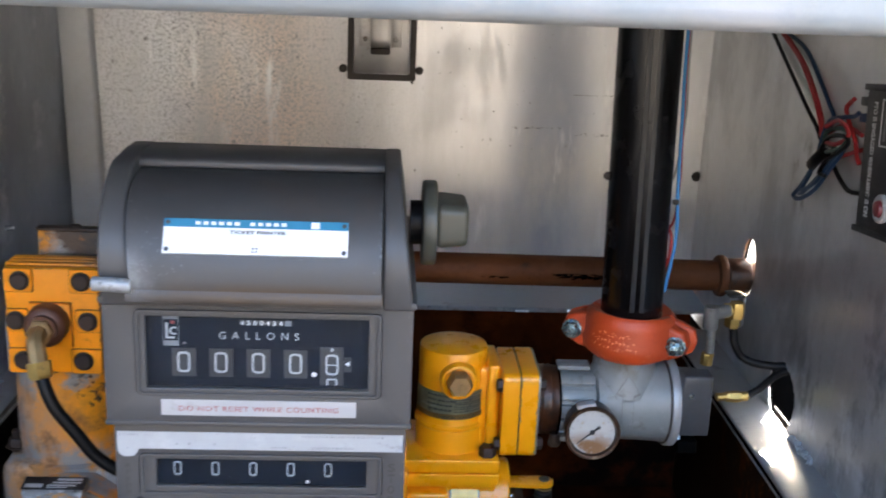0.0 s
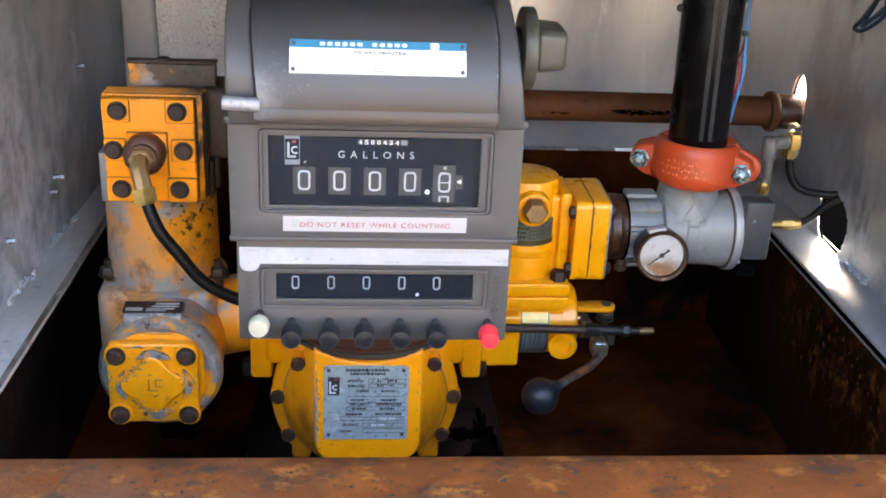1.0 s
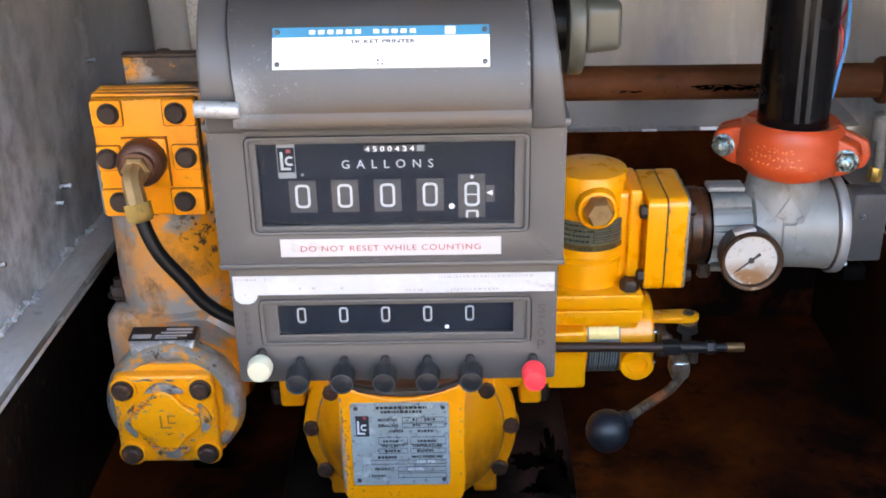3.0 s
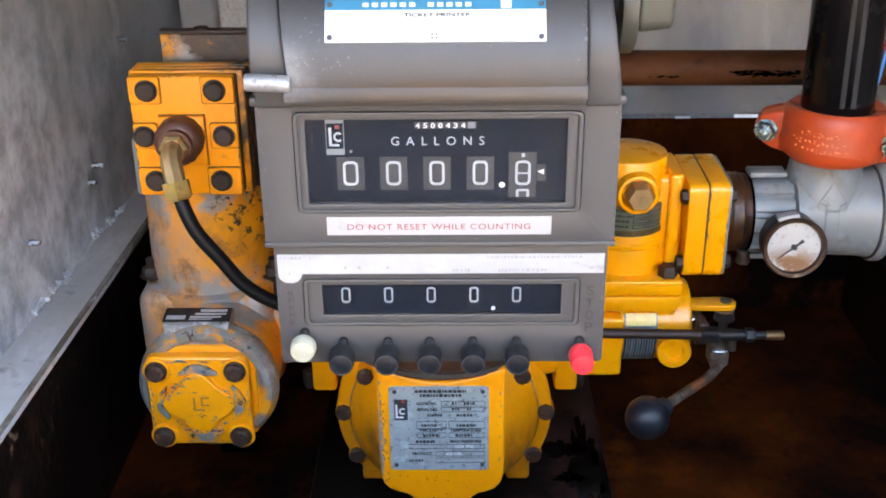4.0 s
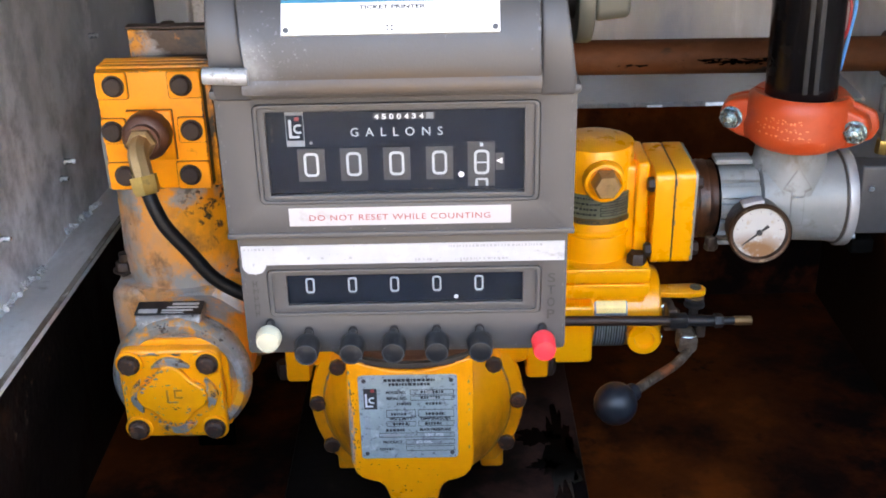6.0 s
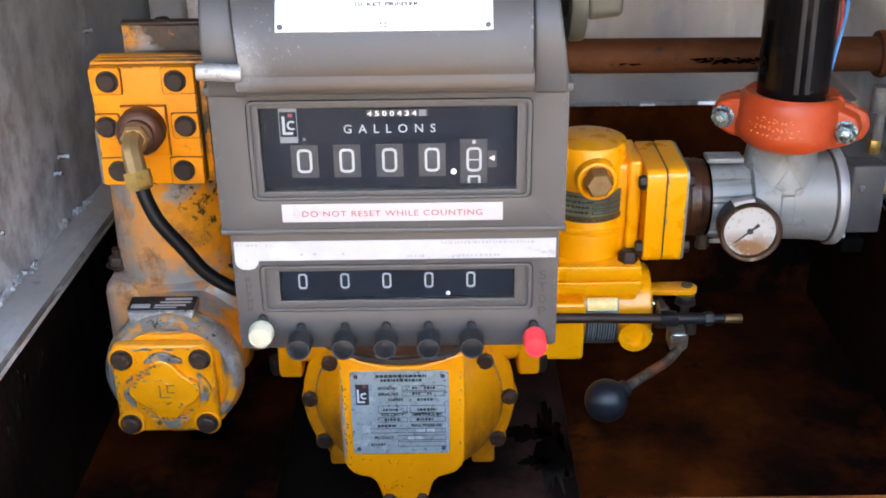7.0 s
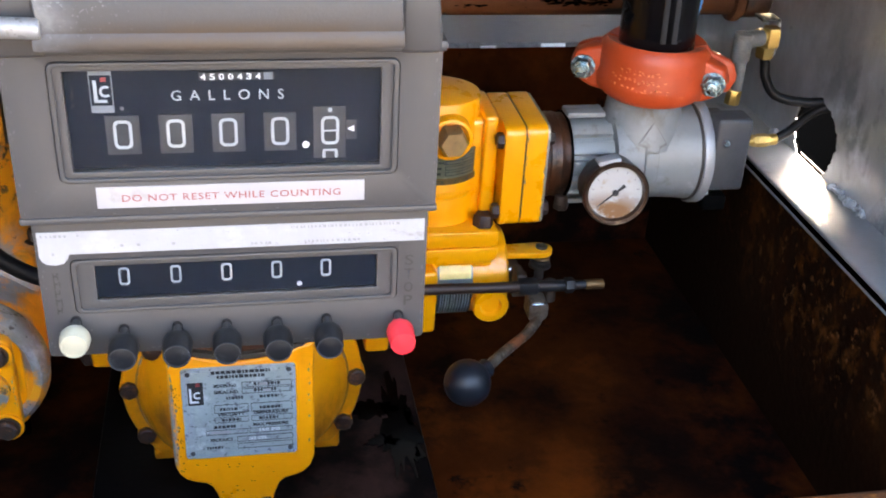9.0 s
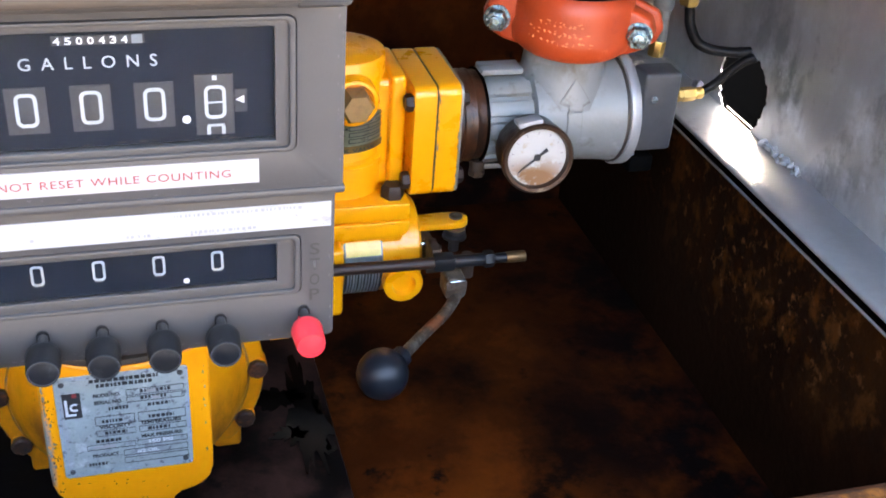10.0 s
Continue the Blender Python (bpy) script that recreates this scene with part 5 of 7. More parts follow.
BUNDLE = (
    (RUBBER, 0.4090, ((1.275, 0.694), (1.209, 0.660), (1.137, 0.628), (1.107, 0.613), (1.086, 0.597), (1.058, 0.591), (1.043, 0.580), (1.026, 0.572), (1.004, 0.570), (0.983, 0.573))),
    (CABLE_RED, 0.4085, ((1.243, 0.696), (1.183, 0.675), (1.135, 0.652), (1.103, 0.625), (1.089, 0.602), (1.072, 0.582), (1.077, 0.567), (1.059, 0.579), (1.046, 0.592), (1.010, 0.606), (0.986, 0.614))),
    (CABLE_RED, 0.4070, ((1.226, 0.696), (1.164, 0.672), (1.121, 0.651), (1.091, 0.624), (1.089, 0.607), (1.065, 0.615), (1.040, 0.626), (1.017, 0.627), (0.990, 0.626))),
    (CABLE_RED, 0.4030, ((1.011, 0.656), (1.021, 0.651), (1.023, 0.644), (1.011, 0.630), (0.998, 0.619), (0.986, 0.608), (0.980, 0.601))),
    (CABLE_RED, 0.3960, ((1.051, 0.623), (1.031, 0.632), (1.013, 0.634), (0.998, 0.629), (1.002, 0.620), (1.023, 0.611), (1.046, 0.609))),
    (CABLE_NAVY, 0.4040, ((1.218, 0.699), (1.153, 0.686), (1.096, 0.660), (1.070, 0.642), (1.056, 0.629), (1.070, 0.611), (1.089, 0.578), (1.119, 0.548), (1.130, 0.536), (1.114, 0.536), (1.080, 0.554), (1.045, 0.582), (1.024, 0.603), (1.016, 0.618))),
    (CABLE_NAVY, 0.4010, ((0.992, 0.646), (1.004, 0.641), (1.022, 0.637), (1.054, 0.629), (1.070, 0.612), (1.075, 0.584), (1.098, 0.560), (1.113, 0.543), (1.094, 0.549), (1.063, 0.572), (1.041, 0.591))),
    (CABLE_GREEN, 0.3980, ((1.046, 0.599), (1.024, 0.606), (1.006, 0.613), (1.000, 0.624), (1.018, 0.627), (1.046, 0.620), (1.054, 0.608), (1.031, 0.606))),
    (RUBBER, 0.3955, ((1.068, 0.583), (1.056, 0.601), (1.035, 0.616), (1.007, 0.622), (0.995, 0.618), (1.009, 0.606), (1.038, 0.592), (1.054, 0.577), (1.033, 0.578))),
    (CABLE_NAVY, 0.4000, ((1.074, 0.587), (1.090, 0.566), (1.100, 0.549), (1.072, 0.562), (1.047, 0.584), (1.021, 0.604))),
)
harness = thing("wire_harness", (0.395, 1.06, 0.53), "tangled bundle of red, blue, green and black wires", "wires")
for m, x, pts in BUNDLE:
    part("wire", tube([(x + 0.0012 * math.sin(2.1 * i), y, z) for i, (y, z) in enumerate(pts)], 0.0022, 8), m, harness)
part("cable_tie", tube([(0.398, 1.078, 0.580), (0.396, 1.064, 0.588), (0.399, 1.052, 0.598)], 0.0060, 10), RUBBER, harness, "black tape round the bundle")

# ---- flow meter ----
MX, MZ, MY = -0.124, 0.1315, 1.030
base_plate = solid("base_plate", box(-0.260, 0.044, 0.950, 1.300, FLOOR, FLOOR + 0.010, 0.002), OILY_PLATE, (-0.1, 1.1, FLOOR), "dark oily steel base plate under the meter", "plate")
meter = thing("flow_meter", (MX, 1.05, FLOOR + 0.010), "yellow enamelled flow meter body with a bolted round cover", "flow meter")
part("housing", lathe([(0.098, 0), (0.100, 0.010), (0.100, 0.17), (0.09, 0.19), (0, 0.19)], (MX, MY + 0.010, MZ), (0, 1, 0), 56), YELLOW_METER, meter)
cover = lathe([(0.1035, 0.012), (0.1035, 0.002), (0.1020, 0.0), (0.0905, -0.002), (0.0865, -0.010), (0.078, -0.026), (0.060, -0.042), (0.035, -0.050), (0, -0.052)], (MX, MY, MZ), (0, 1, 0), 64)
cut = bmesh.ops.bisect_plane(cover, geom=cover.verts[:] + cover.edges[:] + cover.faces[:], plane_co=(0, 0, 0.062), plane_no=(0, 0, -1), clear_outer=True)
bmesh.ops.holes_fill(cover, edges=[e for e in cover.edges if e.is_boundary])
part("cover", cover, YELLOW_METER, meter, "domed yellow cover")
for x, z in ((0.0975, 0.002), (-0.0965, 0.002), (0.0865, -0.047), (-0.0855, -0.047), (0.0735, 0.050), (-0.0735, 0.050)):
    x, z = MX + x, MZ + z
    front = MY - (0.014 if z > MZ + 0.03 else 0.0015)
    part("boss", cyl((x, MY + 0.012, z), (x, front, z), 0.0084, seg=18, ch=0.001), YELLOW_METER, meter)
    part("bolt", hexhead((x, front, z), (0, -1, 0), 0.0082, 0.0055, 0.0, 8), BOLT_RUST, meter)
# thin brown ring where the dome meets the flange
crease = lathe([(0.0893, -0.0030), (0.0905, -0.0022), (0.0916, -0.0024), (0.0905, -0.0034)], (MX, MY, MZ), (0, 1, 0), 64)
bmesh.ops.bisect_plane(crease, geom=crease.verts[:] + crease.edges[:] + crease.faces[:], plane_co=(0, 0, MZ + 0.048), plane_no=(0, 0, 1), clear_outer=True)
part("crease", crease, CAST_MARK, meter, "thin brown ring in the crease of the cover")
half_out = [(-0.0525, 0.262), (-0.0525, 0.170), (-0.0520, 0.156), (-0.0495, 0.1475), (-0.0445, 0.1415), (-0.0380, 0.1385), (-0.0300, 0.1365), (-0.0255, 0.1325), (-0.0225, 0.1250), (-0.0200, 0.1150), (-0.0165, 0.1020), (-0.0125, 0.070)]
out = [(-0.1245 + x, z) for x, z in half_out] + [(-0.1245 - x, z) for x, z in reversed(half_out)]
arc = [(-0.0735 - 0.103 * i / 12, 0.262 - 0.014 * math.sin(math.pi * i / 12)) for i in range(1, 12)]
bracket = part("front_bracket", prism(out + arc, "y", 0.8965, 0.912, 0.0025, 3), YELLOW_METER, meter, "yellow front bracket with chipped edges")
part("bracket_web", prism([(-0.172, 0.250), (-0.172, 0.165), (-0.160, 0.150), (-0.145, 0.135), (-0.103, 0.135), (-0.088, 0.150), (-0.077, 0.165), (-0.077, 0.250)], "y", 0.911, 1.000, 0.004), YELLOW_METER, meter)
for x in (-0.1385, -0.1095):
    part("bolt", hexhead((x, 0.8965, 0.1145), (0, -1, 0), 0.0058, 0.005), BOLT_BROWN, bracket)
for x0, x1 in ((-0.206, -0.185), (-0.063, -0.040)):
    part("foot", box(x0, x1, MY + 0.006, MY + 0.09, 0.048, 0.066, 0.003), YELLOW_METER, meter)
part("inlet_flange", box(-0.250, -0.2265, 1.035, 1.150, 0.152, 0.255, 0.004), YELLOW_METER, meter)
part("outlet_flange", box(-0.0185, 0.0035, 1.035, 1.150, 0.152, 0.255, 0.004), YELLOW_METER, meter)
for x in (-0.254, 0.005):
    part("bolt", hexhead((x, 1.052, 0.166), (0, 0, -1), 0.0075, 0.018), BOLT_BROWN, meter)
part("shoulder", box(-0.235, -0.015, 1.03, 1.16, 0.17, 0.262, 0.010, 3), YELLOW_METER, meter)
drum = part("pedestal", lathe([(0.080, 0.0), (0.086, 0.003), (0.086, 0.012), (0.083, 0.014), (0.083, 0.05)], (MX, 0.975, 0.252), (0, 0, 1), 56), DRUM, meter, "brown metal drum under the register")
part("pedestal_ring", lathe([(0.0862, 0.0), (0.0895, 0.0005), (0.0895, 0.0040), (0.0862, 0.0045)], (MX, 0.975, 0.2580), (0, 0, 1), 56), BRACKET_BROWN, meter, "dark grey ring round the drum")
# maker's plate: etched, mostly illegible
PY = 0.8962
plate_ob = part("nameplate", prism(rrect(-0.1675, -0.0855, 0.1630, 0.2455, 0.003, 3), "y", PY - 0.0012, PY, 0.0003, 1), PLATE, meter, "worn etched metal nameplate")
for x in (-0.1625, -0.0905):
    for z in (0.1685, 0.2405):
        part("rivet", roundhead((x, PY - 0.0012, z), (0, -1, 0), 0.0019, 0.001), DARK_GREY, plate_ob)
PF = PY - 0.0012
part("logo_block", bars([(-0.1632, -0.1522, 0.2130, 0.2330)], PF), BLACK_INK, plate_ob, "black square emblem")
part("logo_mark", join(bars([(-0.1621, -0.1604, 0.2152, 0.2282), (-0.1621, -0.1556, 0.2152, 0.2167)], PF - 0.0003), arc_bar(-0.1562, 0.2218, 0.0031, 0.0018, PF - 0.0003)), WHITE, plate_ob)
part("logo_dot", bars([(-0.1572, -0.1543, 0.2298, 0.2326)], PF - 0.0004), RED_INK, plate_ob)
rows = []
rng = random.Random(5)
for z, a, b in ((0.2395, -0.146, -0.104), (0.2355, -0.142, -0.108)):
    x = a
    while x < b:
        w = rng.uniform(0.0012, 0.0035)
        rows.append((x, min(x + w, b), z, z + 0.0026))
        x += w + 0.0007
for z, segs in ((0.2165, ((-0.136, -0.124), (-0.112, -0.098))), (0.1905, ((-0.146, -0.130),)), (0.1715, ((-0.152, -0.140),)), (0.2225, ((-0.116, -0.100),)), (0.2280, ((-0.116, -0.097),)), (0.2065, ((-0.141, -0.128), (-0.112, -0.096))), (0.1968, ((-0.140, -0.126), (-0.113, -0.099)))):
    for a, b in segs:
        x = a
        while x < b:
            w = rng.uniform(0.001, 0.0025)
            rows.append((x, min(x + w, b), z, z + 0.0024))
            x += w + 0.0007
tagged(part("illegible_line", bars(rows, PF), PLATE_INK, plate_ob), kind="stuff")
fields = []
for a, b, c, d in ((-0.1245, -0.0885, 0.2265, 0.2315), (-0.1245, -0.0885, 0.2210, 0.2255), (-0.145, -0.1205, 0.2045, 0.2120), (-0.1185, -0.0885, 0.2045, 0.2120), (-0.145, -0.1205, 0.1955, 0.2005),
                   (-0.1185, -0.0885, 0.1955, 0.2005), (-0.152, -0.1215, 0.1845, 0.1890), (-0.1205, -0.0885, 0.1845, 0.1890), (-0.1295, -0.0885, 0.1770, 0.1820), (-0.1295, -0.0885, 0.1705, 0.1755)):
    t = 0.00035
    fields += [(a, b, c, c + t), (a, b, d - t, d), (a, a + t, c + t, d - t), (b - t, b, c + t, d - t)]
part("field_frames", bars(fields, PF), PLATE_INK, plate_ob)
for s, x, z, w in (("MODEL NO.", -0.1445, 0.2275, 0.0165), ("SERIAL NO.", -0.1445, 0.2218, 0.0175), ("TEMPERATURE", -0.1175, 0.2016, 0.026), ("VISCOSITY", -0.143, 0.2016, 0.020), ("MAX PRESSURE", -0.1175, 0.1905, 0.026),
                   ("PRODUCT", -0.149, 0.1782, 0.0165)):
    text("lettering", s, (x, PF, z), w, PLATE_INK, plate_ob, height=0.0031, bold=0.05)
for s, x, z, w in (("150 PSI", -0.113, 0.1852, 0.0150), ("#2 OIL", -0.121, 0.1778, 0.0140)):
    text("stamped_lettering", s, (x, PF, z), w, WHITE, plate_ob, height=0.0033, bold=0.03)
for r in ((-0.112, -0.106, 0.2278, 0.2302), (-0.109, -0.104, 0.2222, 0.2244), (-0.148, -0.134, 0.1856, 0.1878)):
    part("stamped_bar", bars([r], PF - 0.0002), STICKER, plate_ob, "illegible stamped figures")
part("drain_cap", lathe([(0.013, 0), (0.013, 0.005), (0.010, 0.008), (0.005, 0.009), (0, 0.0092)], (-0.026, 0.966, FLOOR + 0.010), (0, 0, 1), 24), OIL, base_plate, "black round drain cap")
rng = random.Random(61)


def splash(cx, cy, rx, ry, rough, n):
    """A flat puddle with a torn edge."""
    ph = [rng.uniform(0, 6.28) for _ in range(5)]
    pts = []
    for i in range(n):
        a = 2 * math.pi * i / n
        k = 1 + rough * (0.5 * math.sin(3 * a + ph[0]) + 0.45 * math.sin(7 * a + ph[1]) + 0.4 * math.sin(13 * a + ph[2]) + 0.35 * math.sin(21 * a + ph[3])) + rng.uniform(-0.06, 0.06)
        pts.append((cx + rx * k * math.cos(a), cy + ry * k * math.sin(a)))
    return prism(pts, "z", FLOOR + 0.0102, FLOOR + 0.0110)


solid("oil_pool", join(splash(0.022, 1.085, 0.016, 0.070, 0.30, 90), splash(0.000, 1.112, 0.022, 0.014, 0.30, 44), splash(0.004, 1.062, 0.015, 0.008, 0.35, 36), splash(0.036, 1.040, 0.004, 0.010, 0.3, 24), splash(0.034, 1.098, 0.004, 0.016, 0.3, 24)), OIL_POOL,
      (0.03, 1.085, FLOOR + 0.01), "glossy black oil spill on the steel plate", "oil spill", kind="stuff")

# ---- register on the meter ----
reg = thing("meter_register", (-0.123, 0.93, 0.315), "taupe mechanical register with ticket printer and preset counter", "register")
RX0, RX1 = -0.2425, -0.0035
FY = 0.8165
up_face = rrect(RX0, RX1, 0.4085, 0.514, 0.004, 3)
win = rrect(-0.2185, -0.0275, 0.4325, 0.5045, 0.0045, 4)
upper = part("upper_body", plate(up_face, [win], "y", FY, FY + 0.012, 0.0012), TAUPE, reg)
part("upper_shell", prism([(FY + 0.010, 0.4085), (1.060, 0.4085), (1.060, 0.522), (FY + 0.010, 0.513)], "x", RX0, RX1, 0.003), TAUPE, reg)
part("shoulder_rib", prism([(FY - 0.004, 0.5085), (FY - 0.004, 0.5155), (1.055, 0.5185), (1.055, 0.5085)], "x", RX0 - 0.0025, RX1 + 0.0025, 0.0025), TAUPE, reg)
part("waist_rib", box(RX0 - 0.001, RX1 + 0.001, FY - 0.0015, 1.055, 0.4070, 0.4115, 0.0015), TAUPE, reg)
part("window_rim", ring(rrect(-0.2180, -0.0280, 0.4330, 0.5040, 0.0042, 4), rrect(-0.2154, -0.0310, 0.4352, 0.5018, 0.0030, 3), "y", FY - 0.0012, FY + 0.008, 0.0006), TAUPE, reg)
part("window_bezel", ring(rrect(-0.2155, -0.0309, 0.4351, 0.5019, 0.0030, 3), rrect(-0.2108, -0.0378, 0.4385, 0.4985, 0.0008, 2), "y", FY + 0.0010, FY + 0.008, 0.0006), TAUPE, reg)
DY = FY + 0.0065
dial = part("dial_panel", box(-0.2125, -0.0360, DY, DY + 0.002, 0.4370, 0.4995, 0), DIAL, reg, "black counter face")
for i, x in enumerate((-0.1822, -0.1533, -0.1242, -0.0951)):
    w = part("number_wheel", box(x - 0.0092, x + 0.0092, DY - 0.0006, DY + 0.0002, 0.4470, 0.4705, 0), WHEEL, dial)
    part("digit", zero_ring(x, 0.4592, 0.0102, 0.0172, 0.0017, DY - 0.0007), DIGIT, w)
w = part("number_wheel", box(-0.0760, -0.0575, DY - 0.0006, DY + 0.0002, 0.4415, 0.4735, 0), WHEEL, dial)
part("digit", join(zero_ring(-0.0665, 0.4590, 0.0104, 0.0176, 0.0017, DY - 0.0007), bars([(-0.0710, -0.0620, 0.4584, 0.4592), (-0.0676, -0.0654, 0.4705, 0.4728), (-0.0705, -0.0625, 0.4460, 0.4472), (-0.0710, -0.0692, 0.4418, 0.4460), (-0.0638, -0.0620, 0.4418, 0.4460)], DY - 0.0008)), DIGIT, w)
part("index_block", box(-0.0570, -0.0510, DY - 0.0005, DY + 0.0002, 0.4530, 0.4650, 0), WHEEL, dial)
part("pointer", prism([(-0.0565, 0.4598), (-0.0525, 0.4618), (-0.0525, 0.4578)], "y", DY - 0.001, DY - 0.0004), WHITE, dial)
part("decimal_point", cyl((-0.0805, DY - 0.0006, 0.4502), (-0.0805, DY, 0.4502), 0.0020, seg=14), WHITE, dial)
text("lettering", "GALLONS", (-0.1545, DY - 0.0002, 0.4788), 0.0620, DIGIT, dial, height=0.0061, spacing=2.0, bold=0.004)
tot = part("totaliser_window", box(-0.1390, -0.0975, DY - 0.0004, DY + 0.0002, 0.4905, 0.4950, 0), BLACK_INK, dial)
for i, ch in enumerate("4500434"):
    wheel = part("totaliser_wheel", box(-0.1386 + 0.0050 * i, -0.1344 + 0.0050 * i, DY - 0.0008, DY - 0.0003, 0.4907, 0.4948, 0), WHEEL, tot)
    text("figure", ch, (-0.1380 + 0.0050 * i, DY - 0.0009, 0.4910), 0.0029, WHITE, wheel, height=0.0036, bold=0.02)
part("totaliser_wheel", bars([(-0.1034, -0.0985, 0.4907, 0.4949)], DY - 0.0006), EMBLEM_PRINT, tot, "pale last totaliser wheel")
em = part("emblem", bars([(-0.1978, -0.1856, 0.4724, 0.4988)], DY), EMBLEM_PRINT, dial, "small black and white maker's emblem")
part("emblem_field", bars([(-0.1973, -0.1861, 0.4768, 0.4944)], DY - 0.0003), DIAL, em)
part("emblem_mark", join(bars([(-0.1957, -0.1938, 0.4785, 0.4915), (-0.1957, -0.1888, 0.4785, 0.4801)], DY - 0.0005), arc_bar(-0.1893, 0.4850, 0.0034, 0.0020, DY - 0.0005)), DIGIT, em)
part("emblem_dot", bars([(-0.1915, -0.1885, 0.4908, 0.4932)], DY - 0.0006), RED_INK, em)
part("trade_mark", cyl((-0.1815, DY - 0.0003, 0.4747), (-0.1815, DY, 0.4747), 0.0011, seg=10), PALE_INK, dial)
pane = part("window_pane", box(-0.2106, -0.0380, FY + 0.0030, FY + 0.0042, 0.4380, 0.4990, 0), GLASS, reg, "clear window pane")
pane.visible_shadow = False
lab = part("warning_label", box(-0.1995, -0.0468, FY - 0.0006, FY + 0.0002, 0.4165, 0.4298, 0), STICKER, reg, "white label with red capitals")
text("lettering", "DO NOT RESET WHILE COUNTING", (-0.1855, FY - 0.0007, 0.4205), 0.1245, RED_INK, lab, height=0.0043, spacing=1.12, bold=0.0)
# lower counter unit
LY = 0.8225
lo_face = rrect(-0.2385, -0.0065, 0.3120, 0.4085, 0.003, 3)
lwin = rrect(-0.2200, -0.0245, 0.3420, 0.3800, 0.0040, 4)
part("lower_body", plate(lo_face, [lwin], "y", LY, LY + 0.012, 0.0012), TAUPE, reg)
part("lower_shell", box(-0.2385, -0.0065, LY + 0.010, 1.050, 0.3120, 0.4085, 0.003), TAUPE, reg)
part("preset_rim", ring(rrect(-0.2195, -0.0250, 0.3425, 0.3795, 0.0038, 4), rrect(-0.2165, -0.0282, 0.3450, 0.3772, 0.0026, 3), "y", LY - 0.0012, LY + 0.006, 0.0006), TAUPE, reg)
part("preset_bezel", ring(rrect(-0.2166, -0.0281, 0.3449, 0.3773, 0.0026, 3), rrect(-0.2065, -0.0375, 0.3505, 0.3745, 0.0008, 2), "y", LY + 0.0008, LY + 0.006, 0.0005), TAUPE, reg)
PYD = LY + 0.0045
pd = part("preset_panel", box(-0.2080, -0.0360, PYD, PYD + 0.002, 0.3495, 0.3755, 0), DIAL, reg, "black preset counter face")
for x in (-0.1902, -0.1598, -0.1295, -0.0991, -0.0688):
    part("digit", zero_ring(x, 0.3648, 0.0064, 0.0120, 0.0012, PYD - 0.0002), DIGIT, pd)
    part("tick", bars([(x - 0.0024, x + 0.0022, 0.3577, 0.3584)], PYD), WHEEL, pd)
part("decimal_point", cyl((-0.0853, PYD - 0.0004, 0.3538), (-0.0853, PYD, 0.3538), 0.0016, seg=12), WHITE, pd)
pane2 = part("preset_pane", box(-0.2070, -0.0370, LY + 0.0012, LY + 0.0022, 0.3500, 0.3750, 0), GLASS, reg, "clear window pane")
pane2.visible_shadow = False
st = [(-0.2365, 0.3990), (-0.2365, 0.3830), (-0.2355, 0.3800), (-0.2325, 0.3775), (-0.2275, 0.3768), (-0.2230, 0.3780), (-0.2205, 0.3810), (-0.2195, 0.3840), (-0.0085, 0.3840), (-0.0085, 0.3990)]
strip = part("instruction_strip", prism(st, "y", LY - 0.0006, LY + 0.0002), STRIP, reg, "worn white instruction strip, print rubbed off")
rng = random.Random(8)
worn = []
for x0, x1, z, gap in ((-0.2345, -0.2190, 0.3955, 0.0012), (-0.2140, -0.2120, 0.3955, 0.001), (-0.0900, -0.0250, 0.3958, 0.0009), (-0.1140, -0.1020, 0.3858, 0.0012), (-0.0820, -0.0500, 0.3858, 0.0012), (-0.1900, -0.1500, 0.3880, 0.012), (-0.2290, -0.2270, 0.3835, 0.001)):
    x = x0
    while x < x1:
        wd = rng.uniform(0.0006, 0.002)
        worn.append((x, x + wd, z, z + 0.0016))
        x += wd + gap * rng.uniform(0.6, 1.8)
tagged(part("rubbed_print", bars(worn, LY - 0.0006), FAINT_INK, strip, "rubbed illegible print"), kind="stuff")
for i, ch in enumerate("STOP"):
    text("raised_letter", ch, (-0.0200, LY - 0.0005, 0.3665 - 0.0098 * i), 0.0055, EMBOSS, reg, height=0.0074, bold=0.01)
marks = []
for i in range(5):
    z = 0.3665 - 0.0060 * i
    marks += [(-0.2306, -0.2298, z, z + 0.0046), (-0.2282 + 0.0006 * (i % 2), -0.2274 + 0.0006 * (i % 2), z + 0.0010 * (i % 3), z + 0.0046), (-0.2298, -0.2280, z + 0.0020 + 0.0009 * (i % 2), z + 0.0027 + 0.0009 * (i % 2))]
part("raised_marks", bars(marks, LY), EMBOSS, reg, "worn raised marks")
KZ = 0.3255


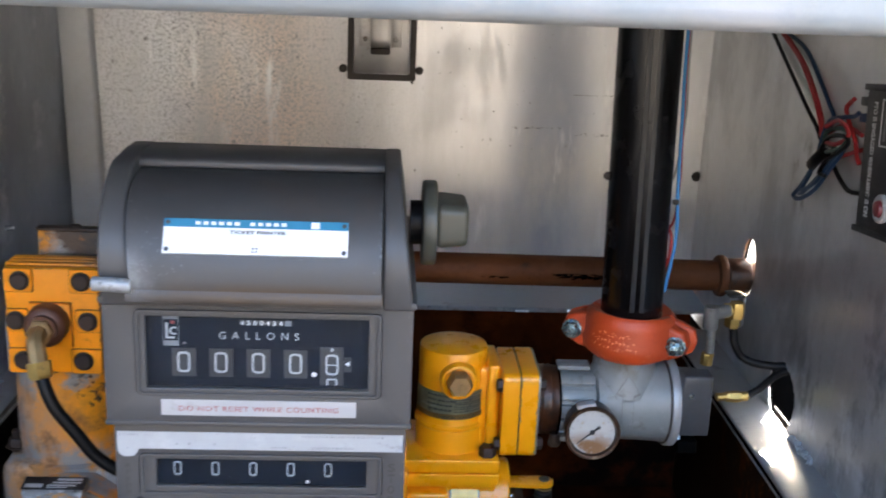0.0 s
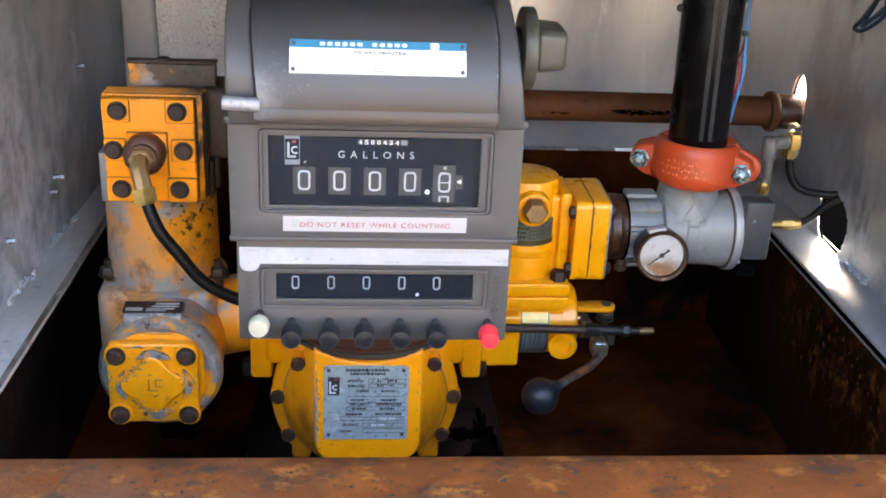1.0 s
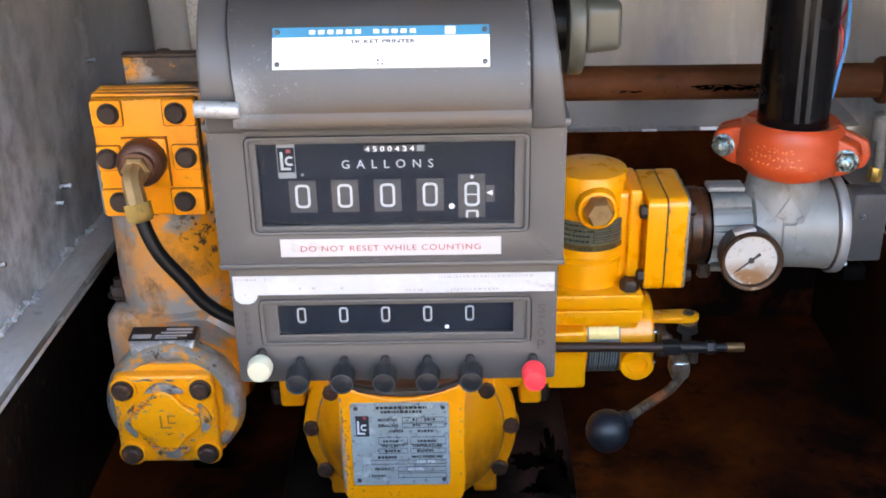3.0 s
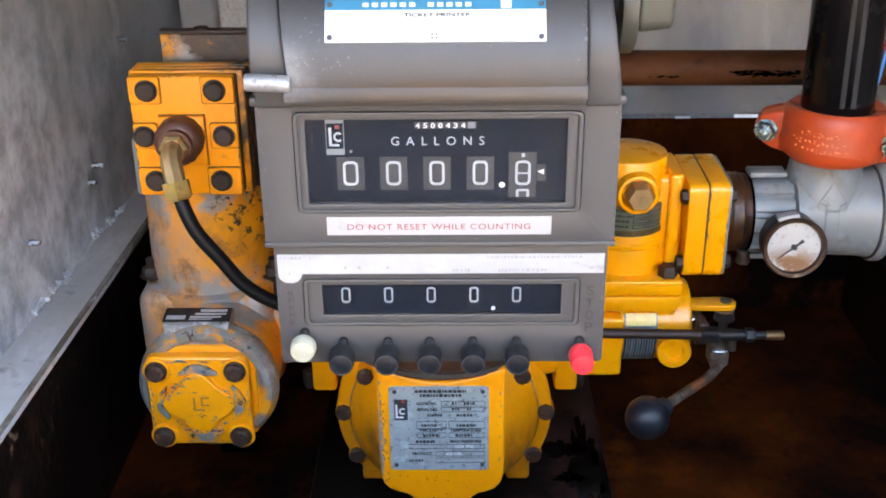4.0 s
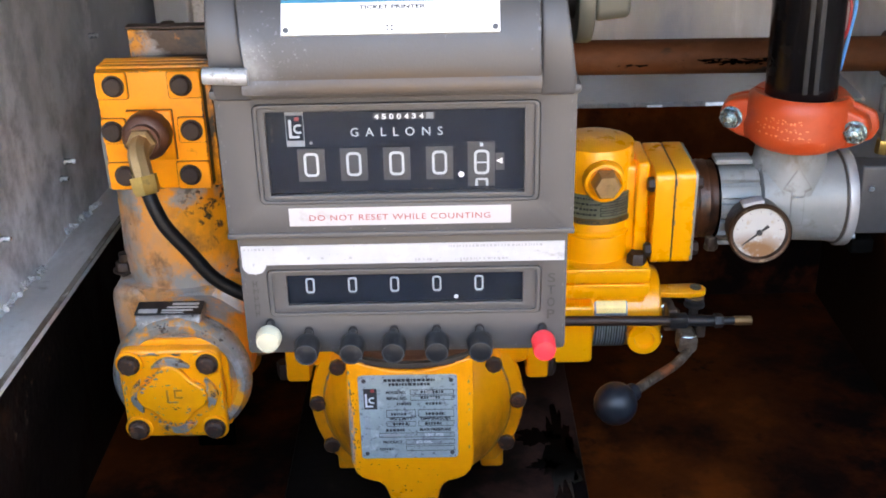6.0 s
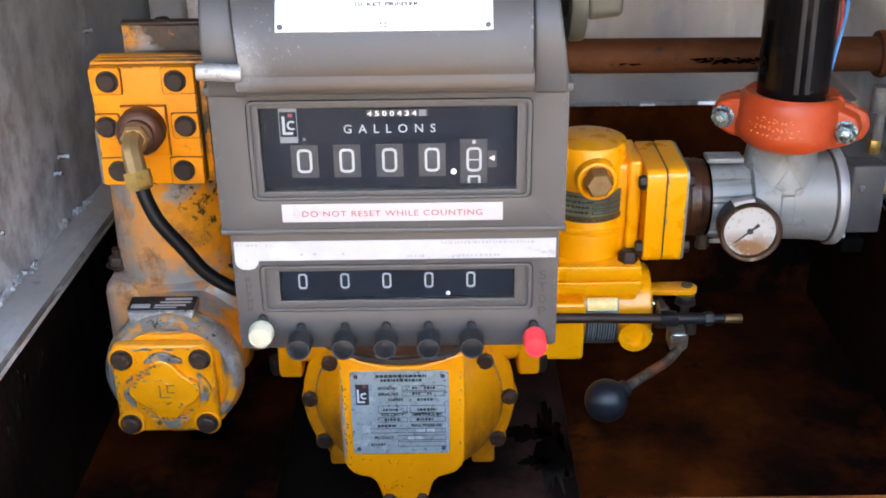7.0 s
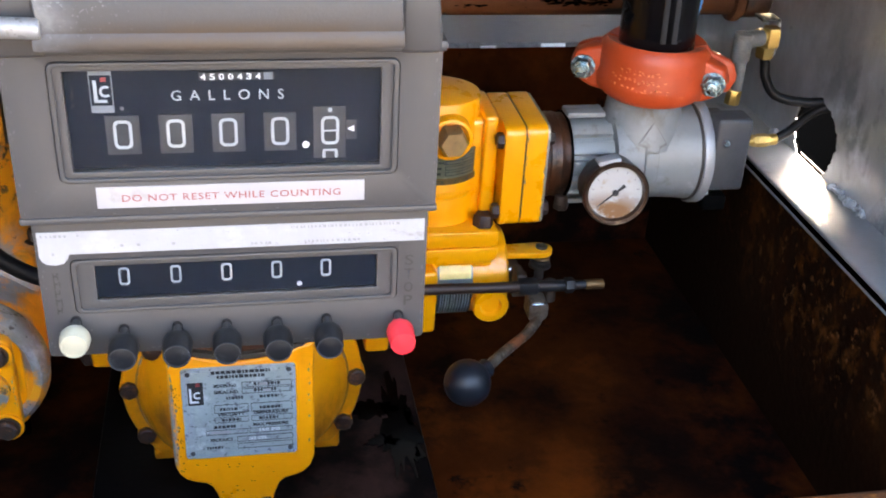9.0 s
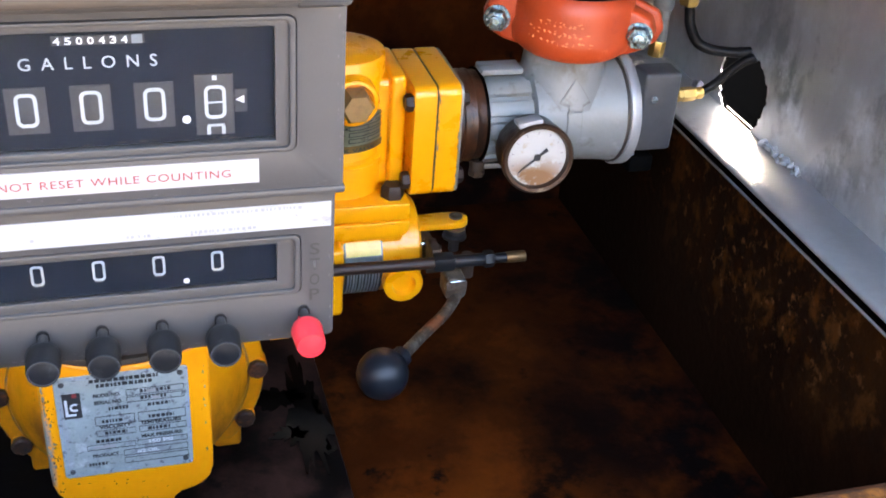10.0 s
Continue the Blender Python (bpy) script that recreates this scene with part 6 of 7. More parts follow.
def push_knob(x, z, m, face, label, y1=0.801, r=0.0098):
    k = part("push_knob", lathe([(0.0034, 0.0), (0.0034, 0.0085), (r * 0.92, 0.0092), (r, 0.0112), (r * 0.98, 0.0150), (r * 0.92, LY - y1 - 0.001), (r * 0.87, LY - y1)], (x, LY, z), (0, -1, 0), 26), m, reg, label)
    part("knob_end", lathe([(r * 0.87, 0), (r * 0.86, 0.0009), (r * 0.81, 0.0010), (r * 0.78, 0.0007), (r * 0.4, 0.0014), (0, 0.0017)], (x, y1 + 0.0004, z), (0, -1, 0), 24), face, k)
    part("knob_rim", ring(circle(x, z, r * 0.86, 24), circle(x, z, r * 0.77, 24), "y", y1 - 0.0010, y1), KNOB_EDGE if face == KNOB_FACE else face, k)
    part("slot", prism(rrect(x - 0.0034, x + 0.0034, z + 0.001, z + 0.0090, 0.0032, 4), "y", LY - 0.0006, LY + 0.0004), KNOB_BLACK, reg, "dark key slot")
    part("stem", cyl((x, LY, z + 0.0048), (x, LY - 0.0100, z + 0.0030), 0.0026, seg=12), EMBOSS, k, "dark grey stem")


for x in (-0.1930, -0.1610, -0.1310, -0.1000, -0.0688):
    push_knob(x, KZ - 0.001, KNOB_BLACK, KNOB_FACE, "black plastic push knob", 0.7975, 0.0093)
push_knob(-0.2205, KZ + 0.0065, KNOB_CREAM, KNOB_CREAM, "cream plastic push knob", 0.803, 0.0092)
push_knob(-0.0232, KZ - 0.001, KNOB_RED, KNOB_RED, "bright red plastic push knob", 0.797, 0.0088)
part("bottom_panel", box(-0.215, -0.030, 0.845, 1.040, 0.300, 0.3125, 0.002), DRUM, reg, "brown underside")
# hood with its ticket door
side = [(0.8125, 0.5080), (0.8110, 0.5180), (0.8085, 0.5310), (0.8090, 0.5440), (0.8125, 0.5560), (0.8185, 0.5670), (0.8265, 0.5775), (0.8370, 0.5875), (0.8505, 0.5965), (0.8660, 0.6040), (0.8800, 0.6075), (0.925, 0.6085), (0.957, 0.6070), (0.977, 0.599), (1.058, 0.560), (1.058, 0.5080)]


def lean_in(bm, lo, hi):
    """Leans the faces near one side and the other in or out towards the hood's top."""
    mid = sum(v.co.x for v in bm.verts) / len(bm.verts)
    for v in bm.verts:
        s = min(1.0, max(0.0, (v.co.z - 0.515) / 0.085))
        v.co.x += s * (lo if v.co.x < mid else hi)
    return bm


part("hood_side", lean_in(prism(side, "x", RX0 + 0.001, RX0 + 0.0270, 0.0026, 3, 40), -0.003, -0.0105), TAUPE, reg)
part("hood_side", lean_in(prism(side, "x", RX1 - 0.0250, RX1 - 0.001, 0.0026, 3, 40), 0.0, -0.0105), TAUPE, reg)
part("hood_top", prism([(0.8905, 0.5995), (0.8915, 0.6055), (0.900, 0.6080), (0.925, 0.6080), (0.957, 0.6065), (0.977, 0.5985), (1.056, 0.5595), (1.056, 0.53), (1.035, 0.53), (1.035, 0.550), (0.955, 0.580), (0.922, 0.588)], "x", RX0 + 0.0120, RX1 - 0.0240, 0.002, 2), TAUPE, reg)
door_out = [(0.8000, 0.5195), (0.7985, 0.5260), (0.7985, 0.5330), (0.8000, 0.5430), (0.8035, 0.5530), (0.8090, 0.5630), (0.8155, 0.5725), (0.8235, 0.5805), (0.8340, 0.5875), (0.8470, 0.5930), (0.8620, 0.5965), (0.8770, 0.5985), (0.8980, 0.5990)]
door_in = [(y + 0.007, z - 0.0045) for y, z in reversed(door_out)]
door = part("ticket_door", lean_in(prism(door_out + door_in, "x", RX0 + 0.0275, RX1 - 0.0255, 0.0008, 1, 50), -0.0100, 0.0), TAUPE_DOOR, reg, "curved ticket door rubbed to bare metal")
part("door_lip", prism([(0.7965, 0.5165), (0.7965, 0.5215), (0.7990, 0.5270), (0.8075, 0.5290), (0.8075, 0.5165)], "x", RX0 + 0.0225, RX1 - 0.0245, 0.0015), TAUPE_DOOR, reg)
# dark strip set into the slit to stand for its shade
part("door_shadow_gap", box(RX0 + 0.0220, RX1 - 0.0240, 0.8990, 0.9010, 0.5900, 0.6010, 0), SEALANT, reg, "dark strip painting the shaded gap behind the door")
part("hood_back", box(RX0 + 0.016, RX1 - 0.018, 0.93, 1.04, 0.5165, 0.56, 0.002), SEALANT, reg)
part("pin", cyl((-0.2440, 0.7985, 0.5300), (-0.2150, 0.7990, 0.5285), 0.0056, seg=18, ch=0.0012), PIN, reg, "bare metal hinge pin")
# hood label laid on the curve
LT = Vector((0, 0.0135, 0.0215)).normalized()
LN = Vector((0, -LT.z, LT.y))
LO = Vector((-0.1925, 0.8035, 0.5530)) + LN * 0.0020


def on_label(x0, x1, v0, v1, lift, thick=0.0003):
    bm = bmesh.new()
    pts = [LO + Vector((x, 0, 0)) + LT * v + LN * (lift + n) for n in (0, thick) for x, v in ((x0, v0), (x1, v0), (x1, v1), (x0, v1))]
    vs = [bm.verts.new(p) for p in pts]
    for f in ((0, 1, 2, 3), (4, 5, 6, 7), (0, 1, 5, 4), (1, 2, 6, 5), (2, 3, 7, 6), (3, 0, 4, 7)):
        bm.faces.new([vs[i] for i in f])
    return bm


hl = part("printer_label", on_label(0, 0.1375, 0, 0.0270, -0.0025, 0.003), WHITE, reg, "white metal label with a blue band")
part("blue_band", on_label(0.0, 0.1375, 0.0205, 0.0270, 0.0005), BLUE, hl, "blue band")
for i in range(12):
    if i != 6:
        part("printed_bar", on_label(0.0235 + 0.0058 * i, 0.0272 + 0.0058 * i, 0.0224, 0.0250, 0.0008), WHITE, hl, "plain white printed bar")
part("printed_square", on_label(0.1095, 0.1160, 0.0212, 0.0262, 0.0008), WHITE, hl, "plain white printed square")
text("lettering", "TICKET PRINTER", tuple(LO + Vector((0.0490, 0, 0)) + LT * 0.0158 + LN * 0.0006), 0.0420, BLACK_INK, hl, up=tuple(LT), height=0.0027, bold=0.03)
part("small_mark", join(*[on_label(0.0660 + dx, 0.0675 + dx, v, v + 0.0012, 0.0005) for dx in (0, 0.0028) for v in (0.0018, 0.0042)]), DARK_GREY, hl, "tiny illegible mark")
for x in (0.003, 0.1345):
    for v in (0.003, 0.0240):
        part("rivet", roundhead(LO + Vector((x, 0, 0)) + LT * v + LN * 0.0005, LN, 0.0018, 0.001), DARK_GREY, hl)
KC = Vector((0.0, 0.925, 0.5500))
kn = part("side_knob", cyl((0.0040, KC.y, KC.z), (0.0165, KC.y, KC.z), 0.0365, seg=48, ch=0.0025), OLIVE, reg, "grey-green reset knob")
gripm = prism(rrect(KC.y - 0.030, KC.y + 0.030, KC.z - 0.0165, KC.z + 0.0225, 0.009, 5), "x", 0.0165, 0.0425, 0.004, 4)
for v in gripm.verts:
    k = (v.co.x - 0.0165) / 0.026
    v.co.y += (KC.y - v.co.y) * 0.14 * k
    v.co.z += (KC.z + 0.003 - v.co.z) * 0.10 * k
part("grip", gripm, OLIVE, kn)
part("shaft", cyl((-0.006, KC.y, KC.z), (0.0042, KC.y, KC.z), 0.019, seg=28), RUBBER, kn, "dark shaft")

# ---- strainer and air eliminator ----
SX0, SY0 = -0.347, 1.105
strainer = thing("strainer", (SX0, SY0, FLOOR), "yellow strainer tower with paint worn to grey metal", "strainer")
part("tower", lathe([(0.052, 0), (0.060, 0.006), (0.060, 0.128), (0.058, 0.228), (0.058, 0.262), (0.050, 0.274), (0, 0.277)], (SX0, SY0, 0.130), (0, 0, 1), 48), YELLOW_WORN, strainer)
part("waist_flange", lathe([(0.060, 0), (0.067, 0.001), (0.0675, 0.012), (0.060, 0.014)], (SX0, SY0, 0.238), (0, 0, 1), 48), YELLOW_WORN, strainer)
part("lower_barrel", cyl((-0.338, SY0, 0.1880), (-0.338, 0.995, 0.1880), 0.0600, seg=48, ch=0.002), YELLOW_WORN, strainer)
part("shoulder_pad", box(SX0 - 0.065, SX0 + 0.06, 1.045, 1.120, 0.165, 0.252, 0.012, 3), YELLOW_WORN, strainer)
part("support_leg", box(SX0 - 0.02, SX0 + 0.02, 1.12, 1.128, FLOOR, 0.140, 0.002), DEEP_BLACK, strainer, "black support leg")
for x, z in ((-0.403, 0.256), (-0.286, 0.256)):
    part("bolt", join(hexhead((x, 1.079, z), (0, 0, 1), 0.0095, 0.010, 0.012), cyl((x, 1.079, z - 0.03), (x, 1.079, z + 0.018), 0.005, seg=12)), BOLT_BROWN, strainer)
part("round_rim", lathe([(0.057, 0.0), (0.0625, -0.001), (0.0640, -0.010), (0.0626, -0.017), (0.0585, -0.0215), (0.0520, -0.0215), (0.0470, -0.0160)], (-0.3380, 1.004, 0.1880), (0, 1, 0), 56), GREY_WORN, strainer, "worn cast ring")
FC = Vector((-0.3415, 0.976, 0.1820))
cov = part("square_cover", prism(rrect(FC.x - 0.0480, FC.x + 0.0440, FC.z - 0.0465, FC.z + 0.0455, 0.009, 4), "y", 0.972, 0.9845, 0.003, 3), YELLOW_METER, strainer, "square yellow cover with four bolts")
chips(cov, [(-0.384, -0.300, 0.141, 0.224, 40, 0.0022, 0.0016), (-0.388, -0.384, 0.15, 0.215, 8, 0.002, 0.006), (-0.380, -0.350, 0.222, 0.2255, 9, 0.010, 0.003)], 0.972, CAST_GREY, 21)
part("cover_hub", lathe([(0.046, 0), (0.046, -0.008)], (FC.x, 0.992, FC.z), (0, 1, 0), 40), YELLOW_WORN, strainer)
part("cover_step", prism(rrect(FC.x - 0.044, FC.x + 0.0485, FC.z - 0.044, FC.z + 0.050, 0.010, 4), "y", 0.984, 0.992, 0.002), YELLOW_METER, strainer)
for sx in (-1, 1):
    for sz in (-1, 1):
        c = (FC.x - 0.0018 + sx * 0.0350, 0.972, FC.z - (0.0020 if sz > 0 else 0.0005) + sz * 0.0350)
        part("boss", cyl(c, (c[0], 0.9695, c[2]), 0.0125, seg=20, ch=0.001), YELLOW_METER, cov)
        part("bolt", hexhead((c[0], 0.9695, c[2]), (0, -1, 0), 0.0086, 0.0070, 0.0100, seg=8), BOLT_RUST, cov)
star = [(FC.x - 0.0015 + (0.0285 + 0.0040 * math.cos(4 * t)) * math.cos(t), FC.z + (0.0285 + 0.0040 * math.cos(4 * t)) * math.sin(t)) for t in [2 * math.pi * i / 40 for i in range(40)]]
boss = part("raised_boss", prism(star, "y", 0.9660, 0.973, 0.002, 3), YELLOW_METER, cov)
chips(boss, [(FC.x - 0.022, FC.x - 0.002, FC.z + 0.012, FC.z + 0.021, 8, 0.006, 0.0024), (FC.x - 0.022, FC.x + 0.018, FC.z - 0.021, FC.z - 0.010, 9, 0.006, 0.0026), (FC.x - 0.02, FC.x + 0.022, FC.z - 0.015, FC.z + 0.015, 22, 0.0022, 0.0014)], 0.9660, CAST_GREY, 22)
edge = [(FC.x + 0.0285 * math.cos(radians(a)), FC.z + 0.0285 * math.sin(radians(a)), s) for a, s in [(95 + 9 * i, 0.0052) for i in range(9)] + [(218 + 10 * i, 0.0050) for i in range(11)] + [(350 + 14 * i, 0.0036) for i in range(4)]]
chips(boss, [(x - 0.001, x + 0.001, z - 0.001, z + 0.001, 2, s, s * 0.6) for x, z, s in edge], 0.9659, CAST_GREY, 23)
chips(cov, [(-0.386, -0.3020, 0.1385, 0.1400, 16, 0.0060, 0.0016), (-0.386, -0.302, 0.2225, 0.2240, 14, 0.0080, 0.0018), (-0.3005, -0.2990, 0.145, 0.220, 14, 0.0016, 0.0070), (-0.3870, -0.3855, 0.145, 0.220, 14, 0.0016, 0.0070)], 0.9719, CAST_GREY, 24)
chips(cov, [(-0.384, -0.300, 0.141, 0.224, 26, 0.0018, 0.0012)], 0.9718, CHIP_DARK, 25)
for a in (0, 90, 180, 270):
    rim, back, wob = [], [], random.Random(a + 3)
    for i in range(11):
        t = radians(a - 30 + 60 * i / 10)
        r = 0.0345 + 0.0050 * math.sin(math.pi * i / 10) + wob.uniform(-0.0006, 0.0006)
        rim.append((FC.x + r * math.cos(t), FC.z + r * math.sin(t)))
        r = 0.0338 - 0.0034 * math.sin(math.pi * i / 10) + wob.uniform(-0.0010, 0.0010)
        back.append((FC.x + r * math.cos(t), FC.z + r * math.sin(t)))
    part("worn_arc", prism(rim + back[::-1], "y", 0.9675, 0.973, 0.0016, 3), RIB_WORN, cov, "raised rib worn to grey metal")
part("cast_mark", bars([(FC.x - 0.006, FC.x - 0.0042, FC.z - 0.004, FC.z + 0.008), (FC.x - 0.006, FC.x + 0.004, FC.z - 0.0055, FC.z - 0.004), (FC.x + 0.001, FC.x + 0.0085, FC.z + 0.007, FC.z + 0.0085), (FC.x + 0.001, FC.x + 0.0025, FC.z + 0.001, FC.z + 0.007),
                        (FC.x + 0.001, FC.x + 0.0085, FC.z - 0.0005, FC.z + 0.001)], 0.9660, 0.0008), CAST_MARK, cov, "raised cast mark")
# inclined tag on its pad
padm = prism([(0.9860, 0.2420), (0.9885, 0.2500), (0.9915, 0.2524), (1.0135, 0.2550), (1.0165, 0.2530), (1.020, 0.225), (0.990, 0.225)], "x", -0.3735, -0.3135, 0.0025)
for v in padm.verts:
    v.co.x += (-0.3435 - v.co.x) * 0.10 * min(1.0, max(0.0, (0.252 - v.co.z) / 0.012))
pad = part("tag_pad", padm, CAST_GREY, strainer)
tag = part("tag", prism([(0.9920, 0.2525), (1.0120, 0.2551), (1.0120, 0.2565), (0.9918, 0.2539)], "x", -0.3740, -0.3140, 0.0004, 1), KNOB_BLACK, pad, "dark metal tag with pale lettering bars")
for y0, y1, x0, x1 in ((0.9940, 0.9995, -0.371, -0.354), (0.9965, 0.9985, -0.350, -0.322), (1.0010, 1.0030, -0.346, -0.318), (1.0055, 1.0085, -0.342, -0.318), (0.9935, 0.9947, -0.350, -0.330)):
    za, zb = 0.2539 + (y0 - 0.9918) * 0.1287, 0.2539 + (y1 - 0.9918) * 0.1287
    part("tag_bar", prism([(y0, za), (y1, zb), (y1, zb + 0.0004), (y0, za + 0.0004)], "x", x0, x1, 0), STICKER, tag, "illegible pale bar")
# upper plates with six bolts
for i, (y0, y1, g) in enumerate(((1.030, 1.038, 0.0005), (1.0405, 1.0470, 0.002), (1.0490, 1.058, 0.0030))):
    part("spacer_plate", box(-0.3865 + g * 0.3, -0.2905 + g, y0, y1, 0.362, 0.4715, 0.0012), YELLOW_DARK_SIDE, strainer)
up = part("upper_cover", box(-0.3850, -0.2960, 1.0195, 1.0300, 0.3640, 0.4700, 0.002, 3), YELLOW_COVER, strainer, "flat yellow cover with six dark bolts")
for z in (0.4580, 0.4180, 0.3775):
    for x, s in ((-0.3695 if z > 0.44 else -0.3755 if z > 0.40 else -0.3700, -1), (-0.3125 if z > 0.44 else -0.3080 if z > 0.40 else -0.3135, 1)):
        x0, x1 = (-0.3846, x + 0.0112) if s < 0 else (x - 0.0112, -0.2964)
        z0, z1 = (z - 0.0115, 0.4696) if z > 0.44 else (z - 0.0110, z + 0.0110) if z > 0.40 else (0.3644, z + 0.0115)
        # thin dark sheet under each boss paints the crevice shade round it
        part("grime_line", prism(rrect(max(x0 - 0.0007, -0.3848), min(x1 + 0.0007, -0.2962), z0 - 0.0007, min(z1 + 0.0007, 0.4698), 0.0022, 2), "y", 1.0190, 1.0196), DARK_EDGE, up, "dark line painted as crevice shade round the boss")
        part("boss", prism(rrect(max(x0, -0.3846), min(x1, -0.2964), z0, z1, 0.0018, 2), "y", 1.0172, 1.0198, 0.0007, 1), YELLOW_COVER, up)
        part("bolt", join(cyl((x, 1.0174, z), (x, 1.0166, z), 0.0096, seg=24), hexhead((x, 1.0168, z), (0, -1, 0), 0.0083, 0.0048, 0.0, 10)), BOLT_BROWN, up)
part("oily_edge", join(box(-0.2960, -0.2952, 1.0215, 1.0302, 0.3660, 0.4690, 0.0003, 1), box(-0.2904, -0.2893, 1.0320, 1.0374, 0.3640, 0.4690, 0.0003, 1), box(-0.2886, -0.2878, 1.0412, 1.0466, 0.3640, 0.4700, 0.0003, 1), box(-0.3100, -0.2890, 1.0382, 1.0404, 0.3630, 0.4705, 0), box(-0.3100, -0.2885, 1.0472, 1.0488, 0.3630, 0.4705, 0)), DARK_EDGE, strainer, "black edges of the plate stack")
# same painted crevice shade round the square pad
part("grime_line", box(-0.3622, -0.3228, 1.0190, 1.0196, 0.3913, 0.4367, 0), DARK_EDGE, up, "dark line painted as crevice shade round the pad")
part("square_pad", box(-0.3615, -0.3235, 1.0150, 1.0198, 0.3920, 0.4360, 0.0012), YELLOW_COVER, up)
part("upper_cap", box(-0.3675, -0.2800, 1.0720, 1.0810, 0.360, 0.4920, 0.002, 3), CAP_FACE, strainer, "rusty dark cap with flaking yellow paint")
part("cap_rim", box(-0.3685, -0.2790, 1.0705, 1.0830, 0.4922, 0.4950, 0.001), RUSTY_CAST, strainer, "dark top rim")
part("cap_body", box(-0.3640, -0.2840, 1.0812, 1.1420, 0.360, 0.4650, 0.008, 3), RUSTY_CAST, strainer)
part("cap_boss", lathe([(0.007, 0), (0.006, 0.002), (0, 0.003)], (-0.332, 1.0765, 0.4950), (0, 0, 1), 14), RUSTY_CAST, strainer)
part("cap_web", box(-0.3600, -0.3000, 1.0580, 1.0720, 0.40, 0.4700, 0.003), CAP_FACE, strainer)
part("side_tab", box(-0.3990, -0.3860, 1.055, 1.075, 0.350, 0.402, 0.001), GREY_PAINT, strainer, "grey metal tab")
part("side_casting", join(box(-0.2990, -0.2640, 1.0600, 1.1200, 0.395, 0.4700, 0.008, 3), lathe([(0.026, 0), (0.026, 0.02), (0.019, 0.022), (0.019, 0.06)], (-0.285, 1.13, 0.420), (1, 0.1, 0), 24)), RUSTY_CAST, strainer, "oily dark side outlet")
part("side_rib", box(-0.2945, -0.2845, 1.06, 1.09, 0.355, 0.394, 0.002), RUSTY_CAST, strainer)
part("outlet_pipe", cyl((-0.30, 1.10, 0.193), (-0.245, 1.10, 0.205), 0.044, seg=36), YELLOW_WORN, strainer)

bh = thing("vent_hose", (-0.335, 0.99, 0.39), "black rubber hose on a brass elbow fitting", "hose")
part("reducer", lathe([(0.0205, 0.0), (0.0205, 0.013), (0.0188, 0.016), (0.0140, 0.018), (0.0140, 0.024), (0.009, 0.0245)], (-0.3440, 1.0152, 0.4175), (0, -1, 0), 14), REDUCER, bh, "brown iron reducer")
part("elbow", join(tube([(-0.3440, 0.996, 0.4175), (-0.3440, 0.980, 0.4175), (-0.3432, 0.971, 0.4140), (-0.3405, 0.965, 0.4050), (-0.3375, 0.9590, 0.395)], 0.0085, 8), hexhead((-0.3440, 0.992, 0.4175), (0, -1, 0), 0.0125, 0.008)), BRASS_DULL, bh, "brass elbow")
part("nut", join(hexhead((-0.3385, 0.9610, 0.3990), (0.22, -0.30, -1), 0.0116, 0.0155)), BRASS, bh, "brass nut")
part("hose", tube([(-0.3350, 0.9560, 0.386), (-0.3295, 0.9520, 0.372), (-0.3215, 0.9500, 0.356), (-0.3050, 0.9500, 0.3335), (-0.2880, 0.9500, 0.3105), (-0.2650, 0.9520, 0.2935), (-0.240, 0.956, 0.283), (-0.20, 0.965, 0.276)], 0.0060, 16), RUBBER, bh, "black rubber hose")

# ---- yellow check valve and outlet ----
CX, CY = 0.0490, 1.100
chk = thing("check_valve", (CX, CY, 0.14), "yellow enamelled check valve with plug and printed tags", "valve")
part("column", lathe([(0.0375, 0), (0.0375, 0.030), (0.0360, 0.034), (0.0357, 0.1155), (0.0350, 0.1172), (0.0335, 0.1178), (0.010, 0.1200), (0, 0.1202)], (CX, CY, 0.2550), (0, 0, 1), 48), YELLOW, chk)
part("bead", lathe([(0.0365, 0), (0.0385, 0.002), (0.0385, 0.005), (0.0365, 0.007)], (CX, CY, 0.2860), (0, 0, 1), 48), YELLOW, chk)
part("plug_boss", lathe([(0.0195, 0), (0.0195, 0.0125), (0.0180, 0.0150), (0.0155, 0.0155), (0.0140, 0.0140), (0.0135, 0.010)], (CX + 0.0038, CY - 0.030, 0.3460), (0, -1, 0), 32), YELLOW, chk)
part("plug", hexhead((CX + 0.0042, CY - 0.0410, 0.3460), (0.04, -1, 0.0), 0.0134, 0.0150), BRASS_DULL, chk, "dull brass hex plug")
bandm = bmesh.new()
seg_n = 22
ring_v = [[bandm.verts.new((CX + 0.0372 * math.cos(a), CY + 0.0372 * math.sin(a), z)) for a in [radians(190 + 140 * i / seg_n) for i in range(seg_n + 1)]] for z in (0.3010, 0.3310)]
for i in range(seg_n):
    bandm.faces.new((ring_v[0][i], ring_v[0][i + 1], ring_v[1][i + 1], ring_v[1][i]))
bmesh.ops.solidify(bandm, geom=bandm.faces[:], thickness=-0.0006)
tg = part("printed_tag", bandm, GREEN_TAG, chk, "olive printed metal tag")


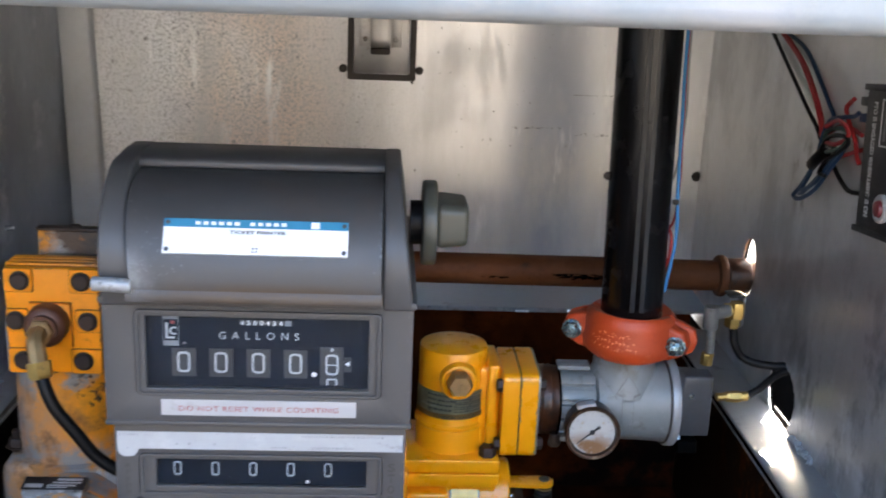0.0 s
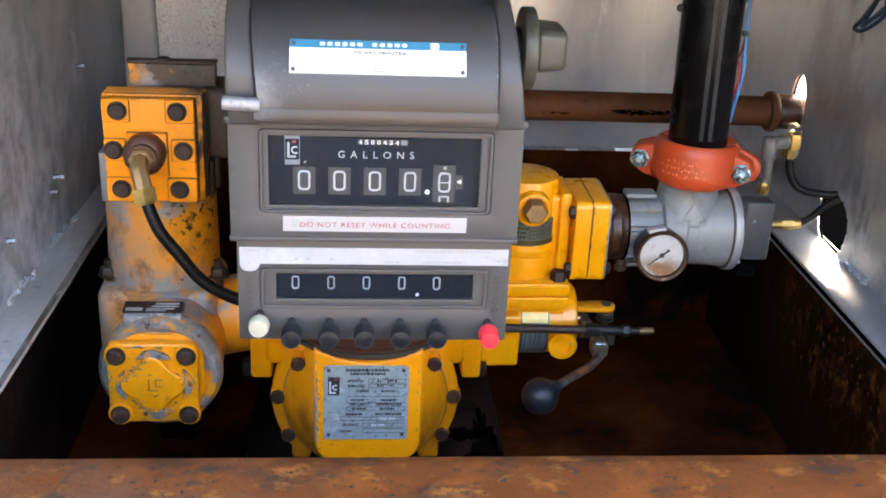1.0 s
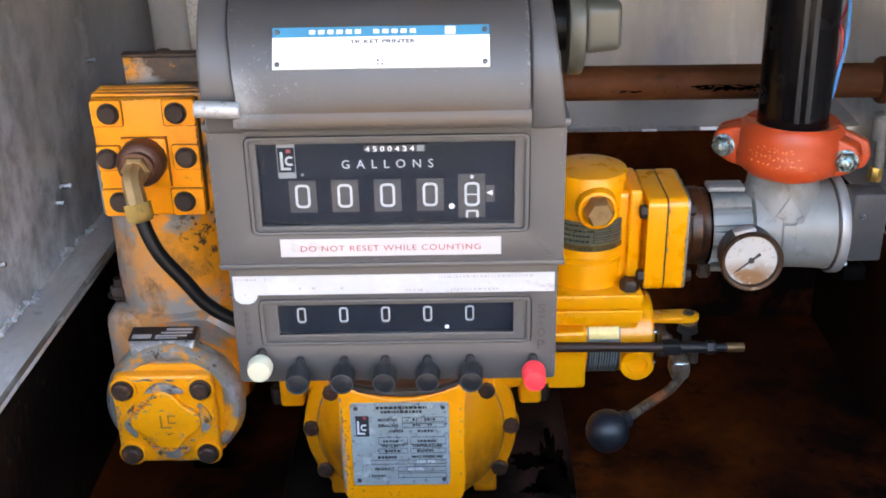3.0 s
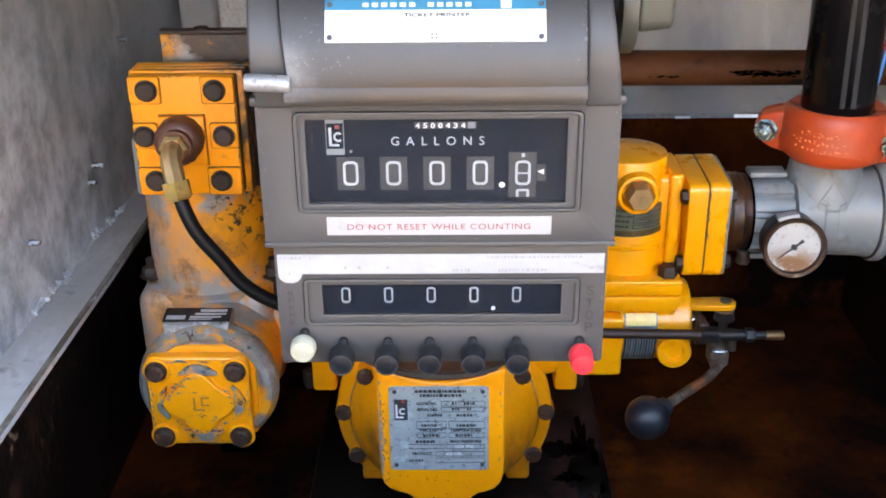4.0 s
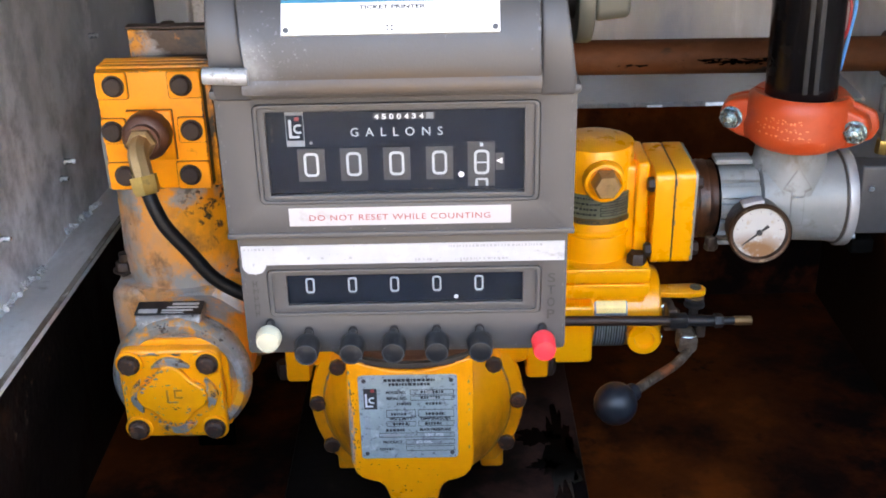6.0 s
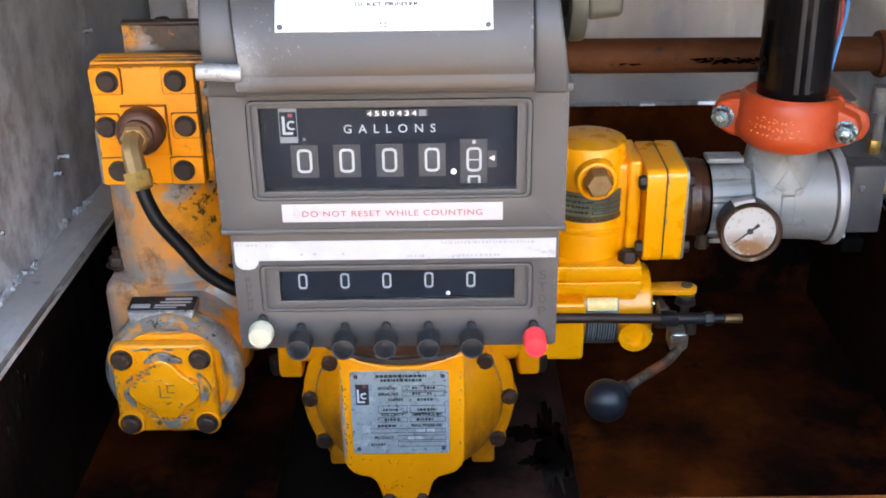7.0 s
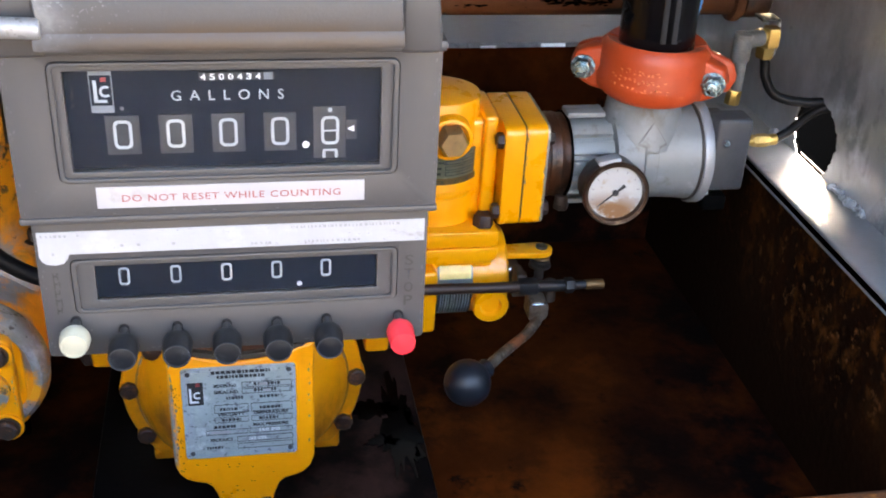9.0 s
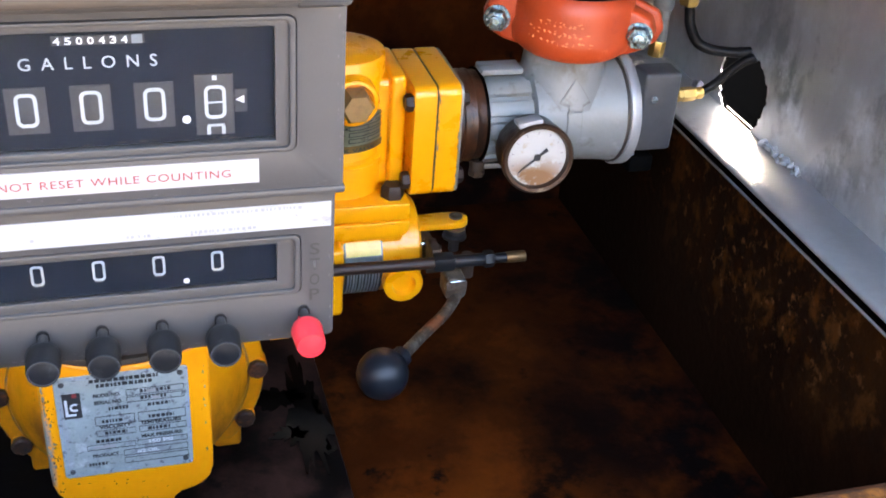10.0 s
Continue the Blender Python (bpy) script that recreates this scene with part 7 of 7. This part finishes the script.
def band_lines(cx, cy, r, spans, ax="z"):
    outb = []
    for a0, a1, z0, z1 in spans:
        n = max(2, int((a1 - a0) / 6))
        for i in range(n):
            t0, t1 = radians(a0 + (a1 - a0) * i / n), radians(a0 + (a1 - a0) * (i + 1) / n)
            bm = bmesh.new()
            q = []
            for t, z in ((t0, z0), (t1, z0), (t1, z1), (t0, z1)):
                q.append((cx + r * math.cos(t), cy + r * math.sin(t), z) if ax == "z" else (z, cx + r * math.cos(t), cy + r * math.sin(t)))
            bm.faces.new([bm.verts.new(p) for p in q])
            outb.append(bm)
    return join(*outb)


rng = random.Random(77)
for z in (0.3275, 0.3222, 0.3170, 0.3118):
    dashes, a = [], 226.0
    while a < 268:
        w = rng.uniform(1.5, 5.0)
        dashes.append((a, a + w, z - 0.0009, z + 0.0011))
        a += w + rng.uniform(0.8, 1.8)
    part("printed_row", band_lines(CX, CY, 0.0384, dashes), TAG_LINE, tg, "illegible printed row")
    part("tag_field", band_lines(CX, CY, 0.0384, [(272, 322, z + 0.0014, z + 0.0020), (272, 322, z - 0.0018, z - 0.0012), (272, 273.2, z - 0.0012, z + 0.0014), (296, 297, z - 0.0012, z + 0.0014)]), TAG_LINE, tg, "printed field outline")
part("tag_band", band_lines(CX, CY, 0.0383, [(192, 328, 0.3018, 0.3076)]), TAG_OCHRE, tg, "dark ochre lower band")
tag_text = text("lettering", "CHECK VALVE", (CX - 0.021, CY - 0.0386, 0.3022), 0.046, TAG_LINE, tg, height=0.0036, bold=0.02)
for v in tag_text.data.vertices:
    turn = (v.co.x + BASE[chk.name].x - CX) / 0.0386
    v.co.x, v.co.y = CX + 0.0386 * math.sin(turn) - BASE[chk.name].x, CY - 0.0386 * math.cos(turn) - BASE[chk.name].y
part("column_foot_bolt", join(hexhead((0.0870, 1.064, 0.2610), (0, 0, 1), 0.0095, 0.0110, 0.0)), BOLT_BROWN, chk)
part("side_neck", box(0.070, 0.1000, 1.0770, 1.130, 0.2620, 0.3560, 0.007, 4), YELLOW, chk)
part("neck_rim", box(0.0840, 0.0960, 1.0690, 1.130, 0.2620, 0.3600, 0.003, 3), YELLOW, chk)
part("flange_inner", prism(rrect(1.0535, 1.1400, 0.2635, 0.3560, 0.008, 4), "x", 0.0985, 0.1164, 0.0014, 2), YELLOW, chk)
part("flange_outer", prism(rrect(1.0540, 1.1400, 0.2635, 0.3565, 0.008, 4), "x", 0.1174, 0.1355, 0.0014, 2), YELLOW, chk)
part("gasket", prism(rrect(1.0546, 1.138, 0.2645, 0.3555, 0.008, 3), "x", 0.1160, 0.1180), RUSTY_CAST, chk, "rusty gasket line")
part("bare_face", prism(rrect(1.0545, 1.1385, 0.2640, 0.3560, 0.008, 3), "x", 0.1353, 0.1372), GREY_WORN, chk, "bare metal flange face")
for y, z in ((1.058, 0.342), (1.058, 0.276)):
    part("bolt", hexhead((0.1000, y + 0.003, z), (-1, 0, 0), 0.0070, 0.0075), BOLT_BROWN, chk)
    part("nut", hexhead((0.1372, y + 0.010, z - 0.002), (1, 0, 0), 0.0070, 0.0075), BOLT_BROWN, chk)
part("base_flange", box(-0.005, 0.0990, 1.0500, 1.1500, 0.2462, 0.2612, 0.0022), YELLOW, chk)
part("lower_flange", prism([(-0.005, 0.2452), (0.0985, 0.2452), (0.0985, 0.2385), (0.0975, 0.2345), (0.0950, 0.2322), (0.0915, 0.2312), (-0.005, 0.2312)], "y", 1.0495, 1.1500, 0.0016), YELLOW, chk)
BZ = 0.1965
bar = part("barrel", lathe([(0.0400, 0), (0.0400, 0.108), (0.0375, 0.1105), (0, 0.1105)], (0.0040, CY, BZ), (1, 0, 0), 48), YELLOW, chk)
part("barrel_saddle", box(0.003, 0.0985, 1.066, 1.14, 0.2050, 0.2320, 0.003), YELLOW, chk)
part("cap_boss", lathe([(0.0165, 0), (0.0165, 0.016), (0.0150, 0.0175), (0.0100, 0.0175), (0.0085, 0.0125), (0, 0.0120)], (0.0965, CY - 0.034, 0.1850), (0, -1, 0), 30), YELLOW, chk)
tgb = part("barrel_tag", lathe([(0.0403, 0), (0.0408, 0.0005), (0.0408, 0.0315), (0.0403, 0.032)], (0.0490, CY, BZ), (1, 0, 0), 48), TEAL_TAG, chk, "teal-grey printed tag wrapped round the barrel")
for x0, w in ((0.0496, 0.0020), (0.0532, 0.0009), (0.0552, 0.0012), (0.0580, 0.0007), (0.0601, 0.0014), (0.0632, 0.0008), (0.0654, 0.0012), (0.0683, 0.0009), (0.0706, 0.0013), (0.0736, 0.0009), (0.0760, 0.0010), (0.0786, 0.0018)):
    part("tag_field", band_lines(CY, BZ, 0.0412, [(170, 224, x0, x0 + w)], "x"), TAG_LINE, tgb, "dark printed line")
part("tag_top", band_lines(CY, BZ, 0.0413, [(141, 163, 0.0505, 0.0795)], "x"), TAG_GOLD, tgb, "pale gold upper field")
part("barrel_foot", box(0.0815, 0.1135, 1.0660, 1.130, 0.1735, 0.2000, 0.002), YELLOW, chk)
part("stub_flange", box(0.0038, 0.0470, 1.0500, 1.1500, 0.1590, 0.2220, 0.004, 3), YELLOW, chk)
for z in (0.212, 0.178):
    part("screw", cyl((0.1140, 1.068, z), (0.1175, 1.067, z), 0.0032, seg=12, ch=0.0005), ZINC, chk)

# linkage and hand lever
lk = thing("valve_linkage", (0.15, 1.10, 0.18), "yellow crank arm and rusty push rod beside the valve", "linkage")
part("crank_arm", prism([(0.110, 1.1030), (0.150, 1.1010), (0.1600, 1.1015), (0.1660, 1.1060), (0.1675, 1.1120), (0.1650, 1.1180), (0.1590, 1.1220), (0.1490, 1.1225), (0.110, 1.1210)], "z", 0.2020, 0.2080, 0.0012), YELLOW, lk, "yellow crank arm")
part("pivot_bolt", join(hexhead((0.1570, 1.1120, 0.2080), (0, 0, 1), 0.0042, 0.0016, 0.0058), cyl((0.1570, 1.112, 0.175), (0.157, 1.112, 0.208), 0.0045, seg=14), lathe([(0.0060, 0.0), (0.0105, 0.002), (0.0105, 0.0045), (0.0060, 0.006), (0.0095, 0.0075), (0.0095, 0.0100), (0.0055, 0.0115)], (0.157, 1.112, 0.186), (0, 0, 1), 20)), STEEL, lk)
part("pivot_washer", lathe([(0.0060, 0.0), (0.0092, 0.0008), (0.0095, 0.003), (0.0060, 0.004)], (0.157, 1.112, 0.1965), (0, 0, 1), 20), BRASS_DULL, lk, "dull golden washer")
part("push_rod", cyl((-0.030, 1.0310, 0.2185), (0.150, 1.0330, 0.2140), 0.0048, seg=14), ROD, lk, "dark rusty rod")
part("clevis", join(box(0.1150, 0.1330, 1.0270, 1.0400, 0.2085, 0.2205, 0.0025), cyl((0.1260, 1.033, 0.2142), (0.1590, 1.0335, 0.2136), 0.0052, seg=18, ch=0.001), hexhead((0.1580, 1.0335, 0.2136), (1, 0, 0), 0.0072, 0.0080), cyl((0.1650, 1.0335, 0.2135), (0.1800, 1.0338, 0.2132), 0.0040, seg=14)), KNOB_BLACK, lk, "black rod end")
part("rod_tip", cyl((0.1765, 1.0335, 0.2133), (0.1930, 1.034, 0.2130), 0.0046, seg=14, ch=0.0006), ROD_TIP, lk, "worn brass-coloured thread")
part("crank_plate", join(box(0.114, 0.132, 1.046, 1.110, 0.196, 0.200, 0.001), cyl((0.148, 1.045, 0.192), (0.148, 1.045, 0.212), 0.0055, seg=14), cyl((0.126, 1.07, 0.188), (0.126, 1.07, 0.206), 0.007, seg=12), box(0.116, 0.124, 1.040, 1.060, 0.204, 0.222, 0.002)), RUSTY_CAST, lk, "dark oily crank plate")
lever = thing("hand_lever", (0.14, 1.03, 0.16), "bent steel hand lever with a black ball knob", "lever")
part("lever_head", prism([(0.1235, 0.1880), (0.1235, 0.2035), (0.1260, 0.2068), (0.1385, 0.2055), (0.1415, 0.2010), (0.1410, 0.1890), (0.1375, 0.1855), (0.1270, 0.1855)], "y", 1.0200, 1.0400, 0.0022, 2), LEVER, lever, "bare steel lever head")
part("worn_top", box(0.1252, 0.1395, 1.0188, 1.0260, 0.2030, 0.2046, 0.0007, 1), ZINC, lever, "bright rubbed upper edge")
part("arm", tube([(0.1335, 1.0290, 0.1920), (0.1325, 1.0220, 0.1880), (0.1270, 1.0140, 0.1865), (0.1180, 1.0030, 0.1850), (0.1050, 0.9890, 0.1860), (0.0880, 0.9690, 0.1890), (0.0710, 0.9490, 0.1910)], 0.0046, 12), LEVER, lever)
ball = bmesh.new()
bmesh.ops.create_uvsphere(ball, u_segments=32, v_segments=20, radius=0.0190)
bmesh.ops.translate(ball, verts=ball.verts, vec=(0.0520, 0.932, 0.1900))
part("ball_knob", join(ball, cyl((0.0710, 0.9490, 0.1910), (0.0560, 0.936, 0.1910), 0.0080, seg=16)), BALL, lever, "black ball knob")

# chips on the meter, the strainer and the flanges
chips(bracket, [(-0.1752, -0.1742, 0.155, 0.250, 22, 0.0018, 0.0065), (-0.1745, -0.1715, 0.170, 0.215, 10, 0.0030, 0.0040), (-0.0766, -0.0752, 0.165, 0.245, 10, 0.0018, 0.0045)], 0.8965, CAST_GREY, 31)
chips(bracket, [(-0.1745, -0.1690, 0.150, 0.230, 40, 0.0014, 0.0024), (-0.160, -0.100, 0.118, 0.158, 22, 0.0026, 0.0016), (-0.150, -0.100, 0.090, 0.118, 8, 0.002, 0.003)], 0.8966, CHIP_DARK, 32)
chips(up, [(-0.2974, -0.2964, 0.367, 0.468, 46, 0.0012, 0.0075), (-0.384, -0.297, 0.4690, 0.4698, 22, 0.008, 0.0010), (-0.384, -0.297, 0.3642, 0.3650, 22, 0.008, 0.0010), (-0.3846, -0.3838, 0.367, 0.468, 16, 0.0008, 0.0070)], 1.0193, CHIP_DARK, 33)
chips(chk, [(0.1340, 0.1350, 0.268, 0.352, 9, 0.0012, 0.0065), (0.1178, 0.1190, 0.300, 0.352, 14, 0.0010, 0.0060)], 1.0538, CAST_GREY, 34)
chips(chk, [(0.1155, 0.1175, 0.290, 0.352, 22, 0.0011, 0.0060)], 1.0536, CHIP_DARK, 35)

# wear on the register
chips(reg, [(-0.2412, -0.2385, 0.414, 0.506, 16, 0.0012, 0.0030), (-0.0072, -0.0048, 0.414, 0.506, 18, 0.0012, 0.0030), (-0.235, -0.010, 0.4128, 0.4150, 12, 0.0035, 0.0008), (-0.238, -0.006, 0.415, 0.432, 16, 0.0010, 0.0008)], FY, WORN_TAUPE, 51, "paint rubbed pale at the edges")
chips(reg, [(-0.2370, -0.2350, 0.316, 0.376, 10, 0.0010, 0.0030), (-0.0095, -0.0078, 0.316, 0.400, 12, 0.0010, 0.0030), (-0.230, -0.012, 0.3145, 0.3165, 22, 0.0040, 0.0010), (-0.22, -0.02, 0.317, 0.340, 14, 0.0009, 0.0009)], LY, WORN_TAUPE, 52, "paint rubbed pale at the edges")
chips(pane, [(-0.2070, -0.0385, 0.4405, 0.4420, 46, 0.0045, 0.0010), (-0.2075, -0.2060, 0.442, 0.496, 12, 0.0010, 0.0040), (-0.20, -0.04, 0.443, 0.497, 16, 0.0007, 0.0006)], FY + 0.0029, GRIME, 53, "grime along the window edge", "grime")
chips(strip, [(-0.230, -0.012, 0.3855, 0.3980, 34, 0.0010, 0.0007), (-0.10, -0.012, 0.3850, 0.3865, 14, 0.0022, 0.0008)], LY - 0.0007, PALE_INK, 54, "dark specks", "speck")
